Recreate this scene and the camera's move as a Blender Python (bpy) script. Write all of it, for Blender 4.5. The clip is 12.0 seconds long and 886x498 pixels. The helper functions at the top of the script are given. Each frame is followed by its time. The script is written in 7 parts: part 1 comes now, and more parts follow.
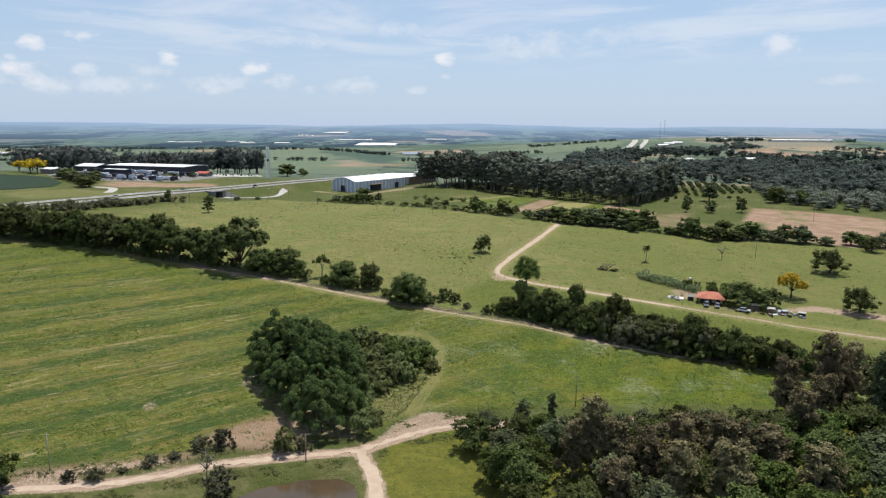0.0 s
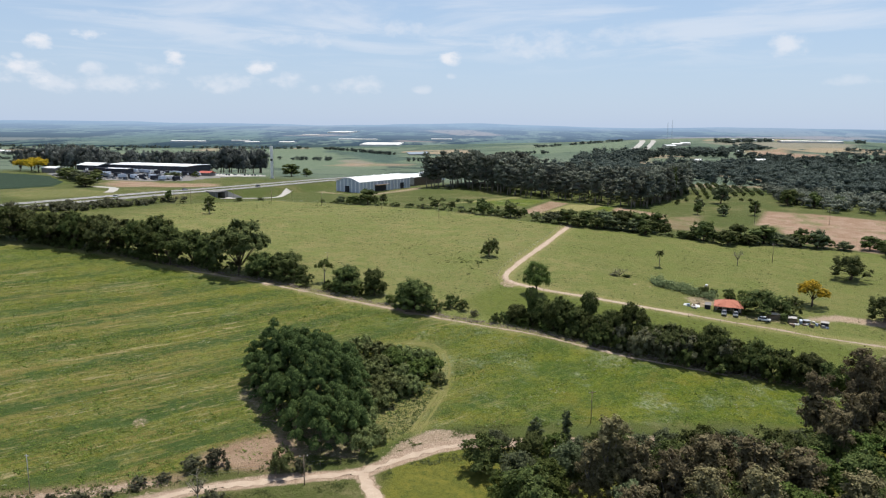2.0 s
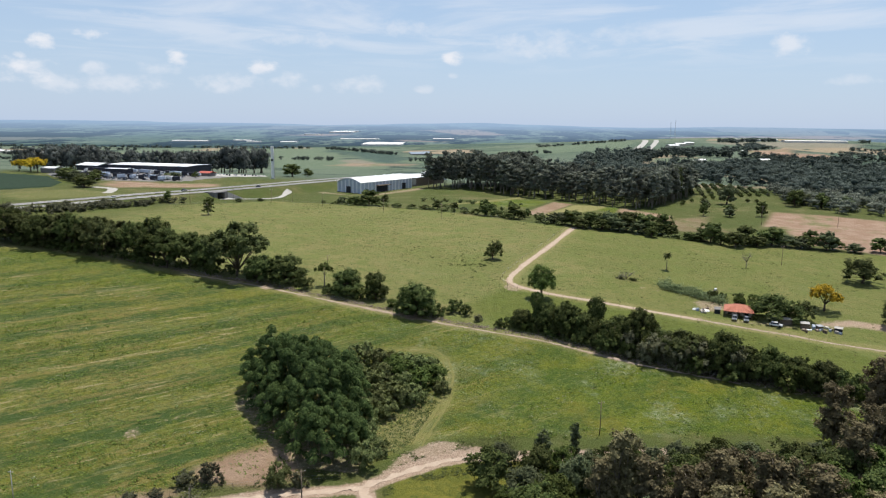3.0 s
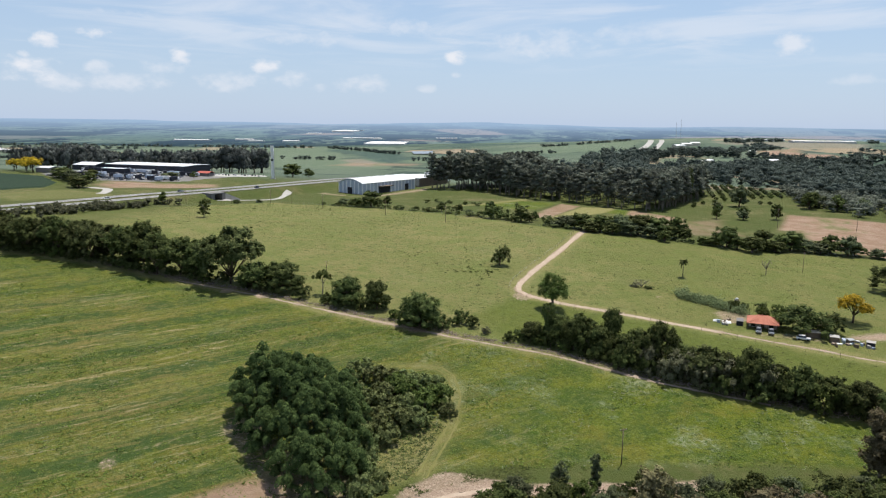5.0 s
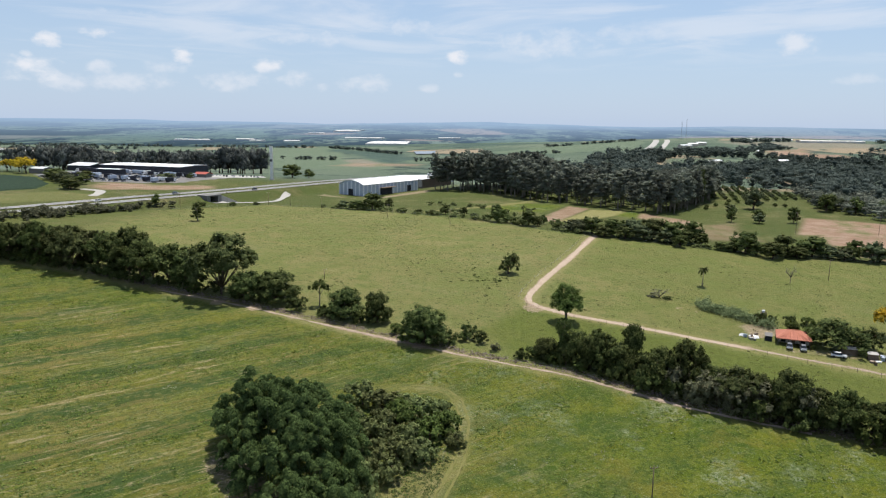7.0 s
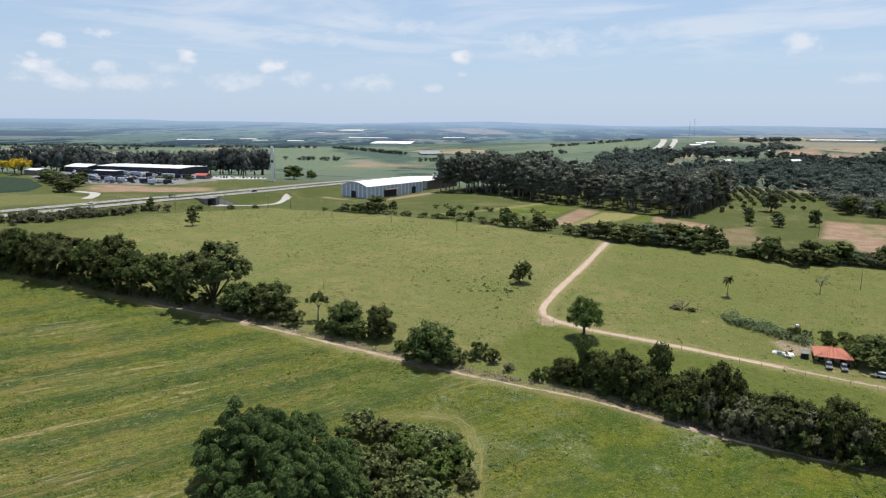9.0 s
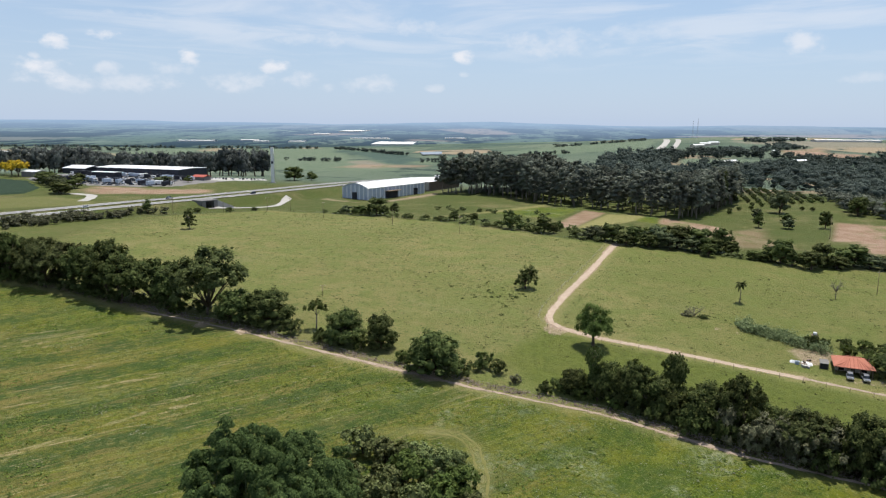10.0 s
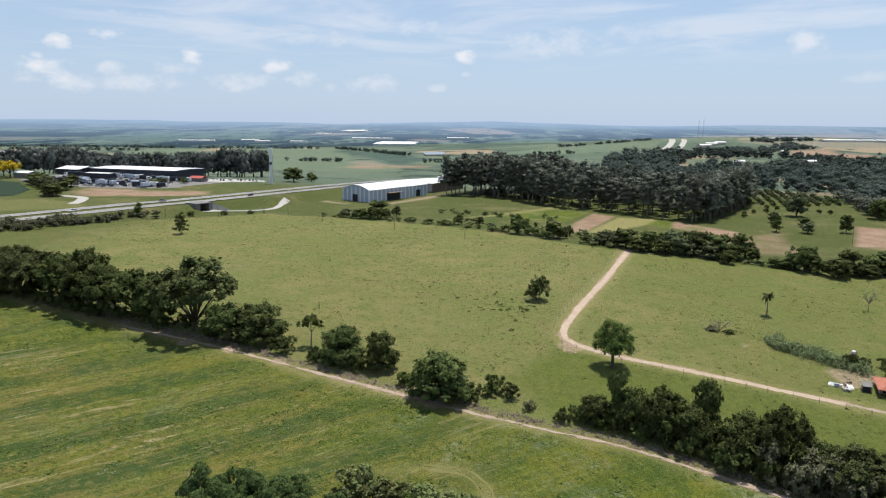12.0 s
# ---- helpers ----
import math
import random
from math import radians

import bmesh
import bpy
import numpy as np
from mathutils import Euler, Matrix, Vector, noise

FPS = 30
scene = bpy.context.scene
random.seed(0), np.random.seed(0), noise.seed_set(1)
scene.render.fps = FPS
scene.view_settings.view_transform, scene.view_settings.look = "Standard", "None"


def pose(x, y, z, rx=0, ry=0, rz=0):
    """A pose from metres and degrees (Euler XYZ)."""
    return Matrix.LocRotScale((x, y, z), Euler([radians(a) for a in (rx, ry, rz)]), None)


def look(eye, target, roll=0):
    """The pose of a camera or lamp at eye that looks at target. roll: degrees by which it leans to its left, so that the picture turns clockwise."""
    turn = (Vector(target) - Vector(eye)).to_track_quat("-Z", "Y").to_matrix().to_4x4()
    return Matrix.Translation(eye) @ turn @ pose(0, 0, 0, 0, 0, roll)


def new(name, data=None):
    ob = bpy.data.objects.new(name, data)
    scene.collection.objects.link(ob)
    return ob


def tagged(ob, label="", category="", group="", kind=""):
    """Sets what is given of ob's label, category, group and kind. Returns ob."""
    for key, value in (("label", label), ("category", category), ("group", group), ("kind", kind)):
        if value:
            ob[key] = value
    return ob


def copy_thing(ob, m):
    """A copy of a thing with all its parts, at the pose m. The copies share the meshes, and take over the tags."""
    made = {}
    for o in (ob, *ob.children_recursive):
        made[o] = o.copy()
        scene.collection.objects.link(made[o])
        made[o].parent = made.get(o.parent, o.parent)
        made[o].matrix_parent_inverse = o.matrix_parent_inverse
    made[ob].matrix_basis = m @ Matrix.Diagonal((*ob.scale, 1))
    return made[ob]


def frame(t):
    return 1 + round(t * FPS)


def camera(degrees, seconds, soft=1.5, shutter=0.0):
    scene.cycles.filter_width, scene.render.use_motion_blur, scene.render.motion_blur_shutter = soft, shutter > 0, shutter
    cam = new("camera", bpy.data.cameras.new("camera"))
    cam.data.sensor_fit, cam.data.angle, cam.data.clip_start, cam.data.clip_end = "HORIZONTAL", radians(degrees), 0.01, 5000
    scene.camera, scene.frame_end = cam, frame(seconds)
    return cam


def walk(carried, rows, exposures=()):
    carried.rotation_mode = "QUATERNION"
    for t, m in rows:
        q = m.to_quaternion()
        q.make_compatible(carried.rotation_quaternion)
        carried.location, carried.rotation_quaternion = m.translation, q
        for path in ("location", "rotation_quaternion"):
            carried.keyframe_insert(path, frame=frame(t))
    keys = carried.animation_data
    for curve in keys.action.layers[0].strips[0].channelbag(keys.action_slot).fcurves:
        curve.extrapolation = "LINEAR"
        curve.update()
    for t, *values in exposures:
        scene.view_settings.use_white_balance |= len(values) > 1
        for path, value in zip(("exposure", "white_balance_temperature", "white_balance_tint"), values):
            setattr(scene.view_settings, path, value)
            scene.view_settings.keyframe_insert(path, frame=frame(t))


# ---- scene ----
import functools

cam = camera(63.7, 12.0, soft=1.2)
PATH = [
    (0, (-2.089, 3.063, 60.469), (-2.165, 5.032, 60.126), 0.3),
    (0.5, (-2.38, 5.32, 60.45), (-2.459, 7.289, 60.107), 0.4),
    (1, (-2.714, 7.753, 60.48), (-2.798, 9.722, 60.136), 0.4),
    (1.5, (-3.005, 10.343, 60.529), (-3.091, 12.312, 60.185), 0.5),
    (2, (-3.338, 13.196, 60.611), (-3.427, 15.164, 60.267), 0.5),
    (2.5, (-3.637, 16.168, 60.683), (-3.729, 18.136, 60.338), 0.5),
    (3, (-4.017, 19.499, 60.741), (-4.111, 21.466, 60.396), 0.5),
    (5, (-5.702, 34.245, 60.753), (-5.803, 36.212, 60.406), 0.6),
    (5.5, (-6.137, 38.241, 60.749), (-6.24, 40.208, 60.402), 0.6),
    (6, (-6.652, 42.531, 60.739), (-6.757, 44.498, 60.392), 0.6),
    (6.5, (-7.118, 46.735, 60.695), (-7.223, 48.702, 60.347), 0.6),
    (7, (-7.7, 51.121, 60.694), (-7.807, 53.088, 60.346), 0.6),
    (9, (-9.753, 68.18, 60.718), (-9.872, 70.146, 60.369), 0.5),
    (9.5, (-10.174, 72.284, 60.725), (-10.295, 74.25, 60.376), 0.5),
    (10, (-10.664, 76.475, 60.74), (-10.788, 78.44, 60.392), 0.4),
    (10.5, (-11.138, 80.647, 60.745), (-11.263, 82.612, 60.395), 0.4),
    (11, (-11.713, 84.906, 60.765), (-11.841, 86.871, 60.416), 0.4),
    (11.5, (-12.177, 89.067, 60.752), (-12.306, 91.032, 60.402), 0.4),
    (12, (-12.739, 93.352, 60.772), (-12.869, 95.317, 60.423), 0.4),
]
walk(cam, [(t, look(eye, target, roll)) for t, eye, target, roll in PATH])

# ---------------------------------------------------------------- world, sun
SUN_DIR = Vector((0.14, 0.27, 0.95)).normalized()      # from the land towards the sun
SUN_EL = math.asin(SUN_DIR.z)
SUN_ROT = math.atan2(SUN_DIR.x, SUN_DIR.y)

sun_data = bpy.data.lights.new("sun", "SUN")
sun_data.energy, sun_data.angle, sun_data.color = 4.0, radians(0.55), (1.0, 0.95, 0.87)
sun = new("sun", sun_data)
sun.matrix_world = look(SUN_DIR * 900, (0, 0, 0))

world = bpy.data.worlds.new("sky")
scene.world = world
world.use_nodes = True
scene.view_settings.exposure = 0.52


def sky_nodes():
    nt = world.node_tree
    nt.nodes.clear()
    N, L = nt.nodes.new, nt.links.new
    out, bg = N("ShaderNodeOutputWorld"), N("ShaderNodeBackground")
    sky = N("ShaderNodeTexSky")
    sky.sky_type, sky.sun_disc = "NISHITA", False
    sky.sun_elevation, sky.sun_rotation = SUN_EL, SUN_ROT
    sky.air_density, sky.dust_density, sky.ozone_density = 1.0, 0.0, 2.0
    geo = N("ShaderNodeTexCoord")
    sep = N("ShaderNodeSeparateXYZ")
    L(geo.outputs["Generated"], sep.inputs[0])

    def op(kind, a, b=None, c=None):
        n = N("ShaderNodeMath")
        n.operation = kind
        for k, v in enumerate((a, b, c)):
            if v is None:
                continue
            if isinstance(v, (int, float)):
                n.inputs[k].default_value = v
            else:
                L(v, n.inputs[k])
        return n.outputs[0]

    def smooth(v, lo, hi):
        n = N("ShaderNodeMapRange")
        n.interpolation_type = "SMOOTHSTEP"
        n.inputs[1].default_value, n.inputs[2].default_value = lo, hi
        L(v, n.inputs[0])
        return n.outputs[0]

    # high thin streaks: the direction laid on a flat sheet of cloud
    zc = op("MAXIMUM", sep.outputs[2], 0.03)
    comb = N("ShaderNodeCombineXYZ")
    L(op("DIVIDE", sep.outputs[0], zc), comb.inputs[0])
    L(op("MULTIPLY", op("DIVIDE", sep.outputs[1], zc), 0.75), comb.inputs[1])
    ns = N("ShaderNodeTexNoise")
    ns.inputs["Scale"].default_value, ns.inputs["Detail"].default_value = 0.55, 8
    ns.inputs["Roughness"].default_value, ns.inputs["Distortion"].default_value = 0.58, 0.6
    L(comb.outputs[0], ns.inputs["Vector"])
    veil = op("MULTIPLY", smooth(ns.outputs[0], 0.42, 0.66), smooth(sep.outputs[2], 0.055, 0.12))
    # puffs low over the horizon
    nb = N("ShaderNodeTexNoise")
    nb.inputs["Scale"].default_value, nb.inputs["Detail"].default_value, nb.inputs["Roughness"].default_value = 36, 8, 0.58
    stretch = N("ShaderNodeMapping")
    stretch.inputs["Scale"].default_value = (1, 1, 1.7)
    L(geo.outputs["Generated"], stretch.inputs[0])
    L(stretch.outputs[0], nb.inputs["Vector"])
    total = None
    for az, el, wide, tall, amount in PUFFS:
        a, e = radians(az), radians(el)
        d = Vector((math.sin(a) * math.cos(e), math.cos(a) * math.cos(e), math.sin(e)))
        side = Vector((math.cos(a), -math.sin(a), 0))
        dots = []
        for axis, half in ((side, radians(wide)), (side.cross(d), radians(tall))):
            vm = N("ShaderNodeVectorMath")
            vm.operation = "DOT_PRODUCT"
            vm.inputs[1].default_value = axis
            L(geo.outputs["Generated"], vm.inputs[0])
            off = op("SUBTRACT", vm.outputs["Value"], axis.dot(d))
            dots.append(op("POWER", op("ABSOLUTE", op("DIVIDE", off, half)), 2.0))
        near = op("SUBTRACT", 1.0, op("ADD", dots[0], dots[1]))
        front = smooth(sep.outputs[1], 0.0, 0.2)
        body = op("ADD", near, op("MULTIPLY", op("SUBTRACT", nb.outputs[0], 0.5), 4.6))
        puff = op("MULTIPLY", op("MULTIPLY", smooth(body, -0.3, 1.7), front), amount)
        total = puff if total is None else op("MAXIMUM", total, puff)
    cover = op("MINIMUM", op("MAXIMUM", op("MULTIPLY", veil, 0.45), total), 1.0)
    # bright thin haze that thickens towards the skyline, all round
    haze = N("ShaderNodeMapRange")
    haze.inputs[1].default_value, haze.inputs[2].default_value = 0.0, 0.42
    haze.inputs[3].default_value, haze.inputs[4].default_value = 0.92, 0.25
    L(op("POWER", op("ABSOLUTE", sep.outputs[2]), 0.8), haze.inputs[0])
    low = N("ShaderNodeMix")
    low.data_type = "RGBA"
    L(haze.outputs[0], low.inputs["Factor"])
    L(sky.outputs[0], low.inputs["A"])
    low.inputs["B"].default_value = (HAZE[0], HAZE[1], HAZE[2], 1)
    mix = N("ShaderNodeMix")
    mix.data_type = "RGBA"
    L(cover, mix.inputs["Factor"])
    L(low.outputs["Result"], mix.inputs["A"])
    mix.inputs["B"].default_value = (CLOUD[0], CLOUD[1], CLOUD[2], 1)
    L(mix.outputs["Result"], bg.inputs[0])
    bg.inputs[1].default_value = 0.085
    L(bg.outputs[0], out.inputs[0])


CLOUD = (6.8, 7.0, 7.5)
HAZE = (3.7, 4.7, 6.4)
# azimuth from +y to the right, elevation, half width, half height, strength
PUFFS = [
    (-31.5, 5.28, 0.95, 0.51, 1), (-28.3, 6.03, 1.23, 0.45, 0.95), (-32.4, 3.28, 2.17, 0.86, 0.95), (-30.4, 2.60, 1.86, 0.72, 0.55), (-28.2, 3.52, 0.96, 0.57, 0.6), (-22.9, 4.69, 0.90, 0.76, 1),
    (-23.9, 3.90, 1.62, 0.50, 0.5), (-26.8, 2.71, 3.52, 0.74, 0.55), (-16.5, 4.11, 1.30, 0.53, 1), (-14.9, 3.18, 1.53, 0.62, 0.6), (-19.2, 2.89, 2.54, 0.78, 0.55), (-2.0, 5.03, 0.91, 0.50, 1),
    (-2.1, 3.76, 0.45, 0.27, 0.6), (-9.1, 3.05, 2.25, 0.72, 0.55), (-4.4, 2.66, 0.82, 0.36, 0.45), (-12.8, 2.58, 0.88, 0.36, 0.4), (22.4, 5.66, 1.48, 0.82, 0.7), (21.9, 5.10, 0.98, 0.33, 0.5),
    (-13.7, 6.24, 5.72, 0.62, 0.45), (-6.0, 7.22, 4.07, 0.82, 0.45), (4.1, 6.08, 4.94, 1.17, 0.5), (13.3, 6.75, 5.13, 0.87, 0.4), (-26.3, 7.16, 4.71, 0.49, 0.35), (26.7, 3.24, 2.21, 0.39, 0.35),
    (-32.7, 4.38, 0.43, 0.31, 0.7),
]
sky_nodes()

# ---------------------------------------------------------------- materials


def node_mat(name, rough=0.9, spec=0.25):
    m = bpy.data.materials.new(name)
    m.use_nodes = True
    p = m.node_tree.nodes["Principled BSDF"]
    p.inputs["Roughness"].default_value = rough
    p.inputs["Specular IOR Level"].default_value = spec
    return m, m.node_tree.nodes.new, m.node_tree.links.new, p


def rgb_mix(N, L, fac, a, b, blend="MIX"):
    n = N("ShaderNodeMix")
    n.data_type, n.blend_type = "RGBA", blend
    for slot, v in (("Factor", fac), ("A", a), ("B", b)):
        if isinstance(v, (int, float)):
            n.inputs[slot].default_value = v
        elif isinstance(v, tuple):
            n.inputs[slot].default_value = (*v, 1)
        else:
            L(v, n.inputs[slot])
    return n.outputs["Result"]


def noise_fac(N, L, vec, scale, lo, hi, detail=5, rough=0.55, distort=0.0):
    n, r = N("ShaderNodeTexNoise"), N("ShaderNodeMapRange")
    n.inputs["Scale"].default_value, n.inputs["Detail"].default_value = scale, detail
    n.inputs["Roughness"].default_value, n.inputs["Distortion"].default_value = rough, distort
    if vec is not None:
        L(vec, n.inputs["Vector"])
    r.interpolation_type = "SMOOTHSTEP"
    r.inputs[1].default_value, r.inputs[2].default_value = lo, hi
    L(n.outputs[0], r.inputs[0])
    return r.outputs[0]


def bumped(N, L, p, height, strength, distance):
    b = N("ShaderNodeBump")
    b.inputs["Strength"].default_value, b.inputs["Distance"].default_value = strength, distance
    L(height, b.inputs["Height"])
    L(b.outputs[0], p.inputs["Normal"])


def surface(name, base, second, scale, rough=0.85, metal=0.0, spec=0.3, bump=0.2, grain=9.0):
    """Two close tones in large patches, a fine grain and a light relief, in metres."""
    m, N, L, p = node_mat(name, rough, spec)
    tc = N("ShaderNodeTexCoord").outputs["Object"]
    big = noise_fac(N, L, tc, scale, 0.35, 0.68)
    fine = noise_fac(N, L, tc, scale * grain, 0.3, 0.7)
    col = rgb_mix(N, L, big, base, second)
    col = rgb_mix(N, L, fine, col, tuple(c * 0.82 for c in base))
    L(col, p.inputs["Base Color"])
    p.inputs["Metallic"].default_value = metal
    bumped(N, L, p, fine, bump, 0.03)
    return m


def leaf_mat(name, dark, light, accent=None, share=0.0, gloss=0.12):
    """Leaves: each leaf or spray takes its own tone, each plant shifts a little, some light passes through."""
    m, N, L, p = node_mat(name, 0.8, gloss)
    geo, info = N("ShaderNodeNewGeometry"), N("ShaderNodeObjectInfo")
    col = rgb_mix(N, L, geo.outputs["Random Per Island"], dark, light)
    if accent:
        r = N("ShaderNodeMapRange")
        r.inputs[1].default_value, r.inputs[2].default_value = 1 - share - 0.05, 1 - share + 0.05
        mul = N("ShaderNodeMath")
        mul.operation = "FRACT"
        m17 = N("ShaderNodeMath")
        m17.operation = "MULTIPLY"
        m17.inputs[1].default_value = 17.3
        L(geo.outputs["Random Per Island"], m17.inputs[0])
        L(m17.outputs[0], mul.inputs[0])
        L(mul.outputs[0], r.inputs[0])
        col = rgb_mix(N, L, r.outputs[0], col, accent)
    hsv = N("ShaderNodeHueSaturation")
    for slot, lo, hi in (("Value", 0.72, 1.3), ("Hue", 0.485, 0.515)):
        r = N("ShaderNodeMapRange")
        r.inputs[3].default_value, r.inputs[4].default_value = lo, hi
        L(info.outputs["Random"], r.inputs[0])
        L(r.outputs[0], hsv.inputs[slot])
    L(col, hsv.inputs["Color"])
    L(hsv.outputs[0], p.inputs["Base Color"])
    tr, add = N("ShaderNodeBsdfTranslucent"), N("ShaderNodeMixShader")
    L(hsv.outputs[0], tr.inputs[0])
    add.inputs[0].default_value = 0.28
    out = m.node_tree.nodes["Material Output"]
    L(p.outputs[0], add.inputs[1])
    L(tr.outputs[0], add.inputs[2])
    L(add.outputs[0], out.inputs[0])
    return m


def ground_mat():
    """Field, pasture, bare soil and dry grass, shared out by the land cover stored on the sheet."""
    m, N, L, p = node_mat("land", 0.95, 0.12)
    tc = N("ShaderNodeTexCoord").outputs["Object"]
    at = []
    for name in ("cover", "cover_two"):
        a, s = N("ShaderNodeAttribute"), N("ShaderNodeSeparateColor")
        a.attribute_name = name
        L(a.outputs["Color"], s.inputs[0])
        at += [s.outputs[0], s.outputs[1], s.outputs[2]]
    crop, pasture, dirt, dry, red, far = at
    third, s3 = N("ShaderNodeAttribute"), N("ShaderNodeSeparateColor")
    third.attribute_name = "cover_three"
    L(third.outputs["Color"], s3.inputs[0])
    worn, pale, lush = s3.outputs[0], s3.outputs[1], s3.outputs[2]

    def times(a, b):
        n = N("ShaderNodeMath")
        n.operation = "MULTIPLY"
        for k, v in enumerate((a, b)):
            if isinstance(v, (int, float)):
                n.inputs[k].default_value = v
            else:
                L(v, n.inputs[k])
        return n.outputs[0]

    big = noise_fac(N, L, tc, 0.018, 0.36, 0.66, 4)
    mid = noise_fac(N, L, tc, 0.09, 0.36, 0.66, 5, 0.6)
    small = noise_fac(N, L, tc, 0.55, 0.34, 0.68, 6, 0.65)
    fine = noise_fac(N, L, tc, 2.6, 0.3, 0.7, 4, 0.7)
    speck = noise_fac(N, L, tc, 1.1, 0.52, 0.70, 4, 0.75)
    # rough grass everywhere else
    col = rgb_mix(N, L, big, (0.074, 0.088, 0.026), (0.108, 0.108, 0.040))
    col = rgb_mix(N, L, noise_fac(N, L, tc, 0.028, 0.48, 0.62, 6, 0.7), col, (0.170, 0.148, 0.070))
    col = rgb_mix(N, L, times(mid, 0.7), col, (0.066, 0.092, 0.022))
    col = rgb_mix(N, L, times(small, 0.8), col, (0.072, 0.090, 0.022))
    col = rgb_mix(N, L, lush, col, rgb_mix(N, L, small, rgb_mix(N, L, mid, (0.110, 0.118, 0.020), (0.172, 0.158, 0.030)), rgb_mix(N, L, speck, (0.100, 0.112, 0.022), (0.060, 0.084, 0.016))))
    # grazed pasture
    past = rgb_mix(N, L, big, (0.184, 0.176, 0.064), (0.250, 0.218, 0.090))
    past = rgb_mix(N, L, mid, past, (0.158, 0.182, 0.052))
    past = rgb_mix(N, L, noise_fac(N, L, tc, 0.045, 0.55, 0.72, 4, 0.6), past, (0.210, 0.196, 0.084))
    past = rgb_mix(N, L, noise_fac(N, L, tc, 0.22, 0.52, 0.74, 5, 0.72), past, (0.104, 0.136, 0.036))
    past = rgb_mix(N, L, noise_fac(N, L, tc, 0.62, 0.60, 0.68, 3, 0.6), past, (0.050, 0.068, 0.016))
    past = rgb_mix(N, L, noise_fac(N, L, tc, 0.19, 0.62, 0.85, 5, 0.7), past, (0.252, 0.232, 0.110))
    past = rgb_mix(N, L, times(fine, 0.6), past, (0.110, 0.124, 0.036))
    past = rgb_mix(N, L, times(speck, 0.45), past, (0.070, 0.086, 0.022))
    past = rgb_mix(N, L, times(noise_fac(N, L, tc, 1.25, 0.60, 0.68, 3, 0.7), 0.7), past, (0.062, 0.078, 0.018))
    past = rgb_mix(N, L, times(noise_fac(N, L, tc, 0.8, 0.58, 0.72, 4, 0.7), 0.6), past, (0.225, 0.205, 0.095))
    past = rgb_mix(N, L, times(noise_fac(N, L, tc, 0.36, 0.57, 0.70, 5, 0.72), 0.65), past, (0.215, 0.172, 0.080))
    past = rgb_mix(N, L, times(noise_fac(N, L, tc, 0.12, 0.52, 0.66, 5, 0.7), 0.5), past, (0.118, 0.140, 0.036))
    past = rgb_mix(N, L, lush, past, rgb_mix(N, L, small, (0.108, 0.130, 0.024), (0.074, 0.100, 0.018)))
    col = rgb_mix(N, L, pasture, col, past)
    # weedy crop in swaths
    rot = N("ShaderNodeMapping")
    rot.vector_type = "TEXTURE"
    rot.inputs["Rotation"].default_value = (0, 0, radians(40.0))
    rot.inputs["Scale"].default_value = (9.0, 1.0, 1.0)
    L(tc, rot.inputs[0])
    swath = noise_fac(N, L, rot.outputs[0], 0.10, 0.40, 0.60, 4, 0.6, 0.3)
    swath3 = noise_fac(N, L, rot.outputs[0], 0.42, 0.55, 0.64, 6, 0.78, 0.6)
    turn = N("ShaderNodeMapping")
    turn.inputs["Rotation"].default_value = (0, 0, radians(-40.0))
    L(tc, turn.inputs[0])
    wave, ridge = N("ShaderNodeTexWave"), N("ShaderNodeMapRange")
    wave.bands_direction = "Y"
    for key, v in (("Scale", 0.0185), ("Distortion", 1.9), ("Detail", 4.0), ("Detail Scale", 2.6), ("Detail Roughness", 0.6)):
        wave.inputs[key].default_value = v
    L(turn.outputs[0], wave.inputs["Vector"])
    ridge.interpolation_type = "SMOOTHSTEP"
    ridge.inputs[1].default_value, ridge.inputs[2].default_value = 0.50, 0.86
    L(wave.outputs[1], ridge.inputs[0])
    clump = noise_fac(N, L, tc, 0.16, 0.36, 0.56, 6, 0.72)
    cr = rgb_mix(N, L, dry, rgb_mix(N, L, mid, (0.084, 0.118, 0.009), (0.124, 0.136, 0.012)), rgb_mix(N, L, mid, (0.086, 0.106, 0.010), (0.116, 0.120, 0.013)))
    cr = rgb_mix(N, L, noise_fac(N, L, tc, 0.05, 0.50, 0.62, 5, 0.65), cr, (0.054, 0.092, 0.010))
    half = N("ShaderNodeMapRange")
    half.inputs[3].default_value, half.inputs[4].default_value = 0.22, 1.0
    L(dry, half.inputs[0])
    spread = half.outputs[0]
    cr = rgb_mix(N, L, times(swath, dry), cr, (0.152, 0.140, 0.032))
    cr = rgb_mix(N, L, times(times(ridge.outputs[0], clump), spread), cr, (0.046, 0.076, 0.017))
    cr = rgb_mix(N, L, times(times(noise_fac(N, L, tc, 0.11, 0.46, 0.62, 6, 0.75), dry), 0.4), cr, (0.168, 0.138, 0.044))
    cr = rgb_mix(N, L, times(noise_fac(N, L, tc, 0.21, 0.48, 0.58, 6, 0.75), 0.6), cr, (0.142, 0.158, 0.022))
    cr = rgb_mix(N, L, times(times(swath3, noise_fac(N, L, tc, 0.055, 0.42, 0.60, 4, 0.6)), dry), cr, (0.300, 0.250, 0.120))
    cr = rgb_mix(N, L, times(noise_fac(N, L, tc, 0.52, 0.50, 0.60, 6, 0.78), 0.72), cr, (0.044, 0.076, 0.012))
    cr = rgb_mix(N, L, times(noise_fac(N, L, tc, 0.06, 0.54, 0.66, 5, 0.7), 0.75), cr, (0.140, 0.132, 0.020))
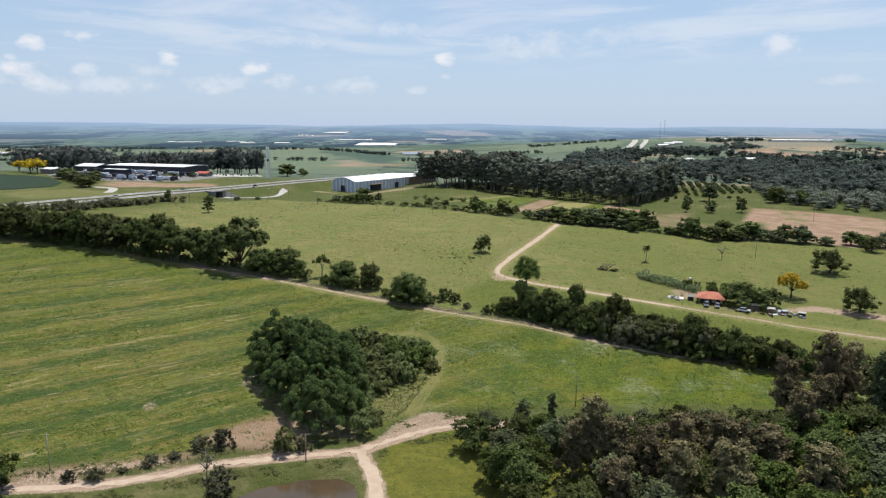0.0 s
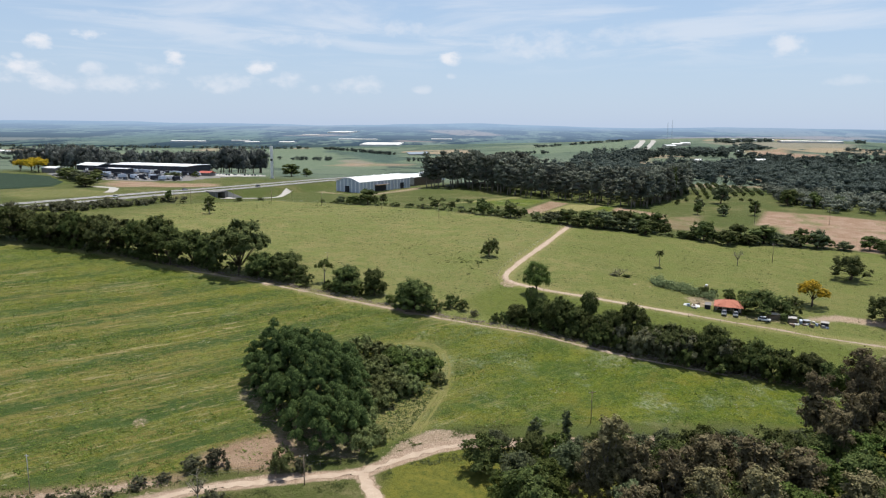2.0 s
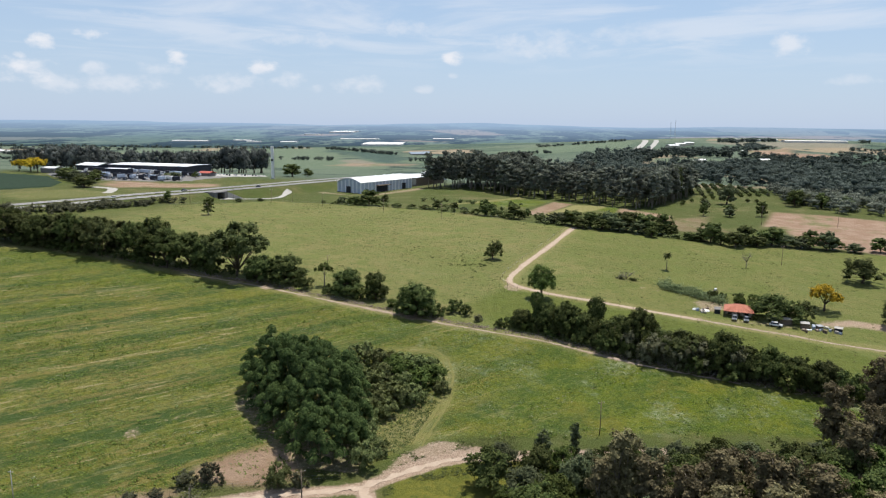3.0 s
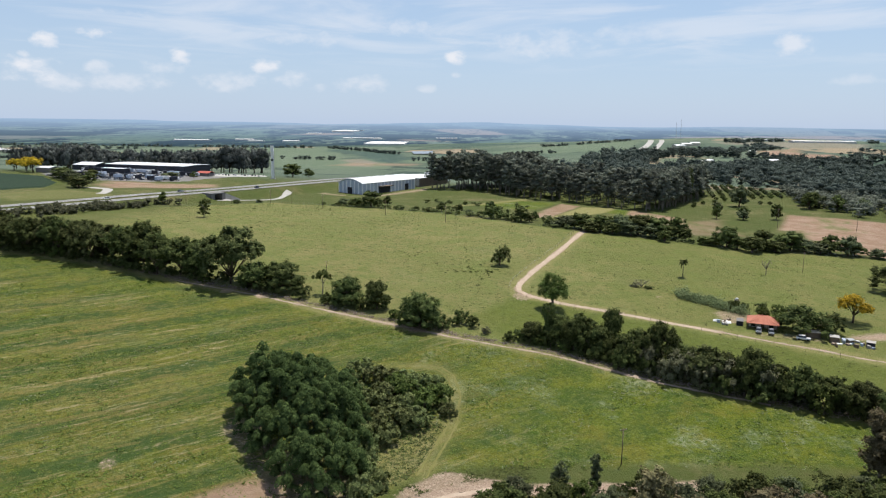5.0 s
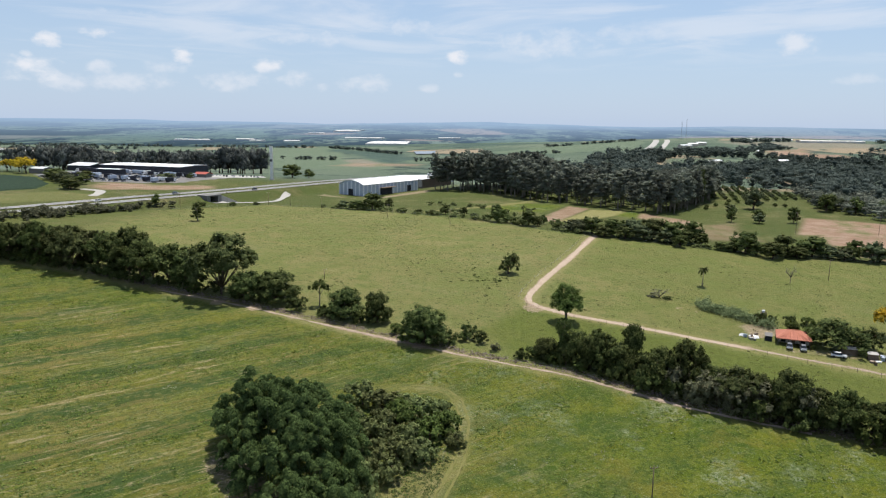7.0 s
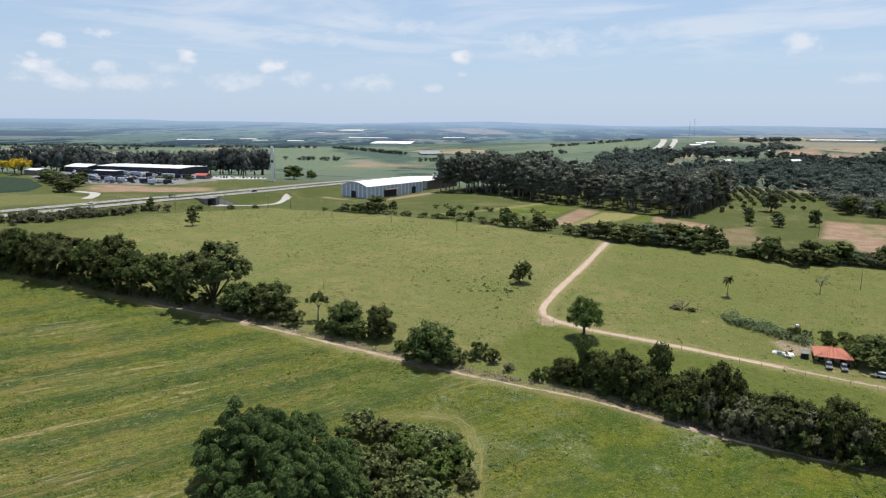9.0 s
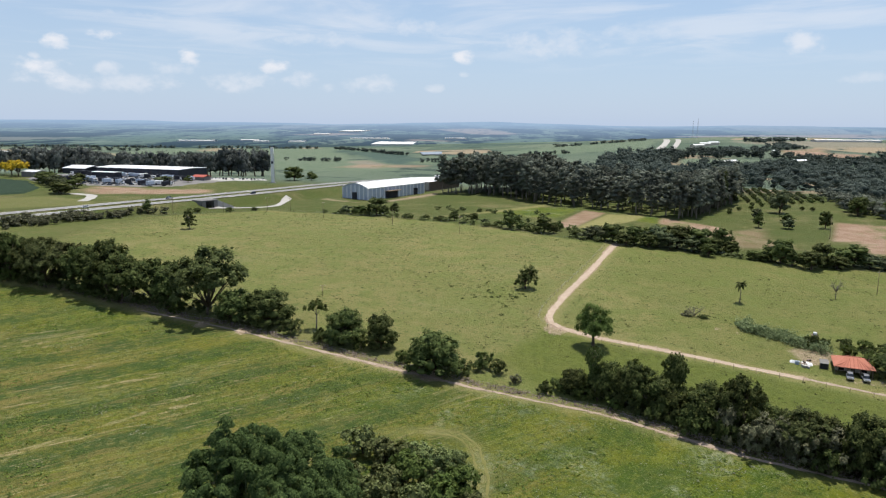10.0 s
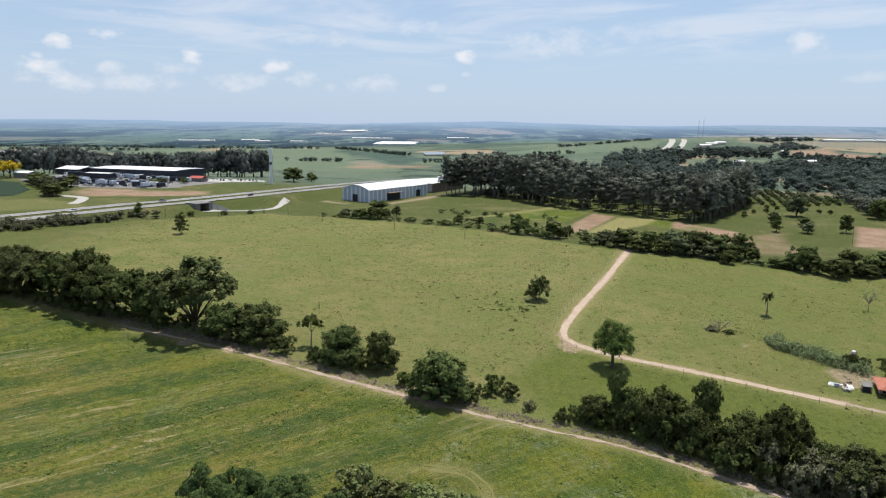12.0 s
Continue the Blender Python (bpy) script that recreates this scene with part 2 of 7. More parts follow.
    cr = rgb_mix(N, L, times(times(noise_fac(N, L, tc, 0.065, 0.50, 0.66, 5, 0.65), noise_fac(N, L, tc, 0.8, 0.40, 0.62, 6, 0.8)), pale), cr, (0.240, 0.270, 0.165))
    cr = rgb_mix(N, L, times(noise_fac(N, L, rot.outputs[0], 0.95, 0.46, 0.62, 5, 0.75, 0.5), times(dry, 0.6)), cr, (0.044, 0.068, 0.013))
    cr = rgb_mix(N, L, times(noise_fac(N, L, rot.outputs[0], 0.85, 0.56, 0.64, 6, 0.8, 0.5), times(dry, 0.8)), cr, (0.270, 0.250, 0.120))
    cr = rgb_mix(N, L, times(speck, 0.8), cr, (0.032, 0.056, 0.011))
    cr = rgb_mix(N, L, times(noise_fac(N, L, tc, 1.5, 0.56, 0.70, 4, 0.75), 0.7), cr, (0.210, 0.200, 0.070))
    tips = noise_fac(N, L, tc, 2.1, 0.57, 0.63, 3, 0.7)
    cr = rgb_mix(N, L, times(tips, 0.5), cr, (0.230, 0.250, 0.110))
    dots = noise_fac(N, L, tc, 1.7, 0.60, 0.66, 3, 0.7, 0.4)
    cr = rgb_mix(N, L, times(dots, 0.7), cr, (0.028, 0.050, 0.010))
    weedy = noise_fac(N, L, tc, 0.30, 0.40, 0.56, 6, 0.75)
    cr = rgb_mix(N, L, times(times(times(ridge.outputs[0], weedy), spread), 0.75), cr, (0.040, 0.072, 0.018))
    cr = rgb_mix(N, L, times(times(noise_fac(N, L, rot.outputs[0], 0.26, 0.52, 0.60, 6, 0.75, 0.4), dry), 0.55), cr, (0.190, 0.150, 0.050))
    cr = rgb_mix(N, L, times(times(swath3, weedy), times(dry, 0.7)), cr, (0.330, 0.270, 0.150))
    cr = rgb_mix(N, L, times(noise_fac(N, L, tc, 0.75, 0.54, 0.62, 5, 0.75), 0.5), cr, (0.034, 0.062, 0.012))
    col = rgb_mix(N, L, crop, col, cr)
    col = rgb_mix(N, L, worn, col, rgb_mix(N, L, small, (0.260, 0.232, 0.105), (0.200, 0.195, 0.062)))
    # far fields, each with its own crop; air haze greys and blues these base colours
    vo = N("ShaderNodeTexVoronoi")
    vo.inputs["Scale"].default_value = 0.0070
    L(tc, vo.inputs["Vector"])
    tone = N("ShaderNodeSeparateColor")
    L(vo.outputs["Color"], tone.inputs[0])
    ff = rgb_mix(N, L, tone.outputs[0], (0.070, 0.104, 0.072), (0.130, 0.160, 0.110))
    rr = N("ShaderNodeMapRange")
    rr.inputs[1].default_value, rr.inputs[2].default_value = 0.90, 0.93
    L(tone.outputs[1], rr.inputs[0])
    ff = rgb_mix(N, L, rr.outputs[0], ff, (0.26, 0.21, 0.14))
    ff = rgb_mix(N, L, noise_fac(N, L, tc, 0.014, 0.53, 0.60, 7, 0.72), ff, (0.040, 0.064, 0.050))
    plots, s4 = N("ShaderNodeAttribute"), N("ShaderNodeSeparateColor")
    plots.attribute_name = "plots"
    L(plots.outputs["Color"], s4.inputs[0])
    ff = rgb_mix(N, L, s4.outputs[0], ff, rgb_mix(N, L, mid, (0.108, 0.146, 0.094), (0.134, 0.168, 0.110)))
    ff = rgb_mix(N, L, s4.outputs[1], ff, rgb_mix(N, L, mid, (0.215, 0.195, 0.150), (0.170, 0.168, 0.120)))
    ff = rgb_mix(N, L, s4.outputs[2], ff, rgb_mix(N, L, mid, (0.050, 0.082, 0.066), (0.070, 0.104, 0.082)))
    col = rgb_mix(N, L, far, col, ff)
    # ploughed and bare soil
    soil = rgb_mix(N, L, mid, (0.265, 0.170, 0.115), (0.335, 0.235, 0.170))
    soil = rgb_mix(N, L, noise_fac(N, L, tc, 0.035, 0.50, 0.66, 6, 0.7), soil, (0.150, 0.150, 0.060))
    col = rgb_mix(N, L, red, col, soil)
    track = rgb_mix(N, L, small, (0.39, 0.29, 0.215), (0.47, 0.37, 0.28))
    track = rgb_mix(N, L, fine, track, (0.29, 0.205, 0.145))
    ragged = N("ShaderNodeMath")
    ragged.operation = "ADD"
    rn = N("ShaderNodeMath")
    rn.operation = "MULTIPLY_ADD"
    L(speck, rn.inputs[0])
    rn.inputs[1].default_value, rn.inputs[2].default_value = 0.42, -0.21
    L(rn.outputs[0], ragged.inputs[0])
    L(dirt, ragged.inputs[1])
    edge = N("ShaderNodeMapRange")
    edge.interpolation_type = "SMOOTHSTEP"
    edge.inputs[1].default_value, edge.inputs[2].default_value = 0.22, 0.72
    L(ragged.outputs[0], edge.inputs[0])
    col = rgb_mix(N, L, edge.outputs[0], col, track)
    L(col, p.inputs["Base Color"])
    h = N("ShaderNodeMath")
    h.operation = "ADD"
    L(small, h.inputs[0])
    L(fine, h.inputs[1])
    bumped(N, L, p, h.outputs[0], 0.7, 0.3)
    return m


def backdrop_mat():
    """Far hills and fields, the haze of kilometres of bright air painted in; a plain glowing backdrop."""
    m = bpy.data.materials.new("far_distance_haze")
    m.use_nodes = True
    N, L = m.node_tree.nodes.new, m.node_tree.links.new
    m.node_tree.nodes.remove(m.node_tree.nodes["Principled BSDF"])
    tc = N("ShaderNodeTexCoord").outputs["Object"]
    st = N("ShaderNodeMapping")
    st.inputs["Scale"].default_value = (1.0, 0.30, 1)
    L(tc, st.inputs[0])
    vo = N("ShaderNodeTexVoronoi")
    vo.inputs["Scale"].default_value = 0.0030
    L(st.outputs[0], vo.inputs["Vector"])
    sp = N("ShaderNodeSeparateColor")
    L(vo.outputs["Color"], sp.inputs[0])
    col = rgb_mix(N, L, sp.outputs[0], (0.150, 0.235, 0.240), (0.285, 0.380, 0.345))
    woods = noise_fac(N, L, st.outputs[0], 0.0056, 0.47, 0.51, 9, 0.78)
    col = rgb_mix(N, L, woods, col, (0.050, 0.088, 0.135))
    pale = N("ShaderNodeMapRange")
    pale.inputs[1].default_value, pale.inputs[2].default_value = 0.90, 0.92
    L(sp.outputs[1], pale.inputs[0])
    col = rgb_mix(N, L, pale.outputs[0], col, (0.28, 0.31, 0.32))
    plots, s4 = N("ShaderNodeAttribute"), N("ShaderNodeSeparateColor")
    plots.attribute_name = "plots"
    L(plots.outputs["Color"], s4.inputs[0])
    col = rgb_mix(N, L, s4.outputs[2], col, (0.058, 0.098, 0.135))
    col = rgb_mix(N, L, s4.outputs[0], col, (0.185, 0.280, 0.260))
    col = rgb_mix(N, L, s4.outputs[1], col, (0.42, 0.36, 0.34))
    rows = noise_fac(N, L, st.outputs[0], 0.030, 0.54, 0.60, 6, 0.75)
    col = rgb_mix(N, L, rows, col, (0.050, 0.086, 0.130))
    specks = noise_fac(N, L, st.outputs[0], 0.045, 0.70, 0.73, 3, 0.6)
    col = rgb_mix(N, L, specks, col, (0.50, 0.50, 0.52))
    # painted haze by distance: greener at the near side, pale blue at the skyline
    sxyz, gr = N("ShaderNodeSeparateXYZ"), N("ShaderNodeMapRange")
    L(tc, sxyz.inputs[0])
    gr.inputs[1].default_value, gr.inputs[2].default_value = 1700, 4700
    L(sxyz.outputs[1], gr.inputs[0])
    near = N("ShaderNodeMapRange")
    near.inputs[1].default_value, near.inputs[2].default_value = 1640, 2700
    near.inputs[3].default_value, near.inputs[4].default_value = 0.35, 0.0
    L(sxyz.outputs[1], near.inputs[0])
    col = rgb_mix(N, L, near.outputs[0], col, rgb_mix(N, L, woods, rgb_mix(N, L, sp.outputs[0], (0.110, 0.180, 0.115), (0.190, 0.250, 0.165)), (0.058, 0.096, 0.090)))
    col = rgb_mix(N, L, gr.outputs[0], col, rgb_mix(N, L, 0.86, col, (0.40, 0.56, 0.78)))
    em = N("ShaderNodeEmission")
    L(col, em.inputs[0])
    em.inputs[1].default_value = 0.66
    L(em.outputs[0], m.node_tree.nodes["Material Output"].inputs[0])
    return m


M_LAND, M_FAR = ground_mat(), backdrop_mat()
M_LEAF = leaf_mat("leaves_broad", (0.036, 0.054, 0.014), (0.110, 0.128, 0.040))
M_LEAF_HEDGE = leaf_mat("leaves_hedge", (0.044, 0.058, 0.018), (0.116, 0.128, 0.046))
M_LEAF_OLIVE = leaf_mat("leaves_olive", (0.108, 0.095, 0.048), (0.220, 0.188, 0.100))
M_LEAF_GUM = leaf_mat("leaves_gum", (0.058, 0.074, 0.034), (0.130, 0.148, 0.074))
M_LEAF_LIGHT = leaf_mat("leaves_light", (0.052, 0.080, 0.018), (0.112, 0.142, 0.036))
# far wood: distance haze is put into the leaf colour, greyer and bluer
M_LEAF_WOOD_HAZE = leaf_mat("leaves_dark_wood_hazed", (0.050, 0.068, 0.058), (0.098, 0.120, 0.100))
M_LEAF_SCRUB = leaf_mat("leaves_scrub", (0.092, 0.116, 0.040), (0.195, 0.220, 0.085))
# plantation and tree belt leaves: paled and blued to paint in air haze
M_LEAF_STAND_HAZE = leaf_mat("leaves_gum_stand_hazed", (0.086, 0.100, 0.076), (0.172, 0.184, 0.140))
M_LEAF_BELT_HAZE = leaf_mat("leaves_tree_belt_hazed", (0.082, 0.094, 0.086), (0.146, 0.156, 0.140))
M_LEAF_BANK = leaf_mat("leaves_bank_scrub", (0.056, 0.060, 0.034), (0.116, 0.112, 0.064))
M_LEAF_DEAD = leaf_mat("dead_brush", (0.190, 0.150, 0.120), (0.330, 0.280, 0.230))
M_CANE = surface("green_cane", (0.060, 0.085, 0.030), (0.09, 0.11, 0.04), 1.0, 0.6)
M_LEAF_GREY = leaf_mat("leaves_grey", (0.098, 0.106, 0.058), (0.195, 0.190, 0.112))
M_LEAF_BAMBOO = leaf_mat("leaves_bamboo", (0.040, 0.076, 0.022), (0.120, 0.184, 0.056))
M_LEAF_YELLOW = leaf_mat("flowers_yellow", (0.48, 0.35, 0.02), (0.70, 0.53, 0.04), (0.10, 0.12, 0.02), 0.25)
M_LEAF_REED = leaf_mat("leaves_reed", (0.098, 0.128, 0.056), (0.205, 0.235, 0.116))
M_TUFT = leaf_mat("tuft_grass", (0.048, 0.070, 0.018), (0.120, 0.130, 0.040), None, 0, 0.2)
M_TUFT_DARK = leaf_mat("tuft_weeds", (0.058, 0.096, 0.016), (0.150, 0.185, 0.036), None, 0, 0.2)
M_TUFT_PALE = leaf_mat("tuft_pale", (0.17, 0.20, 0.10), (0.27, 0.29, 0.18), None, 0, 0.2)
M_BARK = surface("bark", (0.105, 0.080, 0.055), (0.16, 0.13, 0.10), 1.2, 0.9, 0, 0.2, 0.6)
M_BARK_PALE = surface("bark_pale", (0.26, 0.23, 0.19), (0.17, 0.14, 0.11), 1.4, 0.85, 0, 0.2, 0.4)
M_WHITE = surface("white_sheet_metal", (0.80, 0.80, 0.79), (0.72, 0.73, 0.73), 0.15, 0.45, 0, 0.5, 0.1)
M_PANEL = surface("grey_blue_panel", (0.40, 0.46, 0.56), (0.45, 0.51, 0.60), 0.3, 0.5, 0, 0.4, 0.1)
M_PANEL_PALE = surface("pale_panel", (0.74, 0.77, 0.81), (0.66, 0.69, 0.73), 0.3, 0.5, 0, 0.4, 0.1)
# also stands for shade in the warehouse doorways and the underpass
M_DARK = surface("dark_cladding_and_shade", (0.020, 0.022, 0.032), (0.032, 0.034, 0.046), 0.2, 0.6, 0, 0.3, 0.1)
M_CONCRETE = surface("concrete", (0.42, 0.40, 0.37), (0.33, 0.32, 0.29), 0.4, 0.9, 0, 0.3, 0.3)
M_CONCRETE_OLD = surface("stained_concrete", (0.20, 0.19, 0.18), (0.14, 0.135, 0.13), 0.4, 0.9, 0, 0.3, 0.3)
M_BLOCK = surface("brown_blockwork", (0.235, 0.19, 0.17), (0.18, 0.15, 0.14), 0.5, 0.9, 0, 0.2, 0.2)
M_ASPHALT = surface("sunlit_asphalt", (0.23, 0.225, 0.215), (0.28, 0.272, 0.26), 0.2, 0.9, 0, 0.3, 0.2)
M_PAINT = surface("road_paint", (0.78, 0.77, 0.72), (0.66, 0.65, 0.60), 1.0, 0.7)
M_TILE = surface("terracotta", (0.45, 0.175, 0.115), (0.36, 0.135, 0.088), 0.9, 0.85, 0, 0.25, 0.5)
M_WALL = surface("limewash", (0.62, 0.55, 0.45), (0.50, 0.44, 0.36), 0.5, 0.9, 0, 0.2, 0.2)
M_WOOD = surface("weathered_wood", (0.17, 0.13, 0.095), (0.24, 0.19, 0.145), 2.0, 0.9, 0, 0.2, 0.5)
M_STEEL = surface("galvanised_steel", (0.42, 0.43, 0.44), (0.33, 0.34, 0.35), 1.0, 0.45, 0.7, 0.5, 0.1)
M_GLASS = surface("dark_window", (0.02, 0.025, 0.03), (0.03, 0.035, 0.04), 1.0, 0.08, 0, 0.6, 0.0)
M_RUBBER = surface("tyre_rubber", (0.02, 0.02, 0.02), (0.03, 0.03, 0.03), 3.0, 0.85)
M_CAR_WHITE = surface("white_car_paint", (0.78, 0.78, 0.78), (0.74, 0.74, 0.75), 0.5, 0.2, 0, 0.6, 0.0)
M_CAR_GREY = surface("silver_car_paint", (0.38, 0.40, 0.43), (0.34, 0.36, 0.39), 0.5, 0.22, 0.5, 0.6, 0.0)
M_CAR_DARK = surface("dark_car_paint", (0.03, 0.035, 0.05), (0.04, 0.045, 0.06), 0.5, 0.2, 0, 0.6, 0.0)
M_REDROOF = surface("faded_red_roof", (0.42, 0.10, 0.07), (0.34, 0.08, 0.06), 0.5, 0.7)
M_ROAD_DIRT = surface("packed_dirt", (0.45, 0.355, 0.270), (0.36, 0.27, 0.20), 0.45, 0.95, 0, 0.15, 0.5, 6.0)
M_PATH = surface("trodden_soil", (0.34, 0.262, 0.20), (0.43, 0.345, 0.275), 0.4, 0.95, 0, 0.15, 0.5, 6.0)
M_PLASTIC = surface("cloudy_plastic_sheet", (0.66, 0.65, 0.62), (0.54, 0.53, 0.51), 0.02, 0.6)
M_MAIZE = surface("blue_green_crop", (0.028, 0.046, 0.030), (0.042, 0.064, 0.040), 0.35, 0.95, 0, 0.04, 0.8, 4.0)
M_DRY_GRASS = surface("flattened_dry_grass", (0.180, 0.168, 0.062), (0.130, 0.136, 0.034), 0.5, 0.95, 0, 0.1, 0.5, 5.0)
M_STONE = surface("pale_stones", (0.30, 0.235, 0.185), (0.22, 0.17, 0.135), 0.8, 0.95, 0, 0.2, 0.5)


def water_mat():
    m, N, L, p = node_mat("muddy_water", 0.08, 0.5)
    tc = N("ShaderNodeTexCoord").outputs["Object"]
    L(rgb_mix(N, L, noise_fac(N, L, tc, 0.15, 0.35, 0.7), (0.075, 0.052, 0.028), (0.055, 0.040, 0.024)), p.inputs["Base Color"])
    bumped(N, L, p, noise_fac(N, L, tc, 1.5, 0.2, 0.8), 0.06, 0.05)
    return m


M_WATER = water_mat()

# ---------------------------------------------------------------- lie of the land
SWELLS = [-3.28, -1.94, 2.71, 2.02, 1.75, 2.99, 4.37, 3.59, -0.0, -1.33, 0.97, 0.06, 0.85, -4.6, -0.75, -6.51, 1.83, -0.75, 7.4, 4.05, -1.04, -2.28, 1.06, -1.35, -0.79, -2.19, -1.45, -1.52, 0.52, 2.72, 0.8, 3.72, 3.54]


def sstep(a, b, v):
    t = np.clip((np.asarray(v, float) - a) / (b - a), 0, 1)
    return t * t * (3 - 2 * t)


def way_distance(x, y, line):
    """Distance from points to a polyline in plan."""
    best = np.full(np.shape(x), 1e9)
    for (ax, ay), (bx, by) in zip(line[:-1], line[1:]):
        dx, dy = bx - ax, by - ay
        t = np.clip(((x - ax) * dx + (y - ay) * dy) / (dx * dx + dy * dy), 0, 1)
        best = np.minimum(best, np.hypot(x - ax - t * dx, y - ay - t * dy))
    return best


def beyond(x, y, line):
    """Positive behind a line that runs from left to right, in metres along y."""
    xs, ys = [a for a, b in line], [b for a, b in line]
    return y - np.interp(x, xs, ys)


def inside(x, y, ring, soft):
    """1 inside a ring, 0 outside, soft at its rim."""
    odd = np.zeros(np.shape(x), bool)
    for (ax, ay), (bx, by) in zip(ring, ring[1:] + ring[:1]):
        cut = (ay > y) != (by > y)
        odd ^= cut & (x < (bx - ax) * (y - ay) / (by - ay + 1e-9) + ax)
    d = way_distance(x, y, ring + ring[:1])
    return sstep(-soft, soft, np.where(odd, d, -d))


HIGHWAY = [(-320, 294.5), (-260, 390.5), (-230, 440.5), (-197, 498), (-176.5, 548.5), (-156.5, 601.5), (-136.5, 651.5), (-110, 704), (-58, 779.5), (32, 885), (180, 1040)]


def road_level(y):
    return np.interp(y, [480, 720, 900, 1000], [14.3, 9.4, 4.5, 3.0])


HEDGE = [(-400, 372), (-211, 308), (-165, 299.5), (-115, 280), (-85.6, 270.7), (-50.5, 257), (-14, 243), (17.5, 233), (44.5, 218), (68.5, 208.5), (90, 200.5), (140, 178), (300, 110)]
FAR_EDGE = [(-600, 420), (-250, 388), (-214, 413), (-179, 451), (-143, 496), (-110, 494), (-67, 475), (-26, 450), (12, 424), (43, 410), (69, 405), (117, 393), (148, 387), (260, 362), (600, 300)]
NEAR_ROAD = [(-140, 118), (-88, 127), (-73.8, 130.8), (-62.8, 136.5), (-53.1, 142), (-42, 146), (-34, 148.4), (-25.7, 151), (-18.7, 157), (-11.2, 162.5), (-4, 165.5), (6, 166.5), (40, 171)]
BRANCH = [(-26, 150.5), (-22.8, 143.8), (-20.7, 137.6), (-19.5, 130), (-17, 110), (-12, 60)]
FARM_ROAD = [(50, 412), (47.4, 405.9), (31.2, 358.2), (15.8, 318.4), (10.5, 303), (8.8, 295), (10.5, 289.5), (17.3, 284.7), (24, 281), (39, 275.5), (57.3, 267.4), (72.8, 260.5), (86.9, 253.5), (98.3, 248.5), (108.4, 242.5), (135, 231), (190, 205)]
LOOP = [(-36, 217), (-25, 220.4), (-16.4, 220.6), (-12.6, 215.6), (-10.6, 204.9), (-11.2, 188.4), (-14.6, 175.6), (-16.4, 168)]
POND = [(-56, 112), (-53, 126), (-49, 131), (-44, 136.5), (-36.9, 139.6), (-29, 140.2), (-25.5, 137), (-24, 131), (-25, 118), (-30, 108), (-45, 106)]
POND_Z = -12.3


def land(x, y):
    x, y = np.asarray(x, float), np.asarray(y, float)
    z = SWELLS[0] + SWELLS[1] * np.clip(x, -400, 400) / 100 + SWELLS[2] * (np.clip(y, -100, 700) - 300) / 100
    k = 3
    for a in (-220, -110, 0, 110, 220):
        for b in (100, 200, 300, 400, 520, 640):
            z = z + SWELLS[k] * np.exp(-((x - a) ** 2 + (y - b) ** 2) / (2 * 95.0 ** 2))
            k += 1
    far = 2 + 34 * np.exp(-((x - 620) ** 2 + (y - 1650) ** 2) / (2 * 380.0 ** 2))
    w = sstep(640, 900, y)
    z = z * (1 - w) + far * w
    # the road bank and its cutting
    d = way_distance(x, y, HIGHWAY)
    w = 1 - sstep(14, 27, d)
    level = road_level(y) - 0.25
    # cutting in front of the underpass
    along, across = -(x + 176.5) * 0.87 + (y - 490.3) * 0.5, (x + 176.5) * 0.5 + (y - 490.3) * 0.87
    w = w * (1 - (1 - sstep(3.0, 5.0, np.abs(across))) * sstep(-16, -9, along) * (1 - sstep(9, 10.5, along)))
    z = z * (1 - w) + level * w
    # the hollow of the pond, the worn roads
    z = z - 1.6 * inside(x, y, POND, 2.2)
    z = z - 0.25 * (1 - sstep(1.2, 3.2, way_distance(x, y, NEAR_ROAD)))
    z = z - 0.2 * (1 - sstep(1.0, 3.0, way_distance(x, y, FARM_ROAD)))
    return z


def height(x, y):
    return float(land(np.array([x]), np.array([y]))[0])


def spaced(core_lo, core_hi, step, lo, hi, grow):
    mid = list(np.arange(core_lo, core_hi + step / 2, step))
    out, s, v = [], step, core_hi
    while v < hi:
        s *= grow
        v += s
        out.append(min(v, hi))
    back, s, v = [], step, core_lo
    while v > lo:
        s *= grow
        v -= s
        back.append(max(v, lo))
    return np.array(back[::-1] + mid + out)


@functools.lru_cache(None)
def noise_table(seed):
    return np.random.RandomState(seed).rand(256, 256)


def smooth_noise(x, y, size, seed):
    """Value noise in numpy, -1 to 1."""
    r = noise_table(seed)
    u, v = x / size + 500, y / size + 500
    i, j = np.floor(u).astype(int), np.floor(v).astype(int)
    f, g = sstep(0, 1, u - i), sstep(0, 1, v - j)
    at = lambda a, b: r[a % 256, b % 256]
    return 2 * ((at(i, j) * (1 - f) + at(i + 1, j) * f) * (1 - g) + (at(i, j + 1) * (1 - f) + at(i + 1, j + 1) * f) * g) - 1


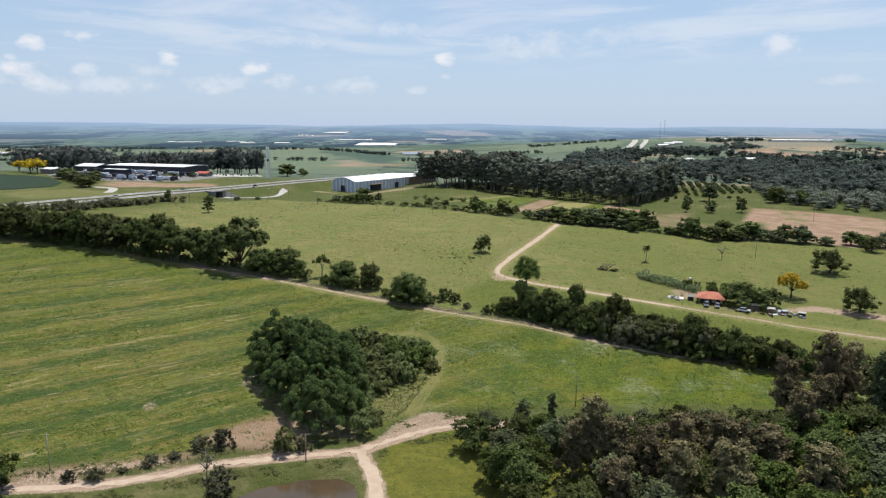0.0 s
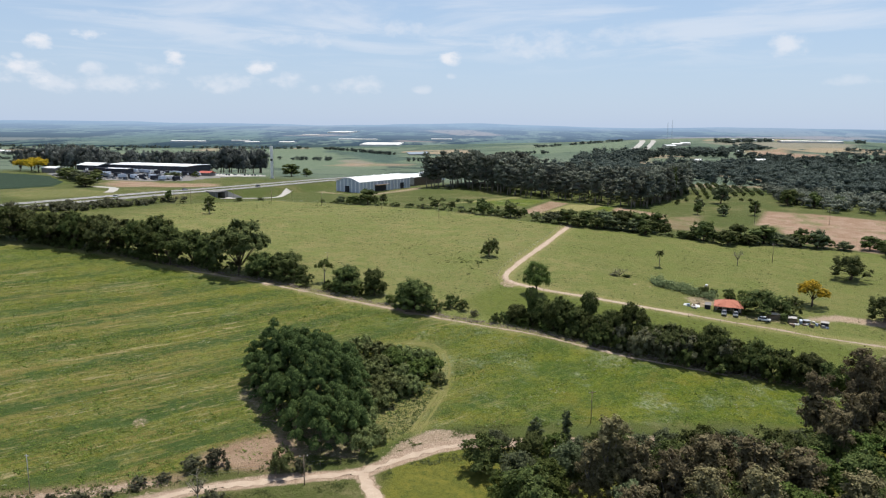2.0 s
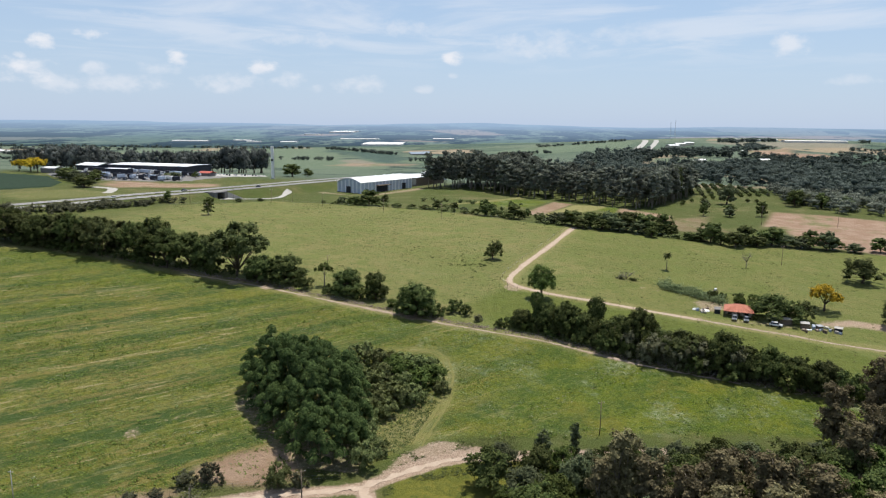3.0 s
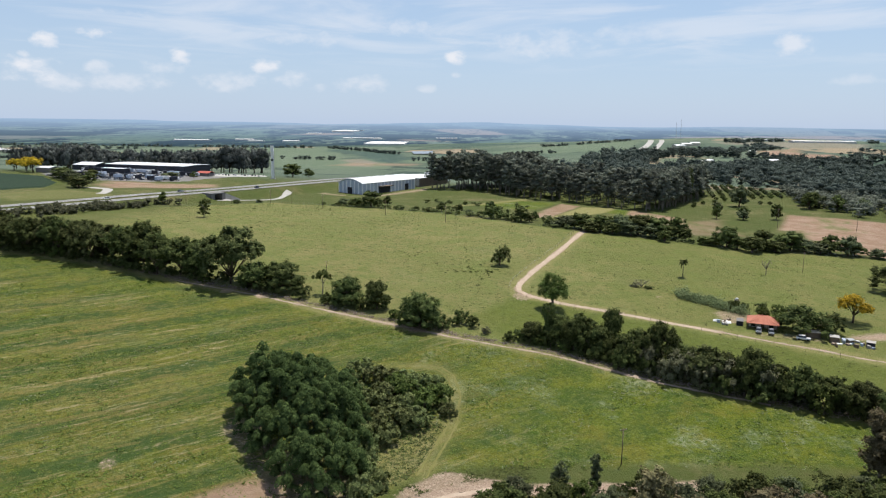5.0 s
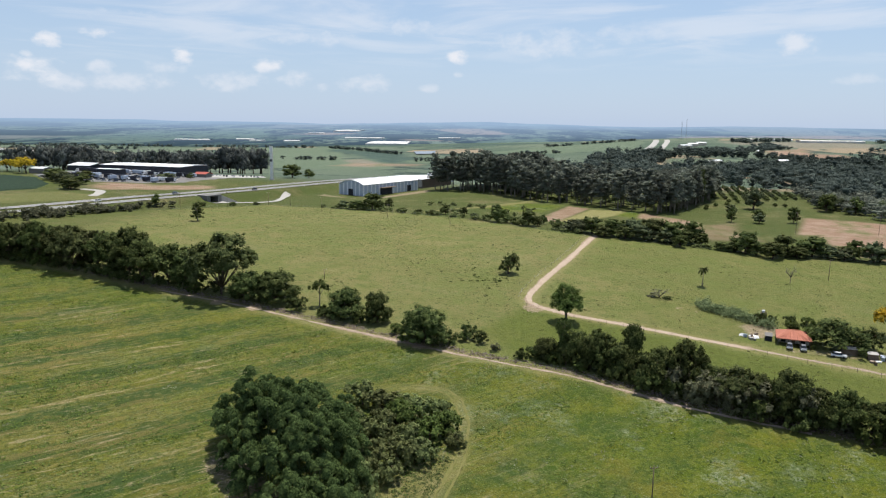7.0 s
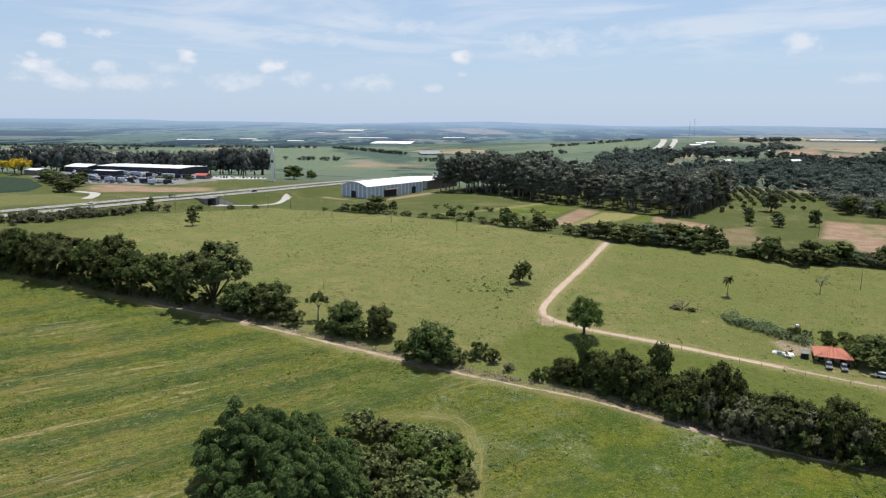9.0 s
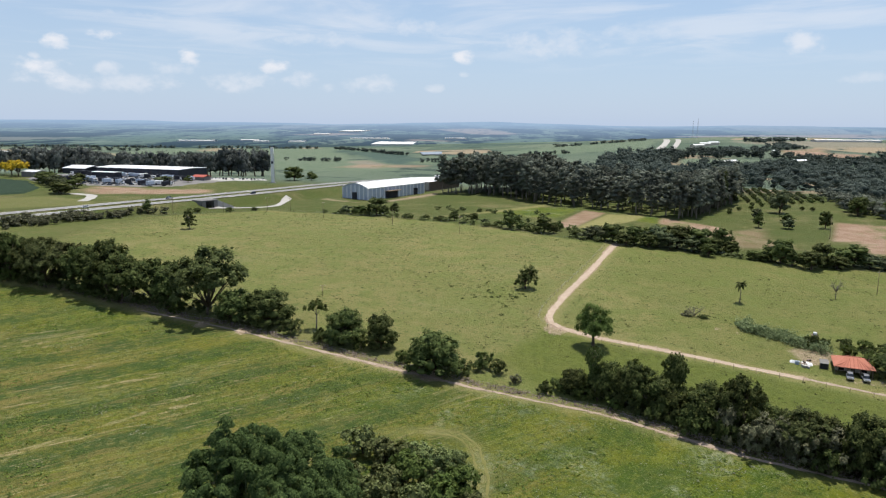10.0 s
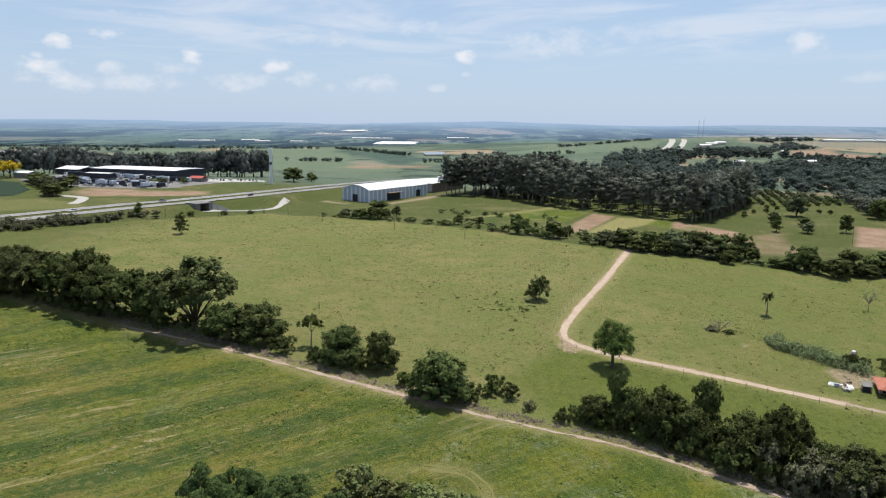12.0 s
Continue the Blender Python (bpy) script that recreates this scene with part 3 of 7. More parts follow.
def build_ground():
    xs = spaced(-212, 200, 1.45, -2600, 2600, 1.05)
    ys = spaced(118, 420, 1.45, -160, 2300, 1.028)
    X, Y = np.meshgrid(xs, ys)
    Z = land(X, Y)
    hedge, far_edge = beyond(X, Y, HEDGE), beyond(X, Y, FAR_EDGE)
    near = beyond(X, Y, NEAR_ROAD)
    wob = smooth_noise(X, Y, 14, 3) * 1.6 + smooth_noise(X, Y, 4, 4) * 0.8
    crop = sstep(-3, 1, -hedge - 1 + wob * 0.3) * sstep(1, 6, near - 5 + wob)
    crop = np.maximum(crop, inside(X, Y, [(-433, 642), (-363, 612), (-331, 565), (-346, 511), (-420, 500), (-500, 600)], 4.0))
    for ring in GREEN_PLOTS:
        crop = np.maximum(crop, inside(X, Y, ring, 1.5))
    pasture = sstep(0, 4, hedge + wob) * sstep(-1, 2, -far_edge + wob * 0.5) * (1 - 0.65 * sstep(-165, -205, X + 6 * wob))
    dirt = np.zeros_like(X)
    for line, half, soft, amount in ((NEAR_ROAD, 1.9, 1.6, 1.0), (BRANCH, 2.0, 1.2, 1.0), (FARM_ROAD[:12], 1.25, 1.3, 1.0), (HEDGE[1:6], 0.5, 1.4, 0.5), (HEDGE[5:9], 0.6, 1.4, 0.85), (HEDGE[8:-1], 0.4, 1.3, 0.7), (FARM_ROAD[10:], 0.6, 1.2, 0.8)):
        d = way_distance(X, Y, line)
        dirt = np.maximum(dirt, amount * (1 - sstep(half - soft * 0.4, half + soft, d + wob * 0.35)))
    for ring, soft, amount in BARE:
        dirt = np.maximum(dirt, amount * inside(X, Y, ring, soft))
    for cx, cy, r, amount in SPOTS:
        dirt = np.maximum(dirt, amount * (1 - sstep(r * 0.5, r, np.hypot(X - cx, (Y - cy) * 0.8) + wob * 0.4)))
    red = np.zeros_like(X)
    for ring, soft, amount in PLOUGHED:
        red = np.maximum(red, amount * inside(X, Y, ring, soft))
    loop = way_distance(X, Y, LOOP)
    worn = 0.55 * np.exp(-(loop / 1.7) ** 2) * (0.85 + 0.3 * smooth_noise(X, Y, 5, 14))
    worn = np.maximum(worn, 0.7 * inside(X, Y, [(-27, 160), (-26, 180), (-19, 190), (-12, 190), (-14, 172)], 3.0))
    worn = np.maximum(worn, (0.7 - 0.45 * sstep(0, 40, X)) * (1 - sstep(1.2, 4.5, way_distance(X, Y, HEDGE[1:-1]) + wob * 0.5)))
    worn = np.maximum(worn, 0.6 * (1 - sstep(2.5, 5.0, way_distance(X, Y, FARM_ROAD) + wob * 0.6)))
    worn = np.maximum(worn, 0.35 * inside(X, Y, [(-335, 490), (-300, 522), (-262, 505), (-240, 480), (-289, 452)], 6.0))
    worn = np.maximum(worn, 0.95 * inside(X, Y, STUBBLE, 1.5))
    worn = np.maximum(worn, 0.7 * inside(X, Y, [(-48, 472), (-10, 524), (28, 580), (34, 576), (-4, 516)], 2.5))
    pale = sstep(-45, 5, X + 0.2 * (Y - 200)) * 0.85 + 0.18
    lush = np.where(near < 0, sstep(-24, -19, X), inside(X, Y, [(8, 286), (-8, 262), (2, 246), (30, 238), (80, 214), (130, 214), (110, 238), (60, 262), (20, 280)], 4.0) * 0.8)
    lush = np.maximum(lush, 0.30 * pasture * sstep(15, 60, X))
    dry = crop * sstep(30, -60, X + 0.35 * (Y - 220) + 20 * smooth_noise(X, Y, 40, 9)) * (1 - 0.6 * sstep(212, 262, Y + 0.15 * X + 12 * smooth_noise(X, Y, 30, 8)))
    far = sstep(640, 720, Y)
    rough = 0.10 * smooth_noise(X, Y, 3.5, 11) + 0.10 * smooth_noise(X, Y, 1.7, 12)
    Z = Z + np.where(far > 0.5, 0, rough) * (1 - sstep(0.0, 0.5, dirt)) * sstep(1.5, 3.5, loop) * sstep(1.5, 3.5, way_distance(X, Y, HEDGE[1:-1]))
    me = bpy.data.meshes.new("ground")
    nx, ny = len(xs), len(ys)
    idx = np.arange(nx * ny).reshape(ny, nx)
    quads = np.stack([idx[:-1, :-1], idx[:-1, 1:], idx[1:, 1:], idx[1:, :-1]], -1).reshape(-1, 4)
    me.vertices.add(nx * ny)
    me.vertices.foreach_set("co", np.stack([X, Y, Z], -1).ravel())
    me.loops.add(quads.size)
    me.loops.foreach_set("vertex_index", quads.ravel())
    me.polygons.add(len(quads))
    me.polygons.foreach_set("loop_start", np.arange(0, quads.size, 4))
    me.update(calc_edges=True)
    me.polygons.foreach_set("use_smooth", np.ones(len(quads), bool))
    one = np.ones_like(X)
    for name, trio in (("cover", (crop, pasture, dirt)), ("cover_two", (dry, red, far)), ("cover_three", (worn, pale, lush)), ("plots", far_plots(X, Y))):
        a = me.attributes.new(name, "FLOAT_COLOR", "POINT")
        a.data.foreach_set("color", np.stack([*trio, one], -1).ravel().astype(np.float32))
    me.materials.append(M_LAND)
    return tagged(new("ground", me), "rolling farmland with weedy field, grazed pasture and bare soil", "ground", kind="structure")


# far fields: meadows, bare or ripe ground, dark crops and woods
MEADOWS = [
    [(-581, 1613), (-340, 1657), (-247, 1209), (-424, 1186)], [(-428, 1149), (-135, 1181), (-110, 956), (-341, 923)], [(-138, 1068), (-99, 1181), (-67, 1072)],
    [(-12, 1335), (87, 1488), (339, 1646), (280, 1376), (121, 1292)], [(240, 1060), (270, 1150), (365, 1150), (420, 1075), (410, 1040), (330, 1000), (296, 965)],
    [(-31, 2211), (229, 2705), (133, 1782), (0, 1795)], [(-1267, 2102), (-1299, 2927), (-912, 3034), (-682, 2276), (-934, 1975)], [(-693, 1343), (-695, 1583), (-605, 1608), (-550, 1160)], [(-655, 982), (-715, 1125), (-749, 1116)],
]
RIPE = [
    [(-227, 1130), (-203, 1163), (-149, 1094), (-136, 996), (-175, 1003)], [(-296, 3612), (-111, 3951), (125, 3109), (-40, 2992)], [(-260, 2300), (-100, 2230), (-100, 2150), (-260, 2200)],
    [(466, 1491), (722, 1441), (660, 1324), (555, 1313), (455, 1397)], [(-760, 2780), (-640, 2960), (-500, 2900), (-600, 2720)], [(700, 2900), (1500, 3200), (1600, 2900), (800, 2700)],
]
DARK_CROPS = [
    [(-344, 1587), (-134, 1301), (-108, 1046), (-197, 1179), (-290, 1414)], [(-1500, 1700), (-900, 1760), (-800, 1690), (-1400, 1640)], [(-700, 1760), (-200, 1740), (-60, 1900), (-300, 1960), (-520, 1880)],
    [(-120, 1640), (160, 1700), (120, 1900), (-60, 2060)], [(240, 1900), (900, 1800), (1400, 2100), (700, 2500)], [(-500, 2450), (-150, 2400), (-60, 2800), (-420, 2900)], [(-1900, 2200), (-1300, 2300), (-1350, 2700), (-2000, 2800)],
]


def far_plots(X, Y):
    wob = 14 * smooth_noise(X, Y, 70, 51)
    out = []
    for rings, soft in ((MEADOWS, 9.0), (RIPE, 9.0), (DARK_CROPS, 16.0)):
        m = np.zeros_like(X)
        for ring in rings:
            m = np.maximum(m, inside(X + wob, Y + wob, ring, soft))
        out.append(m)
    return out


STUBBLE = [(34.7, 450.7), (65.5, 531.4), (89.2, 531.1), (76.1, 501.0), (47.1, 457.9)]
GREEN_PLOTS = [[(76.1, 501.0), (90.4, 536.5), (96.2, 522.6), (87.4, 491.6)], [(-8.6, 514.9), (21.2, 559.3), (51.6, 554.5), (29.5, 496.5), (7.1, 493.8)]]
# bare soil: rings in plan, softness of the rim, how bare
BARE = [
    ([(-90, 128), (-76, 133.5), (-62, 140), (-63, 143.5), (-78, 137), (-90, 132)], 1.4, 0.85),
    ([(-24, 154), (-20, 164), (-12, 171.5), (-4, 170), (3, 169), (3, 164), (-10, 161), (-18, 154)], 1.3, 0.78),
    ([(-61, 186), (-63, 180), (-50, 163), (-44, 155), (-27, 154), (-26, 166), (-40, 170), (-56, 186)], 1.6, 0.62),
    ([(112, 262), (126, 267), (152, 255), (160, 246), (146, 247), (124, 257), (112, 257)], 3.6, 0.85),
    ([(76, 282), (88, 284), (91, 276), (80, 268), (76, 272)], 1.5, 0.7),
    ([(80, 262), (95, 262), (104, 258), (103, 253), (92, 256), (80, 259)], 1.2, 0.55),
    ([(-134, 575), (-88, 560), (-48, 632), (-52, 652), (-96, 566), (-128, 590)], 4.0, 0.7),
]
SPOTS = [(-79, 163, 3.4, 0.62), (-96, 197, 2.4, 0.42), (-100, 176, 2.2, 0.4), (-118, 203, 2.6, 0.4), (-66, 208, 2.0, 0.36), (61, 296, 2.4, 0.62), (66.5, 292.5, 2.2, 0.62), (10, 286, 4.6, 0.7), (76.5, 279, 2.8, 0.55), (-93, 272, 4.0, 0.7), (-102, 277, 4.0, 0.6), (-116, 283, 4.5, 0.6), (-130, 289, 4.5, 0.55), (-146, 294, 4.0, 0.5), (-80, 269, 4.5, 0.75), (-66, 264, 3.6, 0.7), (-25, 247, 3.4, 0.7)]
PLOUGHED = [
    ([(-58, 147.5), (-61, 152), (-55, 158.5), (-49, 163), (-43, 161), (-38, 152), (-46, 148)], 1.6, 0.9),
    ([(-92, 128), (-76, 134), (-60, 142), (-61, 145.5), (-78, 138), (-92, 133)], 1.2, 0.6),
    ([(20.3, 446.8), (52.5, 548.3), (64.5, 536), (35, 453)], 1.5, 0.85),
    ([(170, 402), (172, 420), (179, 449), (169, 456), (199, 516), (224, 508), (262, 488), (330, 440), (300, 370), (200, 376)], 3.0, 0.95),
    ([(112, 438), (128, 436), (146, 490), (126, 477)], 5.0, 0.5),
    ([(96.2, 522.6), (123.2, 487.0), (111.7, 461.1), (88.7, 494.4)], 2.0, 0.9),
    ([(98, 440), (108, 470), (135, 465), (140, 430), (112, 425)], 6.0, 0.45),
    ([(-303, 568), (-302, 592), (-256, 588), (-219, 602), (-209, 576), (-240, 552), (-276, 541)], 4.0, 0.92),
    ([(441, 1188), (447, 1259), (529, 1295), (511, 1215), (556, 1177), (522, 1125), (479, 1141)], 6.0, 0.9),
    ([(-210, 1000), (-190, 1060), (-90, 1050), (-100, 1010)], 14.0, 0.7),
]
build_ground()

# ---------------------------------------------------------------- mesh helpers


def mesh_from(name, verts, faces, material, smooth=False):
    me = bpy.data.meshes.new(name)
    me.from_pydata([tuple(v) for v in verts], [], [tuple(f) for f in faces])
    me.materials.append(material)
    if smooth:
        me.polygons.foreach_set("use_smooth", [True] * len(me.polygons))
    return me


def part(name, bm, material, parent, label=""):
    """Links a bmesh as one mesh object under a thing or a part."""
    me = bpy.data.meshes.new(name)
    bm.to_mesh(me)
    bm.free()
    me.materials.append(material)
    ob = new(name, me)
    ob.parent = parent
    if label:
        ob["label"] = label
    return ob


def part_mesh(name, me, parent, label="", kind=""):
    ob = new(name, me)
    ob.parent = parent
    return tagged(ob, label, kind=kind)


def thing(name, label, category, group="", kind="", at=None):
    ob = new(name)
    ob.empty_display_size = 0.5
    if at is not None:
        ob.matrix_basis = at
    return tagged(ob, label, category, group, kind)


def box(bm, x0, x1, y0, y1, z0, z1, bevel=0.0):
    made = bmesh.ops.create_cube(bm, size=1.0)["verts"]
    for v in made:
        v.co = Vector(((x0 + x1) / 2 + v.co.x * (x1 - x0), (y0 + y1) / 2 + v.co.y * (y1 - y0), (z0 + z1) / 2 + v.co.z * (z1 - z0)))
    if bevel:
        edges = list({e for v in made for e in v.link_edges})
        bmesh.ops.bevel(bm, geom=edges, offset=bevel, segments=1, affect="EDGES")
    return bm


def boxed(*args, bevel=0.0):
    return box(bmesh.new(), *args, bevel=bevel)


def tube_data(points, radii, sides=6):
    """Vertices and faces of a tapered, bent tube."""
    verts, faces = [], []
    for k, (p, r) in enumerate(zip(points, radii)):
        a = points[max(k - 1, 0)]
        b = points[min(k + 1, len(points) - 1)]
        d = (Vector(b) - Vector(a)).normalized()
        q = d.to_track_quat("Z", "Y")
        for s in range(sides):
            t = 2 * math.pi * s / sides
            verts.append(Vector(p) + q @ Vector((r * math.cos(t), r * math.sin(t), 0)))
    for k in range(len(points) - 1):
        for s in range(sides):
            a, b = k * sides + s, k * sides + (s + 1) % sides
            faces.append((a, b, b + sides, a + sides))
    top = (len(points) - 1) * sides
    faces.append(tuple(range(top, top + sides)))
    faces.append(tuple(range(sides - 1, -1, -1)))
    return verts, faces


class Pile:
    """Gathers vertices and faces of many pieces for one mesh."""

    def __init__(self):
        self.v, self.f, self.n = [], [], 0

    def add(self, verts, faces):
        self.v += list(verts)
        self.f += [tuple(i + self.n for i in f) for f in faces]
        self.n = len(self.v)

    def mesh(self, name, material, smooth=False):
        return mesh_from(name, self.v, self.f, material, smooth)


ROUND_V = np.array([(0, 0, 1), (0, 0, -1)] + [(math.cos(a) * c, math.sin(a) * c, z) for z, c, n, o in ((0.55, 0.83, 6, 0.0), (-0.25, 0.97, 6, 0.5)) for a in [(k + o) * math.pi / 3 for k in range(n)]])
ROUND_F = np.array([(0, 2 + k, 2 + (k + 1) % 6) for k in range(6)] + [(2 + k, 8 + k, 2 + (k + 1) % 6) for k in range(6)] + [(2 + (k + 1) % 6, 8 + k, 8 + (k + 1) % 6) for k in range(6)] + [(1, 8 + (k + 1) % 6, 8 + k) for k in range(6)])


def with_cores(co, tri, lobes, rng, fill):
    """Adds a lumpy leafy heart inside each lobe of a far crown, so that no daylight shows through it."""
    L = np.array(lobes, float)
    m, nv = len(L), len(ROUND_V)
    v = ROUND_V[None] * (0.8 + 0.4 * rng.rand(m, nv, 1)) * np.stack([L[:, 3], L[:, 3], L[:, 4]], -1)[:, None] * fill + L[:, None, :3]
    f = ROUND_F[None] + (np.arange(m) * nv)[:, None, None] + len(co)
    return np.concatenate([co, v.reshape(-1, 3)]), np.concatenate([tri, f.reshape(-1, 3)])


def leaf_mesh(name, centres, normals, sizes, material, rng, long=1.35, fold=0.25, lobes=None, fill=0.8):
    """Many small folded leaf sprays, each an island of four corners and a raised midrib."""
    n = len(centres)
    nrm = normals / (np.linalg.norm(normals, axis=1, keepdims=True) + 1e-9)
    ref = rng.normal(size=(n, 3))
    u = np.cross(nrm, ref)
    u /= np.linalg.norm(u, axis=1, keepdims=True) + 1e-9
    v = np.cross(nrm, u)
    s = sizes[:, None]
    a = centres - u * s * 0.5 * long
    b = centres + v * s * 0.42 - nrm * s * fold
    c = centres + u * s * 0.5 * long
    d = centres - v * s * 0.42 - nrm * s * fold
    co = np.stack([a, b, c, d], 1).reshape(-1, 3)
    base = np.arange(n) * 4
    tri = np.stack([base, base + 1, base + 2, base, base + 2, base + 3], -1).reshape(-1, 3)
    if lobes is not None:
        co, tri = with_cores(co, tri, lobes, rng, fill)
    me = bpy.data.meshes.new(name)
    me.vertices.add(len(co))
    me.vertices.foreach_set("co", co.ravel())
    me.loops.add(tri.size)
    me.loops.foreach_set("vertex_index", tri.ravel())
    me.polygons.add(len(tri))
    me.polygons.foreach_set("loop_start", np.arange(0, tri.size, 3))
    me.update(calc_edges=True)
    me.materials.append(material)
    return me


def crown_points(rng, lobes, leaves, size, up=0.45, shell=0.55, loose=0.19):
    """Leaf places in and on a set of lobes (x, y, z, rx, rz): clustered, thicker at the outside."""
    P, Q, S = [], [], []
    area = np.array([l[3] * l[3] + l[3] * l[4] for l in lobes])
    share = np.maximum((leaves * area / area.sum()).astype(int), 8)
    for (x, y, z, rx, rz), count in zip(lobes, share):
        clumps = max(4, count // 42)
        d = rng.normal(size=(clumps, 3))
        d[:, 2] = np.abs(d[:, 2]) * 0.9 - 0.25
        d /= np.linalg.norm(d, axis=1, keepdims=True)
        r = shell + (1 - shell) * rng.rand(clumps, 1) ** 0.6
        cc = np.array([x, y, z]) + d * r * np.array([rx, rx, rz])
        pick = rng.randint(clumps, size=count)
        jit = rng.normal(size=(count, 3)) * loose * min(rx, rz)
        p = cc[pick] + jit
        q = d[pick] * 0.9 + rng.normal(size=(count, 3)) * 0.38 + np.array([0, 0, up])
        P.append(p)
        Q.append(q)
        S.append(size * (0.6 + 0.8 * rng.rand(count)))
    return np.concatenate(P), np.concatenate(Q), np.concatenate(S)


def limbs(rng, lobes, h_fork, r0, lean=0.0):
    pile = Pile()
    fork = Vector((lean, lean * 0.4, h_fork))
    pile.add(*tube_data([(0, 0, -0.6), (lean * 0.3 + 0.05, 0.03, h_fork * 0.5), fork], [r0 * 1.35, r0, r0 * 0.85], 7))
    for x, y, z, rx, rz in lobes:
        end = Vector((x, y, z + rz * 0.15))
        mid = fork.lerp(end, 0.5) + Vector((rng.normal() * 0.3, rng.normal() * 0.3, 0.35))
        pile.add(*tube_data([fork - Vector((0, 0, 0.25)), mid, end], [r0 * 0.6, r0 * 0.36, r0 * 0.1], 5))
    return pile


def tree(name, label, lobes, leaves, size, leaf_m, bark_m, fork, r0, seed, lean=0.0, up=0.45, shell=0.55, category="tree", group="", core=0.0):
    """A tapered, forking trunk under a crown of many small leaf sprays; stands at the origin."""
    rng = np.random.RandomState(seed)
    t = thing(name, label, category, group)
    part_mesh("trunk", limbs(rng, lobes, fork, r0, lean).mesh("trunk", bark_m, True), t)
    p, q, s = crown_points(rng, lobes, leaves, size, up, shell)
    part_mesh("crown", leaf_mesh("crown", p, q, s, leaf_m, rng, lobes=lobes if core else None, fill=core), t)
    return t


def round_lobes(rng, n, spread, z0, z1, r):
    out = []
    for k in range(n):
        a = 2 * math.pi * (k + rng.rand() * 0.7) / n
        d = spread * (0.55 + 0.45 * rng.rand()) if k else 0.0
        out.append((d * math.cos(a), d * math.sin(a), z0 + (z1 - z0) * (rng.rand() if k else 1.0), r * (0.8 + 0.4 * rng.rand()), r * (0.62 + 0.3 * rng.rand())))
    return out


def stand(ob, x, y, wide, tall, spin, sink=0.15):
    """Pose for a plant at a place on the land, scaled across and up."""
    return Matrix.LocRotScale((x, y, height(x, y) - sink), Euler((0, 0, spin)), (wide, wide, tall))




class Kinds:
    """Built once, then copied to each place; the first is used as the original."""

    def __init__(self, makers):
        self.made = makers
        self.free = [True] * len(makers)

    def put(self, k, x, y, wide, tall, spin, label="", sink=0.15):
        k %= len(self.made)
        m = stand(self.made[k], x, y, wide, tall, spin, sink)
        if self.free[k]:
            self.free[k] = False
            self.made[k].matrix_basis = m
            ob = self.made[k]
        else:
            ob = copy_thing(self.made[k], Matrix.Identity(4))
            ob.matrix_basis = m
        if label:
            ob["label"] = label
        return ob

    def drop_unused(self):
        for f, ob in zip(self.free, self.made):
            if f:
                for o in (*ob.children_recursive, ob):
                    bpy.data.objects.remove(o)


def make_broad(seed, leaf_m, leaves=6800, size=0.42, group="trees of the hedgerow", label="broad dark green tree with a dense rounded crown", core=0.0):
    """Ten metres tall, ten wide."""
    rng = np.random.RandomState(seed)
    lobes = round_lobes(rng, 9, 2.9, 3.4, 7.7, 2.35) + [(rng.normal() * 0.8, rng.normal() * 0.8, 4.6, 3.9, 2.6)] + [(3.0 * math.cos(a), 3.0 * math.sin(a), 2.3 + 0.6 * rng.rand(), 1.9, 1.5) for a in (0.4, 1.9, 3.6, 5.1)]
    return tree("broadleaf_tree", label, lobes, leaves, size, leaf_m, M_BARK, 2.0, 0.34, seed, rng.normal() * 0.3, group=group, core=core)


def make_umbrella(seed, leaf_m, leaves=10500, size=0.33, group="trees of the hedgerow", label="dark spreading tree with clumped foliage on bare forking limbs"):
    """Ten metres tall, eleven wide: flat clumps of foliage held on open limbs."""
    rng = np.random.RandomState(seed)
    lobes = []
    for k in range(13):
        a, d = k * 2.4 + rng.rand() * 0.5, 4.1 * math.sqrt((k + 0.4) / 13)
        lobes.append((d * math.cos(a), d * math.sin(a), 8.5 - 0.19 * d * d + rng.normal() * 0.45, 1.75 + 0.5 * rng.rand(), 1.05 + 0.3 * rng.rand()))
    lobes += [(0.0, 0.0, 6.4, 2.8, 1.7), (0.6, -0.8, 4.4, 2.0, 1.4)]
    lobes += [(2.9 * math.cos(a), 2.9 * math.sin(a), 4.6 + 1.2 * rng.rand(), 1.9, 1.4) for a in (0.2, 1.3, 2.5, 3.6, 4.7, 5.7)]
    lobes += [(3.4 * math.cos(a), 3.4 * math.sin(a), 2.6 + 0.8 * rng.rand(), 1.4, 1.1) for a in (0.9, 3.4, 5.2)]
    return tree("broadleaf_tree", label, lobes, leaves, size, leaf_m, M_BARK, 1.5, 0.16, seed, rng.normal() * 0.4, 0.55, 0.45, group=group)


def make_dome(seed, leaf_m, leaves=7200, size=0.36, group="trees of the hedgerow", label="dark dome-shaped tree, leafy down to the ground"):
    """Ten metres tall, ten wide: a dense dome that touches the ground all round."""
    rng = np.random.RandomState(seed)
    lobes = round_lobes(rng, 9, 2.6, 5.4, 7.9, 2.3) + [(0.0, 0.0, 6.0, 3.2, 2.6)]
    lobes += [(3.1 * math.cos(a), 3.1 * math.sin(a), 3.3 + 0.9 * rng.rand(), 2.0, 2.0) for a in (0.2, 1.1, 2.0, 2.9, 3.8, 4.7, 5.6)]
    lobes += [(3.5 * math.cos(a), 3.5 * math.sin(a), 1.3 + 0.5 * rng.rand(), 1.6, 1.3) for a in (0.7, 1.6, 2.5, 3.4, 4.3, 5.2, 6.1)]
    return tree("broadleaf_tree", label, lobes, leaves, size, leaf_m, M_BARK, 1.4, 0.3, seed, 0.1, group=group, core=0.55)


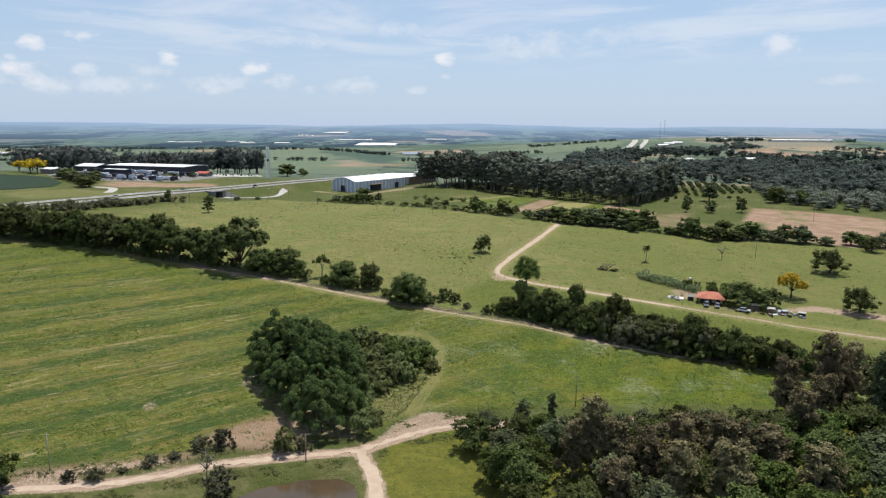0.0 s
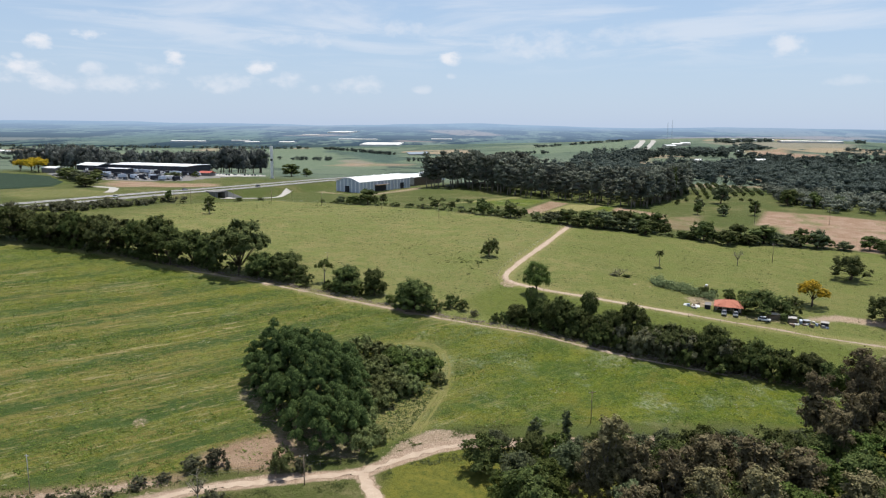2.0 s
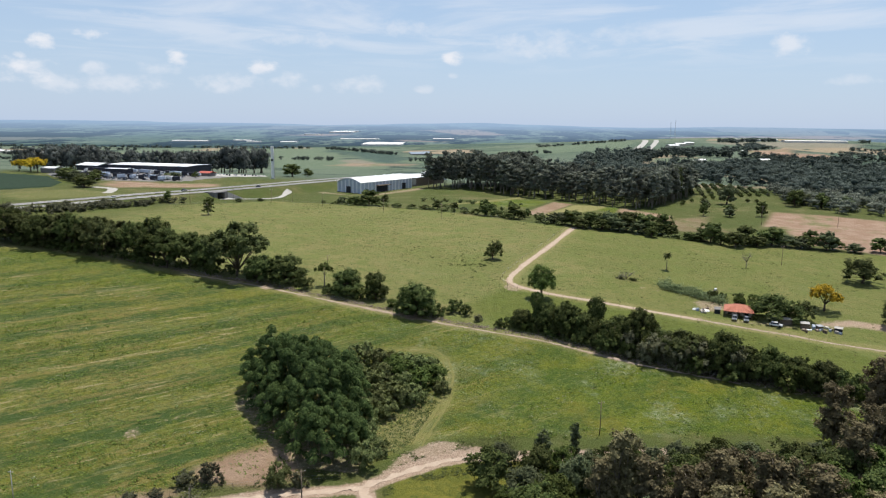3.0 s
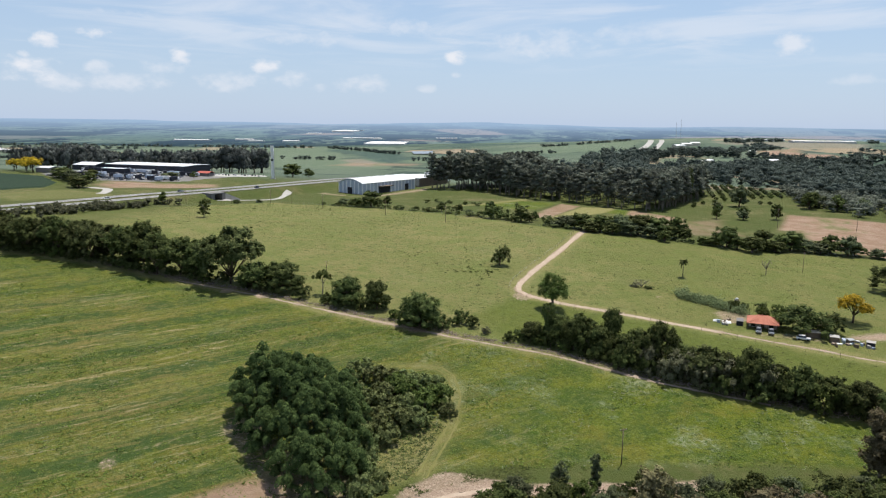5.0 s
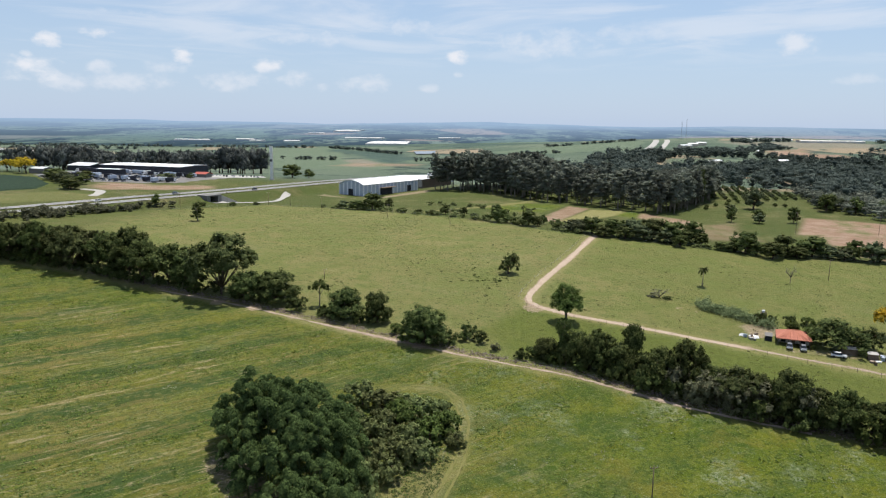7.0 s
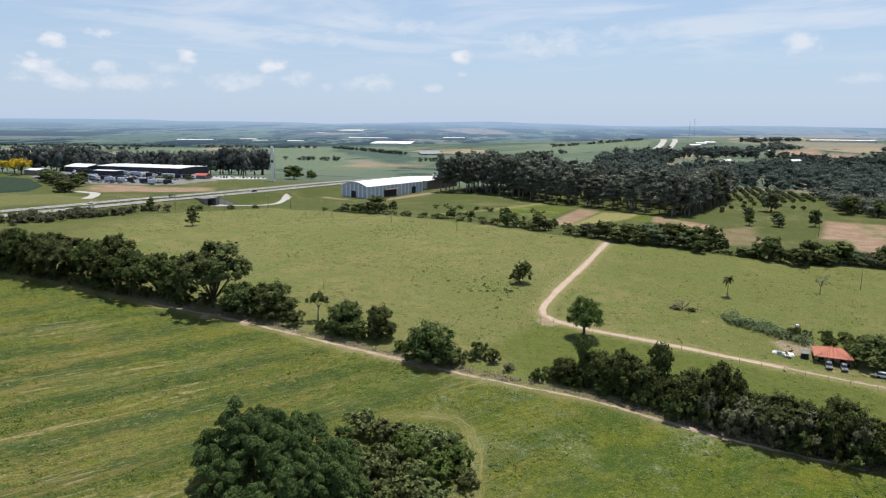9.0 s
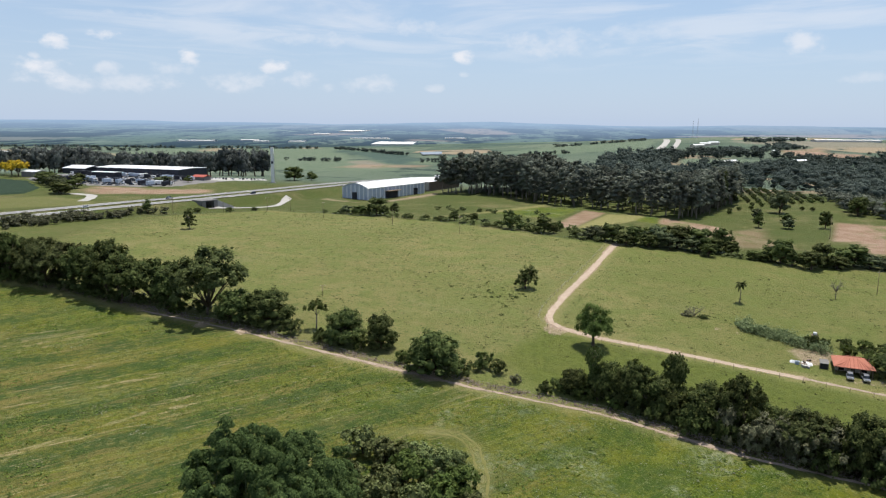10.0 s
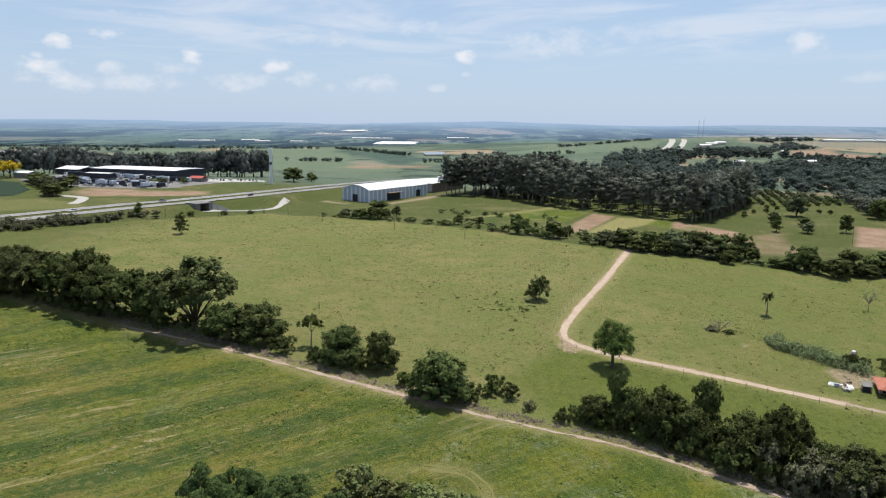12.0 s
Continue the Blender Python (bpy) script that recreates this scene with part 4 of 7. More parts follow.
def make_tall(seed, leaf_m, leaves=6600, size=0.40, group="trees of the wood", label="tall open gum tree with plumed olive foliage"):
    """Ten metres tall, four and a half wide: stacked plumes."""
    rng = np.random.RandomState(seed)
    lobes = []
    for k in range(17):
        z = 1.9 + 7.2 * k / 16
        a, d = k * 2.4 + rng.rand(), (1.55 - 0.75 * k / 16) * (0.5 + 0.5 * rng.rand())
        lobes.append((d * math.cos(a), d * math.sin(a), z, 1.08 - 0.25 * k / 16 + 0.35 * rng.rand(), 1.0))
    return tree("gum_tree", label, lobes, leaves, size * 0.55, leaf_m, M_BARK_PALE, 2.4, 0.16, seed, 0.1, 0.2, 0.35, group=group)


def make_bush(seed, leaf_m, leaves=2200, size=0.28, group="bushes of the hedgerow", label="low dense dark green bush", core=0.0):
    """Four metres tall, five wide, leafy to the ground."""
    rng = np.random.RandomState(seed)
    lobes = round_lobes(rng, 6, 1.6, 1.1, 2.7, 1.25) + [(rng.normal() * 0.7, rng.normal() * 0.7, 0.9, 1.9, 0.9)]
    return tree("bush", label, lobes, leaves, size, leaf_m, M_BARK, 0.7, 0.12, seed, 0.0, category="bush", group=group, core=core)


# ---------------------------------------------------------------- hedgerow along the field
rng0 = random.Random(5)
hedge_trees = Kinds([make_umbrella(11, M_LEAF), make_broad(12, M_LEAF), make_umbrella(13, M_LEAF), make_umbrella(14, M_LEAF_HEDGE), make_dome(15, M_LEAF)])
hedge_bushes = Kinds([make_bush(21, M_LEAF), make_bush(22, M_LEAF), make_bush(23, M_LEAF_LIGHT), make_bush(24, M_LEAF_GREY, label="low greyish half-bare bush with pale twigs")])

# x, y, height, width, kind
for x, y, tall, wide, k in [
    (-210, 318, 14, 19, 0), (-192, 312, 12.5, 17, 1), (-178, 309, 14, 16, 3), (-162.5, 304, 15, 17, 0), (-148, 300, 14, 15, 3), (-132, 292.5, 17.5, 18, 2),
    (-116, 287, 14.5, 17, 0), (-94.5, 280, 20.5, 24, 3), (-74.3, 276, 10.5, 15.0, 4), (-50, 265.5, 9.6, 12, 4), (-39.4, 263.5, 9.6, 9.2, 4), (-23.5, 250, 10.8, 15, 4),
    (25.0, 239, 11.0, 9.0, 0), (34, 241, 12.5, 7.2, 1), (45, 227, 13.6, 11, 2), (54.5, 219, 10.4, 12, 3), (66, 215.5, 12.2, 11.5, 1), (77.1, 211, 9.6, 9.5, 2), (83, 207, 8.8, 9, 0), (89, 204, 9.2, 9, 3),
    (-124, 293, 10, 11, 3), (-200, 322, 10, 14, 2), (-170, 309, 11, 12, 1), (-225, 322, 14, 18, 1), (-244, 331, 14, 18, 2), (-262, 334, 13, 18, 0), (104, 197, 9.4, 11, 2), (116, 192, 10, 11, 1),
    (10.5, 243, 6.4, 7.5, 1), (18.5, 241.5, 9.5, 8, 1), (22.5, 238.5, 9.5, 8.5, 1), (29.5, 236, 9, 9, 1), (39.5, 232.5, 9.6, 9, 1), (50, 224.5, 9, 9, 1), (60, 219, 9.6, 9, 1), (71.5, 213.5, 9, 9, 1),
    (-204, 313, 15, 17, 2), (-186, 306, 14.5, 15, 0), (-171, 303, 15.5, 15, 2), (-155, 296, 15, 15, 3), (-141, 296, 15.5, 15, 0), (-124, 286, 15, 14, 2), (-108, 284, 13, 13, 1), (-218, 314, 15, 17, 3), (-234, 322, 15, 18, 0), (-250, 328, 15, 18, 2), (-85, 275, 10, 12, 1), (-280, 336, 15, 19, 3), (-300, 343, 15, 19, 1),
]:
    hedge_trees.put(k, x, y, wide / 10, tall / 9.6, rng0.uniform(0, 6.3))
for x, y, tall, wide, k in [
    (-82, 277.5, 7.6, 11, 0), (-11.5, 254, 5.4, 6.5, 1), (-7.5, 252.5, 4.2, 5, 0), (-32.3, 255, 3.6, 4.4, 2), (84.2, 283, 4.6, 4.4, 0), (87.5, 282.5, 4.0, 4.0, 1), (94, 284, 3.6, 4.5, 0), (99.5, 283, 3.4, 5, 2), (104, 281, 3.6, 5, 0), (55, 307, 1.6, 4.5, 3), (60, 305.5, 1.4, 4, 0), (92, 277, 4.0, 5, 2), (97, 274, 4.2, 5.5, 0), (92.5, 262.2, 1.8, 2.2, 2), (8.4, 244.5, 4.2, 6.0, 1), (20.4, 239, 7.6, 7, 0), (27.4, 234, 9.6, 8.4, 1), (38, 229, 10, 10.5, 0),
    (48.3, 221.5, 8.2, 8.4, 3), (60.7, 216, 8.2, 9, 3), (72, 210.5, 8.2, 8.4, 0), (80.8, 206, 8.4, 9, 2), (-3, 247, 2.4, 3.4, 3), (4, 243, 3.4, 4.4, 1), (12.2, 240.5, 3.2, 4, 2), (32, 232.5, 8, 7.5, 0),
    (42, 224.5, 8.0, 7.5, 3), (50.5, 219.5, 8.4, 7.5, 3), (57.5, 217, 8, 7.5, 3), (63.5, 213.5, 9, 8, 0), (69, 212, 9, 7, 3), (75, 208.5, 9, 8, 0), (86, 203.5, 9, 8, 1), (93, 201.5, 8.5, 9, 0), (99, 198.5, 8, 9, 2), (110, 194, 9, 10, 0), (124, 188, 9, 11, 1), (138, 182, 9, 11, 0),
    (-185, 306, 5, 9, 1), (-155, 298, 5, 8, 0), (-140, 292, 5, 8, 1), (-108, 283, 5, 7, 0), (-104, 281, 4, 6, 2), (-87, 276, 5, 6, 1), (-66, 270, 5, 7, 0), (-56.5, 266, 4, 6, 1), (-44.5, 262, 4.5, 5, 2), (-200, 311, 6, 10, 0), (-218, 316, 7, 12, 1), (-237, 323, 7, 13, 0),
    (-126, 287, 4, 7, 0), (-134, 289, 4.5, 7, 1), (-146, 294, 4.5, 8, 0), (-162, 299, 5, 8, 1), (-178, 304, 5, 9, 0), (-192, 308, 6, 9, 1), (-118, 285, 4, 6, 0), (-112, 288, 6, 8, 1), (-98, 282, 4.5, 7, 0), (-152, 303, 7, 9, 0), (-138, 297, 7, 9, 1), (-168, 309, 7, 9, 0), (-184, 313, 7, 10, 1), (-205, 318, 8, 11, 0), (-170, 302, 5, 9, 2), (-17, 250, 5, 6, 1), (35, 226, 6.5, 7, 0), (53, 216, 7, 7, 3), (46, 220, 7.5, 7, 3), (58, 213.5, 6, 6, 0), (66, 210, 6, 7, 1),
]:
    hedge_bushes.put(k, x, y, wide / 5, tall / 3.9, rng0.uniform(0, 6.3))
# the tangle along the foot of the thick part of the hedge
for k in range(46):
    x = 14 + 2.75 * k + rng0.uniform(-1, 1)
    y = float(np.interp(x, [a for a, b in HEDGE], [b for a, b in HEDGE])) + rng0.uniform(3.4, 8.5)
    tall = rng0.uniform(2.6, 6.4)
    hedge_bushes.put(rng0.choice((0, 1, 1, 2, 3, 0)), x, y, rng0.uniform(0.8, 1.3), tall / 3.9, rng0.uniform(0, 6.3))

# the slender tree beside the path, and the round one over the road with the ivy-clad stump below it
slim = tree("small_tree", "small light green tree with a flat open crown", [(0.3, 0.1, 6.6, 2.2, 1.3), (-1.8, 0.4, 6.2, 1.7, 1.1), (1.7, -0.6, 6.1, 1.7, 1.0), (0, 1.2, 7.4, 1.6, 1.0)], 2400, 0.34, M_LEAF_LIGHT, M_BARK_PALE, 4.2, 0.2, 41, 0.2)
slim.matrix_basis = stand(slim, -60, 274.5, 1.0, 1.05, 0.4)
oak = tree("round_tree", "round-crowned green tree beside the dirt road", round_lobes(np.random.RandomState(8), 12, 3.3, 5.0, 10.0, 2.4), 9500, 0.34, M_LEAF_LIGHT, M_BARK, 3.2, 0.42, 42, 0.5)
oak.matrix_basis = stand(oak, 19.8, 274.0, 1.04, 1.06, 1.0)


def ivy_stump():
    """A dead trunk wrapped in creeper."""
    rng = np.random.RandomState(77)
    t = thing("dead_trunk", "tall dead trunk wrapped in dark creeper", "tree stump")
    pile = Pile()
    pile.add(*tube_data([(0, 0, -0.5), (0.1, 0, 4), (0.2, 0.1, 8.6)], [0.9, 0.7, 0.5], 9))
    part_mesh("trunk", pile.mesh("trunk", M_BARK, True), t)
    n = 1500
    z = rng.rand(n) * 9.2
    a = rng.rand(n) * 6.283
    r = (1.0 + 0.3 * np.sin(z * 1.7 + a) + 1.1 * np.exp(-((z - 8.0) / 1.3) ** 2) + 1.2 * np.exp(-z / 1.6)) * (0.7 + 0.45 * rng.rand(n))
    c = np.stack([r * np.cos(a) + 0.15, r * np.sin(a), z], -1)
    q = np.stack([np.cos(a), np.sin(a), 0.5 + 0 * a], -1) + rng.normal(size=(n, 3)) * 0.4
    part_mesh("creeper", leaf_mesh("creeper", c, q, 0.35 + 0.3 * rng.rand(n), M_LEAF, rng), t, "dark leafy creeper")
    t.matrix_basis = stand(t, 15.2, 242.6, 1.0, 1.34, 0)


ivy_stump()

# ---------------------------------------------------------------- the big bamboo clump and its shrubs


def bamboo_clump():
    rng = np.random.RandomState(31)
    t = thing("bamboo_clump", "huge dense clump of dark green bamboo with drooping plumes", "bamboo")
    ring = [(-61.5, 189), (-51.5, 172.5), (-41, 160), (-35, 155.5), (-30, 159), (-31, 174), (-34, 186), (-37, 195), (-45, 202), (-58.5, 199)]
    culms, P, Q, S = Pile(), [], [], []
    spots = []
    tries = 0
    while len(spots) < 130 and tries < 9000:
        tries += 1
        x, y = rng.uniform(-63, -28), rng.uniform(152, 204)
        w = float(inside(np.array([x]), np.array([y]), ring, 0.3)[0])
        if w < 0.5 or any((x - a) ** 2 + (y - b) ** 2 < 2.5 ** 2 for a, b in spots):
            continue
        spots.append((x, y))
    closed = ring + ring[:1]
    for x, y in spots:
        rim = float(way_distance(np.array([x]), np.array([y]), closed)[0])
        top = 7.6 + 6.6 * min(rim / 8.0, 1.0) ** 0.8 + rng.normal() * 1.6 - 0.22 * max(0.0, y - 188)
        g = height(x, y)
        out = Vector((x + 44, y - 180, 0)).normalized() * (1.1 * max(0.0, 1 - rim / 7))
        culms.add(*tube_data([(x, y, g - 0.3), (x + out.x * 0.4, y + out.y * 0.4, g + top * 0.6), (x + out.x, y + out.y, g + top)], [0.09, 0.07, 0.03], 4))
        for down, r in [(0.0, 1.35), (2.6, 1.3), (4.8, 1.4)]:
            if top - down < 1.6:
                continue
            for turn in range(3 if down < 4 else 2):
                # one drooping plume: a domed head that hangs over to one side
                head = rng.rand() * 6.283
                way = np.array([math.cos(head), math.sin(head), 0.0]) + np.array([out.x, out.y, 0]) * 0.6
                off = (0.0 if turn == 0 else 1.25) if down == 0.0 else 1.5
                foot = np.array([x + out.x * (1 + 0.12 * down), y + out.y * (1 + 0.12 * down), g + top - down - 0.75 * turn + rng.normal() * 0.4]) + way * off
                n = 190
                rr = r * (0.62 + 0.5 * rng.rand())
                a, u = rng.rand(n) * 6.283, rng.rand(n) ** 0.55
                dome = np.stack([np.cos(a) * u, np.sin(a) * u, 0.75 - 0.95 * u ** 2.4], -1)
                p = foot + dome * rr * (0.86 + 0.22 * rng.rand(n, 1)) + way * rr * 0.2 * u[:, None] - np.array([0, 0, 1.0]) * 0.3 * (dome @ (way / (np.linalg.norm(way) + 1e-6)))[:, None]
                P.append(p)
                Q.append(np.stack([np.cos(a) * u, np.sin(a) * u, 0.75 - 0.45 * u], -1) + rng.normal(size=(n, 3)) * 0.22)
                S.append(0.24 + 0.22 * rng.rand(n))
    part_mesh("cane", culms.mesh("cane", M_CANE, True), t, "slender green bamboo canes", kind="stuff")
    part_mesh("foliage", leaf_mesh("foliage", np.concatenate(P), np.concatenate(Q), np.concatenate(S), M_LEAF_BAMBOO, rng, 1.7), t, "dark green feathery bamboo leaves", kind="stuff")


bamboo_clump()
shrubs = Kinds([make_bush(51, M_LEAF_LIGHT, 2800, group="shrubs beside the bamboo"), make_bush(52, M_LEAF_SCRUB, 2600, group="shrubs beside the bamboo", label="olive green shrub with loose twiggy foliage"), make_bush(53, M_LEAF_SCRUB, 2400, group="shrubs beside the bamboo", label="light green shrub with soft foliage"), make_bush(54, M_LEAF_BANK, 2000, group="shrubs beside the bamboo", label="low brownish scrubby bush on the track bank")])
for x, y, tall, wide, k in [
    (-24, 186, 6.6, 8, 1), (-18, 194, 7.4, 9, 0), (-28, 196, 7, 9, 2), (-21, 203, 6.8, 8.5, 1), (-14.5, 199, 6.0, 7, 0), (-30, 206, 6.5, 9, 1), (-25, 180, 5, 6, 1), (-35, 210, 6.5, 9, 2), (-16, 206, 5, 6, 2), (-26.5, 158, 6.8, 6.4, 1),
    (-28, 166, 5.5, 6, 2), (-28.5, 171, 6, 6, 1), (-29.5, 176, 6.5, 6.5, 2), (-31, 181, 7, 7, 1), (-33.5, 188, 7.5, 7, 2), (-36.5, 195, 7.5, 8, 1), (-28, 184, 6.5, 8, 2), (-22, 191, 7, 8, 2), (-25, 200, 7.5, 9, 0), (-19, 188, 5.5, 7, 2), (-31, 192, 7, 8, 1), (-24, 208, 5, 8, 2), (-12, 194, 4, 5, 1), (-24.5, 163, 4.5, 5, 2), (-42.5, 148.5, 6, 5.5, 1), (-38.5, 149, 3.5, 4, 3), (-60, 146.5, 3.0, 5.5, 3), (-56, 148, 4.2, 5.5, 3), (-64, 142, 1.6, 3.6, 3), (-68, 140, 1.8, 3.6, 3), (-76, 132, 2.6, 4.5, 3), (-81, 131, 2.2, 3.2, 3), (-51, 133.5, 4.6, 6, 3), (-50, 129.5, 4.6, 6.6, 3), (-91, 126, 8, 8, 0), (-97, 122, 8, 9, 0), (-68, 138, 1.2, 3, 3), (-72, 135.5, 1.0, 2.6, 3),
]:
    shrubs.put(k, x, y, wide / 5, tall / 3.9, rng0.uniform(0, 6.3))

# ---------------------------------------------------------------- the wood below the field
wood_round = Kinds([make_broad(61, M_LEAF, 5200, 0.42, "trees of the wood"), make_broad(62, M_LEAF_GUM, 5200, 0.42, "trees of the wood"), make_broad(63, M_LEAF_LIGHT, 5000, 0.40, "trees of the wood", "green tree with a loose sunlit crown")])
wood_tall = Kinds([make_tall(71, M_LEAF_OLIVE), make_tall(72, M_LEAF_OLIVE), make_tall(73, M_LEAF_GUM, label="tall dark gum tree with drooping plumes")])
for x, y, tall, wide, k in [
    (-1, 154, 8.2, 9.5, 0), (2, 162, 5.5, 7, 1), (9, 158, 7.5, 8, 0), (14, 161, 6, 7, 2), (26, 160, 8, 8, 0), (33, 158, 8.5, 9, 1), (38, 155, 9, 9, 0), (20, 155, 8.5, 8, 1), (12, 144, 9.5, 10, 2), (60, 155, 9, 10, 0), (47, 150, 9.5, 10, 2), (6, 148, 8.6, 10, 1), (8, 138, 10.5, 12, 0), (16, 151, 9.5, 8, 1), (3, 140, 8, 8, 2), (46, 158, 10.5, 10.5, 0), (53, 161, 8, 9.5, 1), (63, 164, 7.5, 10, 0), (40, 163, 7, 7.5, 1),
    (72, 160, 9.5, 11, 0), (80, 162, 9, 11, 2), (90, 163, 10, 12, 0), (100, 168, 9, 12, 1), (110, 172, 10, 12, 0), (56, 148, 11, 12, 1), (66, 150, 11, 12, 2), (34, 150, 9.5, 9.5, 0), (76, 148, 11, 13, 0), (88, 150, 11, 13, 1), (98, 156, 11, 13, 0), (110, 160, 11, 13, 2), (28, 138, 9, 11, 1), (42, 138, 10, 12, 0), (56, 137, 11, 13, 2), (70, 138, 11, 13, 0), (84, 140, 11, 13, 1), (98, 143, 12, 13, 0), (20, 130, 9, 12, 0), (34, 128, 10, 12, 1), (48, 126, 11, 13, 0), (62, 127, 11, 13, 2), (14, 122, 9, 11, 1), (77, 128, 12, 13, 0), (8, 128, 8, 9, 0), (30, 165, 5, 6, 2), (22, 160, 6, 6, 0), (71, 169, 5, 7, 1), (80, 173, 6, 8, 0), (94, 178, 6, 8, 2), (106, 184, 8, 10, 0), (118, 180, 9, 12, 1), (58, 168, 4.5, 7, 2), (48, 167, 4, 6, 0),
]:
    wood_round.put(k, x, y, wide / 10, tall / 9.6, rng0.uniform(0, 6.3))
for x, y, tall, wide, k in [
    (24, 146, 18, 9, 0), (29, 143, 15, 9, 1), (20, 144, 13.5, 7, 0), (35, 141, 15, 9, 1), (43, 147, 14, 9, 0), (52, 144, 15.5, 11, 1), (60, 143, 14, 10, 0), (77.5, 175, 16, 9, 1), (86.5, 174.5, 22, 9.5, 0), (92, 178, 17, 8, 1), (98, 185, 16, 8.5, 0), (99, 172, 19, 9.5, 2), (74, 160, 14.5, 9, 0), (39, 134, 15, 9, 0), (49, 133, 16, 10, 1), (26, 131, 13, 9, 1), (66, 134, 15, 10, 0), (108, 176, 18, 10, 1), (48, 152, 12, 8, 1), (82, 168, 15, 8, 1), (10.9, 163, 8, 4.5, 2), (17.8, 165.5, 9, 3.2, 2),
]:
    wood_tall.put(k, x, y, wide / 4.4, tall / 9.9, rng0.uniform(0, 6.3))

# ---------------------------------------------------------------- single trees on the pasture
lone = Kinds([make_broad(81, M_LEAF, 4200, 0.42, "single trees on the pasture", "dark green tree standing alone on the pasture"), make_broad(82, M_LEAF_LIGHT, 4000, 0.42, "single trees on the pasture", "light green spreading tree on the pasture")])
for x, y, tall, wide, k in [(3.2, 325.6, 8.0, 8.6, 0), (156.7, 318, 10.5, 17, 0), (138.7, 259, 9.6, 13.5, 0), (202, 369, 7.5, 11.5, 0), (100.5, 262, 9.0, 16.5, 0), (107.5, 263, 6.8, 10, 0), (94.2, 268, 5.2, 6.5, 1), (170, 262, 8.5, 12, 0)]:
    lone.put(k, x, y, wide / 10, tall / 9.6, rng0.uniform(0, 6.3))
far_lone = make_tall(84, M_LEAF, 900, 0.9, "single trees on the pasture", "slim dark tree standing alone on the pasture")
far_lone.matrix_basis = stand(far_lone, -153, 405.5, 1.5, 1.02, 0.3)
ipe = tree("flowering_tree", "spreading tree covered in golden yellow blossom", round_lobes(np.random.RandomState(18), 9, 4.2, 4.8, 7.6, 2.3), 4600, 0.42, M_LEAF_YELLOW, M_BARK, 2.8, 0.35, 85, 0.2)
ipe.matrix_basis = stand(ipe, 121.5, 275.5, 1.02, 1.04, 0.5)
for x, y, s in ((-404, 652, 1.5), (-418, 664, 1.4), (-432, 668, 1.2)):
    copy_thing(ipe, Matrix.Identity(4)).matrix_basis = stand(ipe, x, y, s, s * 0.95, x)


def palm():
    """A slim trunk with a head of arching fronds."""
    rng = np.random.RandomState(91)
    t = thing("palm_tree", "slim palm with a head of drooping fronds", "palm")
    pile = Pile()
    pile.add(*tube_data([(0, 0, -0.4), (0.1, 0, 3), (0.05, 0.05, 6.4)], [0.2, 0.15, 0.13], 7))
    part_mesh("trunk", pile.mesh("trunk", M_BARK_PALE, True), t)
    fr = Pile()
    for k in range(22):
        a, lift = k * 2.4, 0.15 + 0.85 * rng.rand()
        side = Vector((-math.sin(a), math.cos(a), 0))
        prev = None
        for j in range(7):
            s = j / 6
            r = 2.15 * s
            c = Vector((0.05 + r * math.cos(a), 0.05 + r * math.sin(a), 6.5 + 2.8 * lift * s - 2.7 * s * s * (1.15 - 0.5 * lift)))
            w = 0.42 * math.sin(math.pi * min(0.1 + s * 0.95, 1.0)) + 0.05
            row = (c - side * w - Vector((0, 0, w * 0.6)), c, c + side * w - Vector((0, 0, w * 0.6)))
            if prev:
                fr.add([*prev, *row], [(0, 1, 4, 3), (1, 2, 5, 4)])
            prev = row
    part_mesh("fronds", fr.mesh("fronds", M_LEAF), t, "dark green drooping fronds")
    t.matrix_basis = stand(t, 77.9, 325.5, 1.0, 1.05, 0)


def bare_tree(name, label, x, y, tall, spread, seed, upright=True):
    """Leafless branches, forking twice."""
    rng = np.random.RandomState(seed)
    t = thing(name, label, "tree")
    pile = Pile()
    fork = Vector((0, 0, tall * (0.35 if upright else 0.12)))
    pile.add(*tube_data([(0, 0, -0.3), fork], [0.17, 0.12], 6))
    for k in range(8):
        a = k * 0.8 + rng.rand() * 0.5
        tip = Vector((spread * math.cos(a) * (0.5 + 0.5 * rng.rand()), spread * math.sin(a) * (0.5 + 0.5 * rng.rand()), tall * (0.65 + 0.35 * rng.rand())))
        mid = fork.lerp(tip, 0.5) + Vector((0, 0, 0.2))
        pile.add(*tube_data([fork, mid, tip], [0.1, 0.07, 0.025], 5))
        for j in range(4):
            b = mid.lerp(tip, rng.rand())
            e = b + Vector((rng.normal() * 0.7, rng.normal() * 0.7, 0.5 + rng.rand() * 0.7))
            pile.add(*tube_data([b, e], [0.05, 0.018], 4))
    part_mesh("branchwork", pile.mesh("branchwork", M_BARK_PALE, True), t, "pale bare branches")
    p = rng.normal(size=(60, 3)) * np.array([spread * 0.5, spread * 0.5, tall * 0.14]) + np.array([0, 0, tall * 0.75])
    part_mesh("twig_crown", leaf_mesh("twig_crown", p, rng.normal(size=(60, 3)), 0.25 + 0.2 * rng.rand(60), M_LEAF_GREY, rng), t, "sparse greyish leaves", kind="stuff")
    t.matrix_basis = stand(t, x, y, 1, 1, 0)


palm()
bare_tree("bare_tree", "small half-bare tree beside the sandy track", -54.8, 135.4, 6.2, 2.2, 94)
bare_tree("bare_tree", "small pale leafless tree on the pasture", 116.3, 338, 7.6, 2.6, 95)
bare_tree("fallen_branches", "heap of pale dead branches lying on the pasture", 57.1, 306.5, 3.2, 3.4, 96, False)


